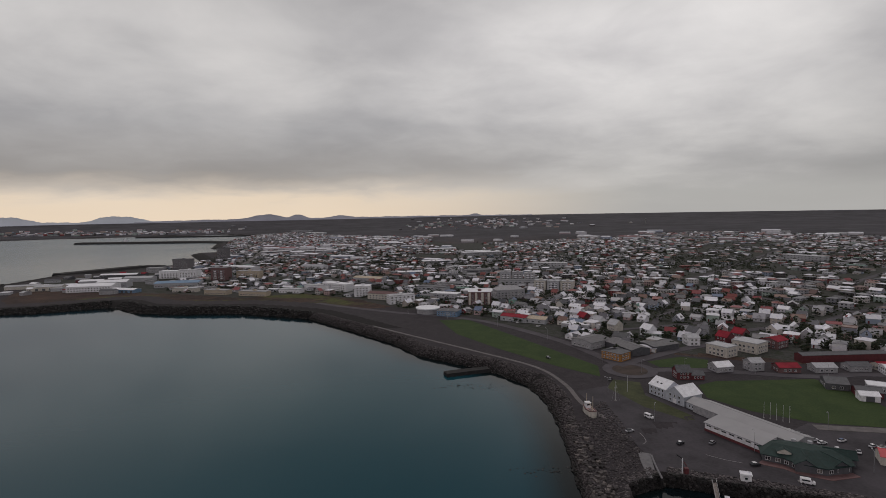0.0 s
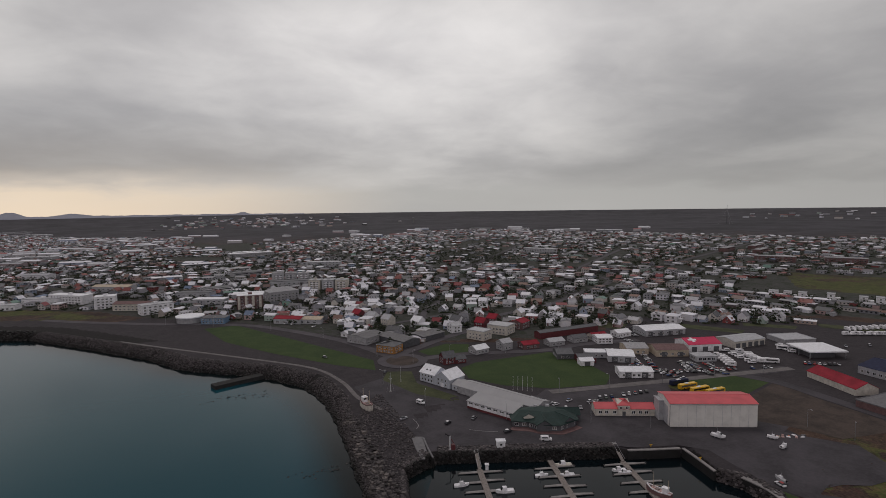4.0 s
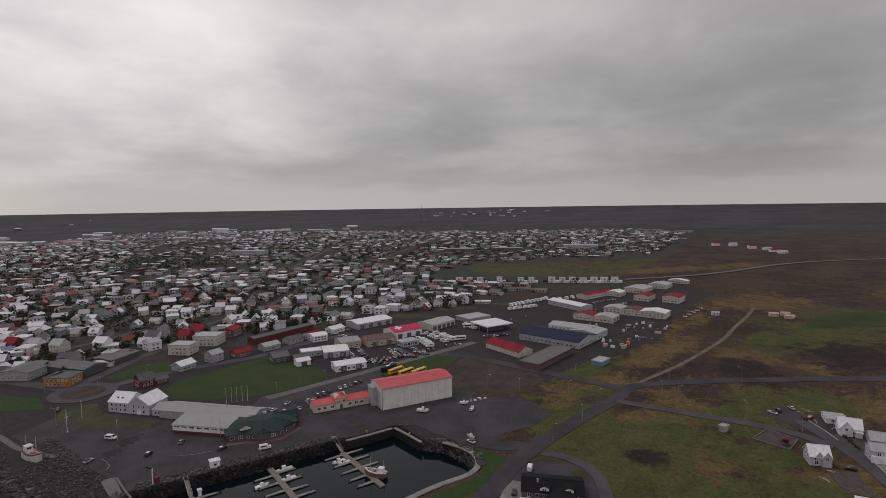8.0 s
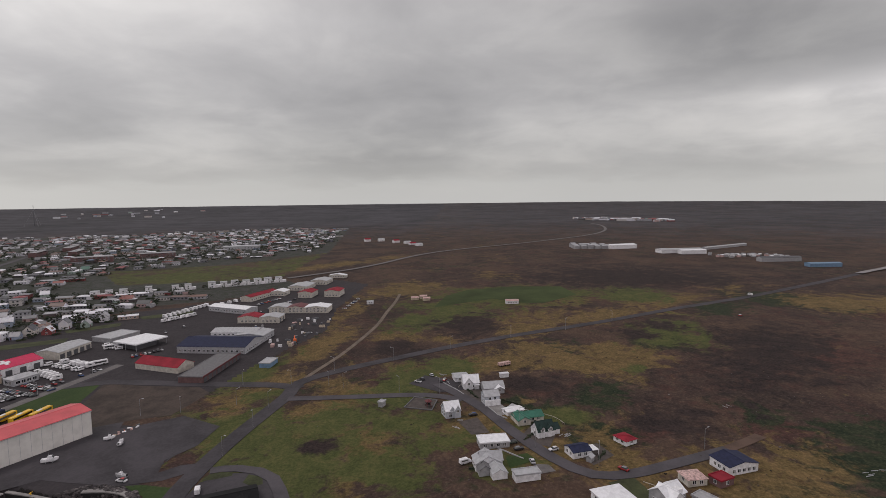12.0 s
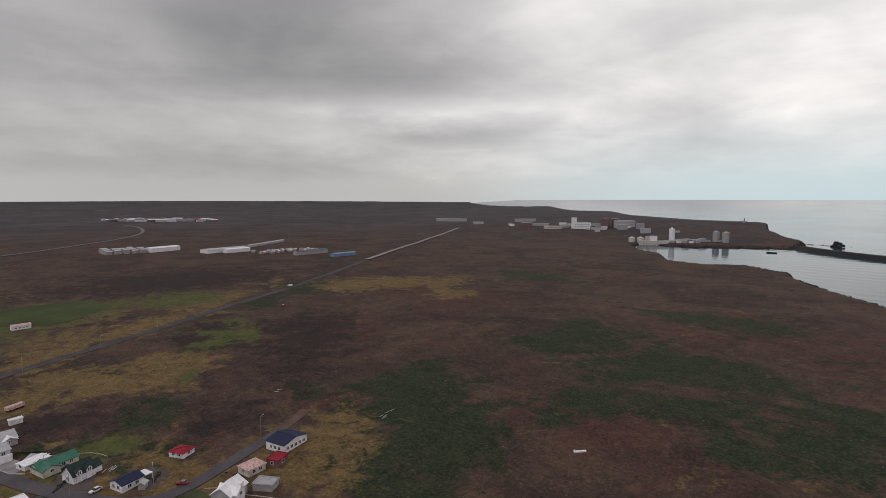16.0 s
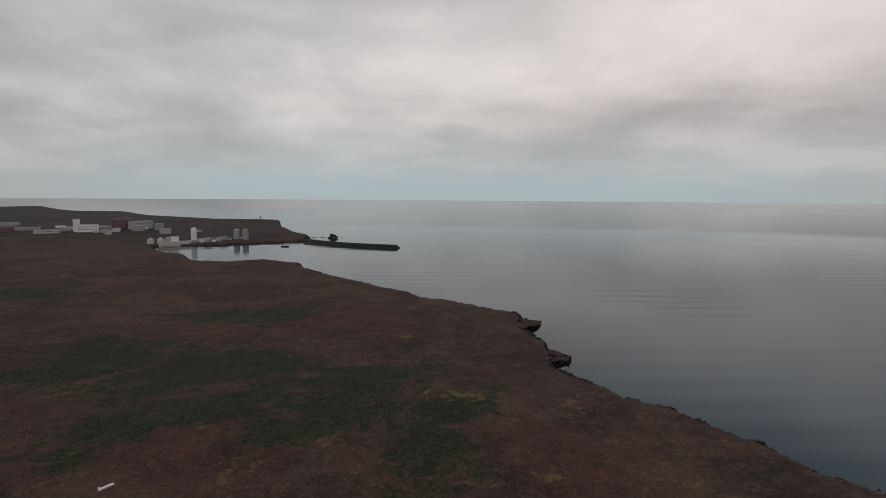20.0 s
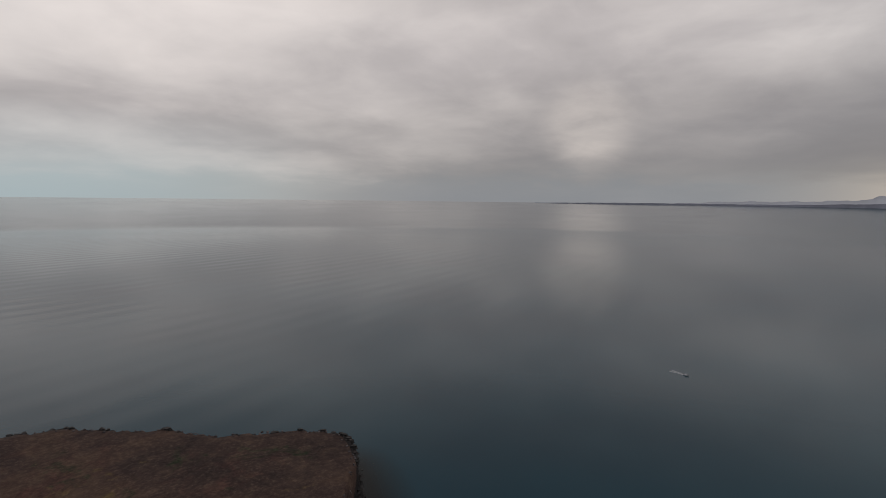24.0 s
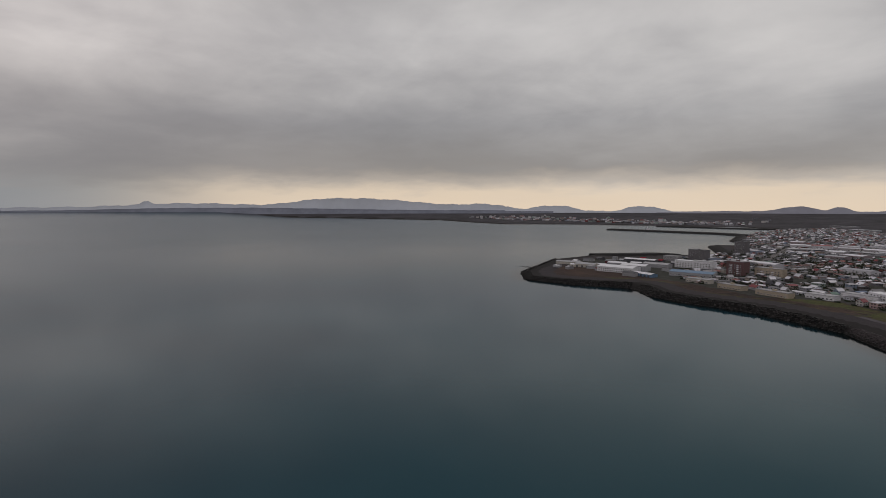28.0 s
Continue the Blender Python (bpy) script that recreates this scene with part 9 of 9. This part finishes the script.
# ---- clutter in the yards ----
q = random.Random(77)
CLUT = [("crate", M_RUST, "rusty crate in a works yard"), ("crate", M_WHITE, "white box in a works yard"), ("crate", M_TAN, "stack of timber in a works yard"), ("crate", M_DARK, "dark scrap heap in a works yard"), ("crate", M_SIGNAL, "orange skip in a works yard")]
for i in range(54):
    nm, mt, lb = CLUT[q.choices(range(5), (3, 4, 3, 6, 0.4))[0]]
    x, y = q.uniform(372, 460), q.uniform(112, 142)
    if i > 40:
        x, y = 226 + (i - 41) * 1.3, 158 - (i - 41) * 0.5 + q.uniform(-1.5, 1.5)
    e = thing(nm, x, y, q.uniform(0, 180), lb, "clutter")
    k = 1.0 if i <= 40 else 0.45
    a, b, h = k * q.uniform(0.6, 2.6), k * q.uniform(0.5, 1.4), k * q.uniform(0.5, 2.2)
    part("box", frustum(-a, a, b, -0.2, -a * q.uniform(0.7, 1), a * q.uniform(0.7, 1), b * q.uniform(0.6, 1), h), mt, e)
sk = thing("digger", 384, 122, 20, "orange excavator in a works yard", "digger")
part("track", Form().box(-2, -1.4, 0, 2, 1.4, 0.9), M_BLACK, sk)
part("cab", Form().box(-1.6, -1.1, 0.9, 1.4, 1.1, 3.0), M_SIGNAL, sk)
part("boom", Form().bar((1.2, 0, 2.2), (4.5, 0, 4.2), 0.3), M_SIGNAL, sk)
part("stick", Form().bar((4.5, 0, 4.2), (5.8, 0, 1.0), 0.22), M_SIGNAL, sk)
rt = thing("farm_wagon", 326, -26, -60, "red farm wagon standing on grass", "wagon")
part("bed", Form().box(-4, -1.3, 0.8, 4, 1.3, 2.4), M_RUST, rt)
for u in (-3, 0, 3):
    for s in (-1.2, 1.2):
        w = part("wheel", WHEEL_MESH, None, rt)
        w.matrix_local = pose(u, s, 0.5) @ Matrix.Scale(1.5, 4)
log = thing("white_log", 106, -174, 55, "pale fallen board on the heath", "board")
part("plank", Form().box(-2.4, -0.5, 0, 2.4, 0.5, 0.5), M_WHITE, log)
part("post", Form().box(2.0, -0.3, 0.5, 2.4, 0.3, 1.0), M_WHITE, log)
# climbing frame, planks and small things of the hamlet
pf = thing("play_frame", 262, 17, 20, "dark red climbing frame on a playground", "play frame")
for u in (-1.6, 1.6):
    for v in (-1.2, 1.2):
        part("post", Form().bar((u, v, -0.2), (u * 0.5, v * 0.5, 3.2), 0.1), M_MAROON, pf)
part("platform", Form().box(-1.2, -0.9, 1.5, 1.2, 0.9, 1.7), M_BLACK, pf)
part("roof", hip_roof(2.6, 2.2, 2.9, 1.0), M_MAROON, pf)
part("slide", Form().bar((1.2, 0, 1.6), (4.0, 0, 0.2), 0.3), M_STEEL, pf)
for x, y, n in ((227, -45, 7), (233, -40, 3), (236, 2, 3), (244, 3, 2), (297, 9, 3), (311, 12, 3), (188, -144, 4), (192, -150, 2), (257, -126, 2)):
    pl = thing("plank_pile", x, y, q.uniform(0, 180), "scattered pale boards lying on the grass", "boards")
    for i in range(n):
        u, v = q.uniform(-2, 2), q.uniform(-2, 2)
        part("board", Form().bar((u - 1.3, v, 0.12 + 0.05 * i), (u + 1.3, v + q.uniform(-0.8, 0.8), 0.12 + 0.05 * i), 0.08), M_PALE, pl)
block("shed", 202, -49.5, -40, 2.6, 2.2, 2.0, "gable", M_GREY, M_PALE, "tiny grey garden shed on the grass", (), 0.6, "shed")
# kerbs, low walls and hedges of the hamlet
kerb = tagged(new("playground_kerb"), "low dark timber kerb round the playground", "kerb")
ring = [(261, 29), (275, 25), (270, 13), (257, 15), (261, 29)]
for (x0, y0), (x1, y1) in zip(ring, ring[1:]):
    part("beam", Form().bar((x0, y0, height(x0, y0) + 0.3), (x1, y1, height(x1, y1) + 0.3), 0.22), M_SLATE, kerb)
for pts, lb in (([(297, 11), (287, 4), (278, -1)], "low pale concrete wall beside a street"), ([(262, -12), (250, -17), (246, -21)], "low pale garden wall of a bungalow"), ([(216, -14), (206, -24)], "pale kerb between two garden plots")):
    wl = tagged(new("garden_wall"), lb, "wall")
    for (x0, y0), (x1, y1) in zip(pts, pts[1:]):
        part("wall_section", Form().bar((x0, y0, height(x0, y0) + 0.35), (x1, y1, height(x1, y1) + 0.2), 0.22), M_GREY, wl)
hg = Form()
for (x0, y0), (x1, y1) in (((293, 0), (272, -8)), ((270, -20), (262, -30)), ((258, -31), (238, -34)), ((228, -30), (222, -26)), ((205, -53), (212, -58)), ((198, -3), (200, -14))):
    n = int(math.hypot(x1 - x0, y1 - y0) / 0.9)
    for i in range(n):
        u = i / n
        x, y = x0 + (x1 - x0) * u + q.uniform(-0.4, 0.4), y0 + (y1 - y0) * u + q.uniform(-0.4, 0.4)
        boulder(hg, x, y, height(x, y) + 0.4, q.uniform(0.5, 0.95), q)
tagged(new("garden_hedges", hg.mesh("garden_hedges", M_LEAF)), "dark hedges and bushes round the hamlet houses", "hedge", kind="stuff")
# fences of the hamlet
for pts in ([(175, -70), (166, -76), (157, -81)], [(255, -30), (246, -42), (238, -46)], [(302, 4), (295, 0), (288, 2)], [(186, -64), (180, -70), (175, -70)]):
    fe = tagged(new("garden_fence"), "low pale timber garden fence", "fence")
    ln = smooth_line(pts, 2.2)
    for i, p in enumerate(ln):
        z = height(p.x, p.y)
        part("post", Form().box(p.x - 0.07, p.y - 0.07, z - 0.3, p.x + 0.07, p.y + 0.07, z + 1.1), M_PLANK, fe)
        if i:
            o = ln[i - 1]
            part("rail", Form().bar((o.x, o.y, height(o.x, o.y) + 0.9), (p.x, p.y, z + 0.9), 0.07), M_CREAM, fe)

# ---- boulders, cliffs, stones ----
def scatter_coast(seed, n, i0, i1, lo, hi, size, skip=0.0):
    """Places along coast vertices i0..i1: n points, lo..hi of the slope's width inland."""
    q = random.Random(seed)
    seg = COAST[i0:i1]
    lens = [math.hypot(b[0] - a[0], b[1] - a[1]) for a, b in zip(seg, seg[1:])]
    out = []
    for _ in range(n):
        k = q.choices(range(len(lens)), lens)[0]
        a, b = seg[k], seg[k + 1]
        u = q.random()
        w = a[3] + (b[3] - a[3]) * u
        dx, dy = (b[0] - a[0]) / lens[k], (b[1] - a[1]) / lens[k]
        s = q.uniform(lo, hi) * w
        out.append((a[0] + (b[0] - a[0]) * u - dy * s, a[1] + (b[1] - a[1]) * u + dx * s, q.uniform(*size)))
    return out, q


def rock_stuff(name, label, places, q, mat, sink=0.2):
    f = Form()
    z = height(np.array([p[0] for p in places]), np.array([p[1] for p in places]))
    for (x, y, r), h in zip(places, z):
        boulder(f, x, y, h + r * sink, r, q)
    return tagged(new(name, f.mesh(name, mat)), label, "rocks", kind="stuff")


n0 = len(COAST_FAR)
n1 = n0 + len(COAST_TOWN)
n2 = n1 + len(COAST_BAY)
n3 = n2 + len(COAST_BASIN)
n4 = n3 + len(COAST_CLIFF)
p, q = scatter_coast(1, 15500, n1, n2, 0.34, 1.05, (0.32, 0.72))
rock_stuff("revetment_stones", "grey-brown boulders of the shore revetment and breakwater", p, q, M_ROCK)
p, q = scatter_coast(2, 4800, n1, n2, -0.12, 0.42, (0.45, 1.0))
rock_stuff("wet_stones", "black wet boulders at the waterline", p, q, M_ROCK_DARK)
p, q = scatter_coast(13, 1500, n2 - 1, n2 + 4, 0.0, 0.9, (0.35, 0.85))
rock_stuff("basin_wet_stones", "black wet boulders at the foot of the basin slope", p, q, M_ROCK_DARK)
p, q = scatter_coast(3, 1700, n2 - 1, n2 + 4, 0.8, 1.9, (0.35, 0.8))
rock_stuff("basin_stones", "boulders on the slope of the basin", p, q, M_ROCK)
p, q = scatter_coast(4, 900, n2 + 7, n2 + 11, 0.0, 1.3, (0.4, 1.0))
rock_stuff("basin_stones", "dark boulders at the inner end of the basin", p, q, M_ROCK)
p, q = scatter_coast(5, 4200, n0 + 10, n1 + 1, -0.05, 0.9, (0.8, 1.9))
rock_stuff("shore_stones", "dark basalt boulders of the town shore", p, q, M_ROCK_DARK)
p, q = scatter_coast(6, 2600, n3 - 2, n4, -0.35, 0.75, (0.7, 1.9))
rock_stuff("cliff_rock", "dark broken basalt along the cliff edge", p, q, M_ROCK_DARK, -0.1)
p, q = scatter_coast(8, 700, n3 - 2, n4, 0.6, 1.6, (0.25, 0.7))
rock_stuff("cliff_edge_stones", "brown stones on the turf at the cliff edge", p, q, M_ROCK, 0.0)
# undercut ledges of basalt that jut out over the sea
def ledge(x, y, tx, ty, wide, seed):
    """A slab from the cliff edge at x, y that thins out to a tip at tx, ty."""
    q = random.Random(seed)
    d = Vector((tx - x, ty - y, 0))
    n = Vector((-d.y, d.x, 0)).normalized()
    rows, v = 9, []
    for i in range(rows):
        u = i / (rows - 1)
        p, w = Vector((x, y, 0)) + d * u, wide * (1 - u) ** 0.6 + 1.2
        top, low = 14.0 - 2.8 * u + q.uniform(-0.5, 0.4), -3 + 9.0 * u + q.uniform(-0.8, 0.8)
        for s_, z_ in ((-1.0, top - 0.6), (-0.55, top), (0.55, top), (1.0, top - 0.6), (0.75, 0.5 * (top + low)), (0.3, low), (-0.3, low), (-0.75, 0.5 * (top + low))):
            o = p + n * w * s_ * q.uniform(0.82, 1.12)
            v.append((o.x, o.y, z_))
    f = Form()
    for i in range(rows - 1):
        for k in range(8):
            f.mat(0 if k in (0, 1, 2) else 1).add([v[8 * i + k], v[8 * i + (k + 1) % 8], v[8 * i + 8 + (k + 1) % 8], v[8 * i + 8 + k]], [(0, 1, 2, 3)])
    f.mat(1).add(v[-8:], [tuple(range(8))])
    return tagged(new("rock_ledge", f.mesh("rock_ledge", M_GROUND, M_ROCK_DARK)), "dark undercut basalt ledge with brown turf on top", "rock")


ledge(-58, -404, -90, -417, 20, 3)
ledge(-58, -326, -89, -322, 22, 5)
q = random.Random(41)
f = Form()
for x0, y0, x1, y1 in ((-70, -406, -85, -416), (-72, -320, -86, -322), (-72, -398, -79, -424), (-72, -304, -82, -340)):
    for _ in range(46):
        u = q.random()
        boulder(f, x0 + (x1 - x0) * u + q.gauss(0, 1.6), y0 + (y1 - y0) * u + q.gauss(0, 2.2), q.uniform(8.0, 13.4) - 2.0 * u, q.uniform(0.7, 1.9), q)
tagged(new("ledge_rock", f.mesh("ledge_rock", M_ROCK_DARK)), "broken dark basalt blocks on the cliff ledges", "rocks", kind="stuff")
# the stone field at the root of the breakwater, and its largest stones one by one
q = random.Random(9)
field = []
for _ in range(5200):
    x, y = q.uniform(52, 84), q.uniform(150, 285)
    if inside(x, y, [(56, 150), (50, 215), (54, 262), (66, 262), (84, 290), (92, 284), (84, 255), (82, 225), (74, 205), (63, 186), (62, 150)]):
        field.append((x, y, q.uniform(0.3, 0.7)))
rock_stuff("stone_field", "loose field of grey-brown boulders at the root of the breakwater", field, q, M_ROCK, 0.1)
bw = tagged(new("breakwater_crest"), "large armour stones on the crest of the breakwater", "breakwater", kind="structure")
STONES = []
for i in range(6):
    f = Form()
    boulder(f, 0, 0, 0, 1.0, q)
    STONES.append(f.mesh("stone", M_ROCK_ONE))
cx = [(q.uniform(50, 62), q.uniform(140, 262)) for _ in range(260)]
for (x, y), z in zip(cx, height(np.array([c[0] for c in cx]), np.array([c[1] for c in cx]))):
    if z > 3.0:
        ob = new("stone", q.choice(STONES))
        ob.parent = bw
        ob.matrix_local = pose(x, y, z + 0.45, 0, 0, q.uniform(0, 360)) @ Matrix.Scale(q.uniform(0.9, 1.5), 4)
# shoals off the shore
f = Form()
for cx_, cy_, n, s in ((10, 330, 40, 10), (20, 326, 24, 6), (41, 218, 40, 7), (-672, 735, 50, 14), (-166, -127, 8, 3), (262, -1420, 30, 22), (300, -1425, 20, 14)):
    for _ in range(n):
        boulder(f, cx_ + q.gauss(0, s), cy_ + q.gauss(0, s * 0.3), -0.16, q.uniform(0.3, 0.75) * (2.2 if cx_ < -500 else 1 if cy_ > -1000 else 2.5), q)
tagged(new("shoal_rocks", f.mesh("shoal_rocks", M_ROCK_DARK)), "low black skerries awash near the shore", "rocks", kind="stuff")
# small pale stones and dry tufts on the heath
f, g = Form(), Form()
pl = []
for _ in range(9000):
    a, r = q.uniform(-0.2, 3.3), 170 + 420 * q.random() ** 1.6
    pl.append((r * math.sin(a), r * math.cos(a), q.uniform(0.12, 0.42)))
px, py = np.array([k[0] for k in pl]), np.array([k[1] for k in pl])
dd = coast_field(px, py)[0]
for (x, y, r), z, d in zip(pl, height(px, py), dd):
    if x > 140 and y > -110 and q.random() < 0.85:
        continue
    if d > 6 and not inside(x, y, WORKS) and not inside(x, y, YARD) and y < 130:
        boulder(f if q.random() < 0.25 else g, x, y, z, r * (1 if q.random() < 0.9 else 1.6), q)
tagged(new("heath_stones", f.mesh("heath_stones", M_ROCK)), "scattered stones on the heath", "stones", kind="stuff")
tagged(new("heath_tufts", g.mesh("heath_tufts", M_TUFT)), "low heather hummocks and dry tufts", "heather", kind="stuff")


# ---- trees and garden shrubs of the town ----
def crown(f, x, y, z, r, h, n, q):
    """Many small leaf clumps in an uneven crown."""
    for _ in range(n):
        a, u = q.uniform(0, 6.28), q.random()
        w = r * math.sqrt(q.random()) * (0.55 + 0.75 * math.sin(math.pi * min(0.95, 0.15 + u * 0.8)))
        boulder(f, x + w * math.cos(a), y + w * math.sin(a), z + h * (0.22 + 0.75 * u), r * q.uniform(0.20, 0.42), q)


def build_tree(seed, r, h):
    q = random.Random(seed)
    e = tagged(new("tree"), "dark bushy garden tree", "tree", "garden trees")
    part("trunk", Form().tube(0, 0, -0.4, h * 0.55, 0.2, 0.09, n=7), M_BARK, e)
    for i in range(1):
        a = q.uniform(0, 6.28)
        part("limb", Form().bar((0, 0, h * (0.3 + 0.08 * i)), (r * 0.6 * math.cos(a), r * 0.6 * math.sin(a), h * (0.5 + 0.1 * i)), 0.07), M_BARK, e)
    f = Form()
    crown(f, 0, 0, 0, r, h, 46, q)
    part("crown", f, M_LEAF, e)
    return e


TREES = [build_tree(s, r, h) for s, r, h in ((1, 2.2, 5.0), (2, 2.8, 6.2), (3, 1.8, 6.6), (4, 3.2, 4.4))]
q = random.Random(21)
bush, near_trees = Form(), 0
tl = []
for x, y, a, _w in LOTS:
    d = math.hypot(x, y)
    for _ in range(3 if d < 1000 else 4 if d < 1500 else 2):
        if q.random() < 0.85:
            t = q.uniform(0, 6.28)
            tl.append((x + q.uniform(9, 13) * math.cos(t), y + q.uniform(9, 13) * math.sin(t)))
for poly in WOODS:
    xs, ys = [k[0] for k in poly], [k[1] for k in poly]
    for _ in range(230):
        x, y = q.uniform(min(xs), max(xs)), q.uniform(min(ys), max(ys))
        if inside(x, y, poly):
            tl.append((x, y))
for cx_, cy_, n, s in ((200, 520, 20, 20), (150, 640, 26, 22), (60, 760, 24, 24), (240, 640, 24, 20), (330, 560, 20, 18), (300, 880, 40, 40), (-60, 1000, 30, 40), (-240, 1100, 40, 60)):
    tl += [(cx_ + q.gauss(0, s), cy_ + q.gauss(0, s * 0.5)) for _ in range(n)]
tl.sort(key=lambda k: k[0] ** 2 + k[1] ** 2)
tz = height(np.array([k[0] for k in tl]), np.array([k[1] for k in tl]))
for (x, y), z in zip(tl, tz):
    if any((x - a) ** 2 + (y - b) ** 2 < r * r * 0.6 for a, b, r in KEEP_OUT):
        continue
    d = math.hypot(x, y)
    if near_trees < 85:
        copy_thing(q.choice(TREES), pose(x, y, z, 0, 0, q.uniform(0, 360)))
        near_trees += 1
    else:
        r = q.uniform(1.5, 3.6) * (1.0 if d < 900 else 1.15)
        crown(bush, x, y, z, r, r * q.uniform(1.2, 2.3), 10 if d < 900 else 6 if d < 1300 else 4, q)
for e in TREES:
    for o in (*e.children_recursive, e):
        bpy.data.objects.remove(o)
for (x, y, a, _w), z_lot in zip(LOTS, lz):
    d = math.hypot(x, y)
    if 520 < d < 1700 and _w is not CUBE_W:
        z = z_lot
        for _ in range(2):
            t = q.uniform(0, 6.28)
            hx, hy = x + 8.6 * math.cos(t), y + 8.6 * math.sin(t)
            for i in range(3):
                boulder(bush, hx + (i - 1) * 2.2 * math.cos(t + 1.5), hy + (i - 1) * 2.2 * math.sin(t + 1.5), z + 0.7, q.uniform(1.2, 2.0), q)
tagged(new("garden_shrubs", bush.mesh("garden_shrubs", M_LEAF)), "dark trees and shrubs between the houses", "shrubs", kind="stuff")
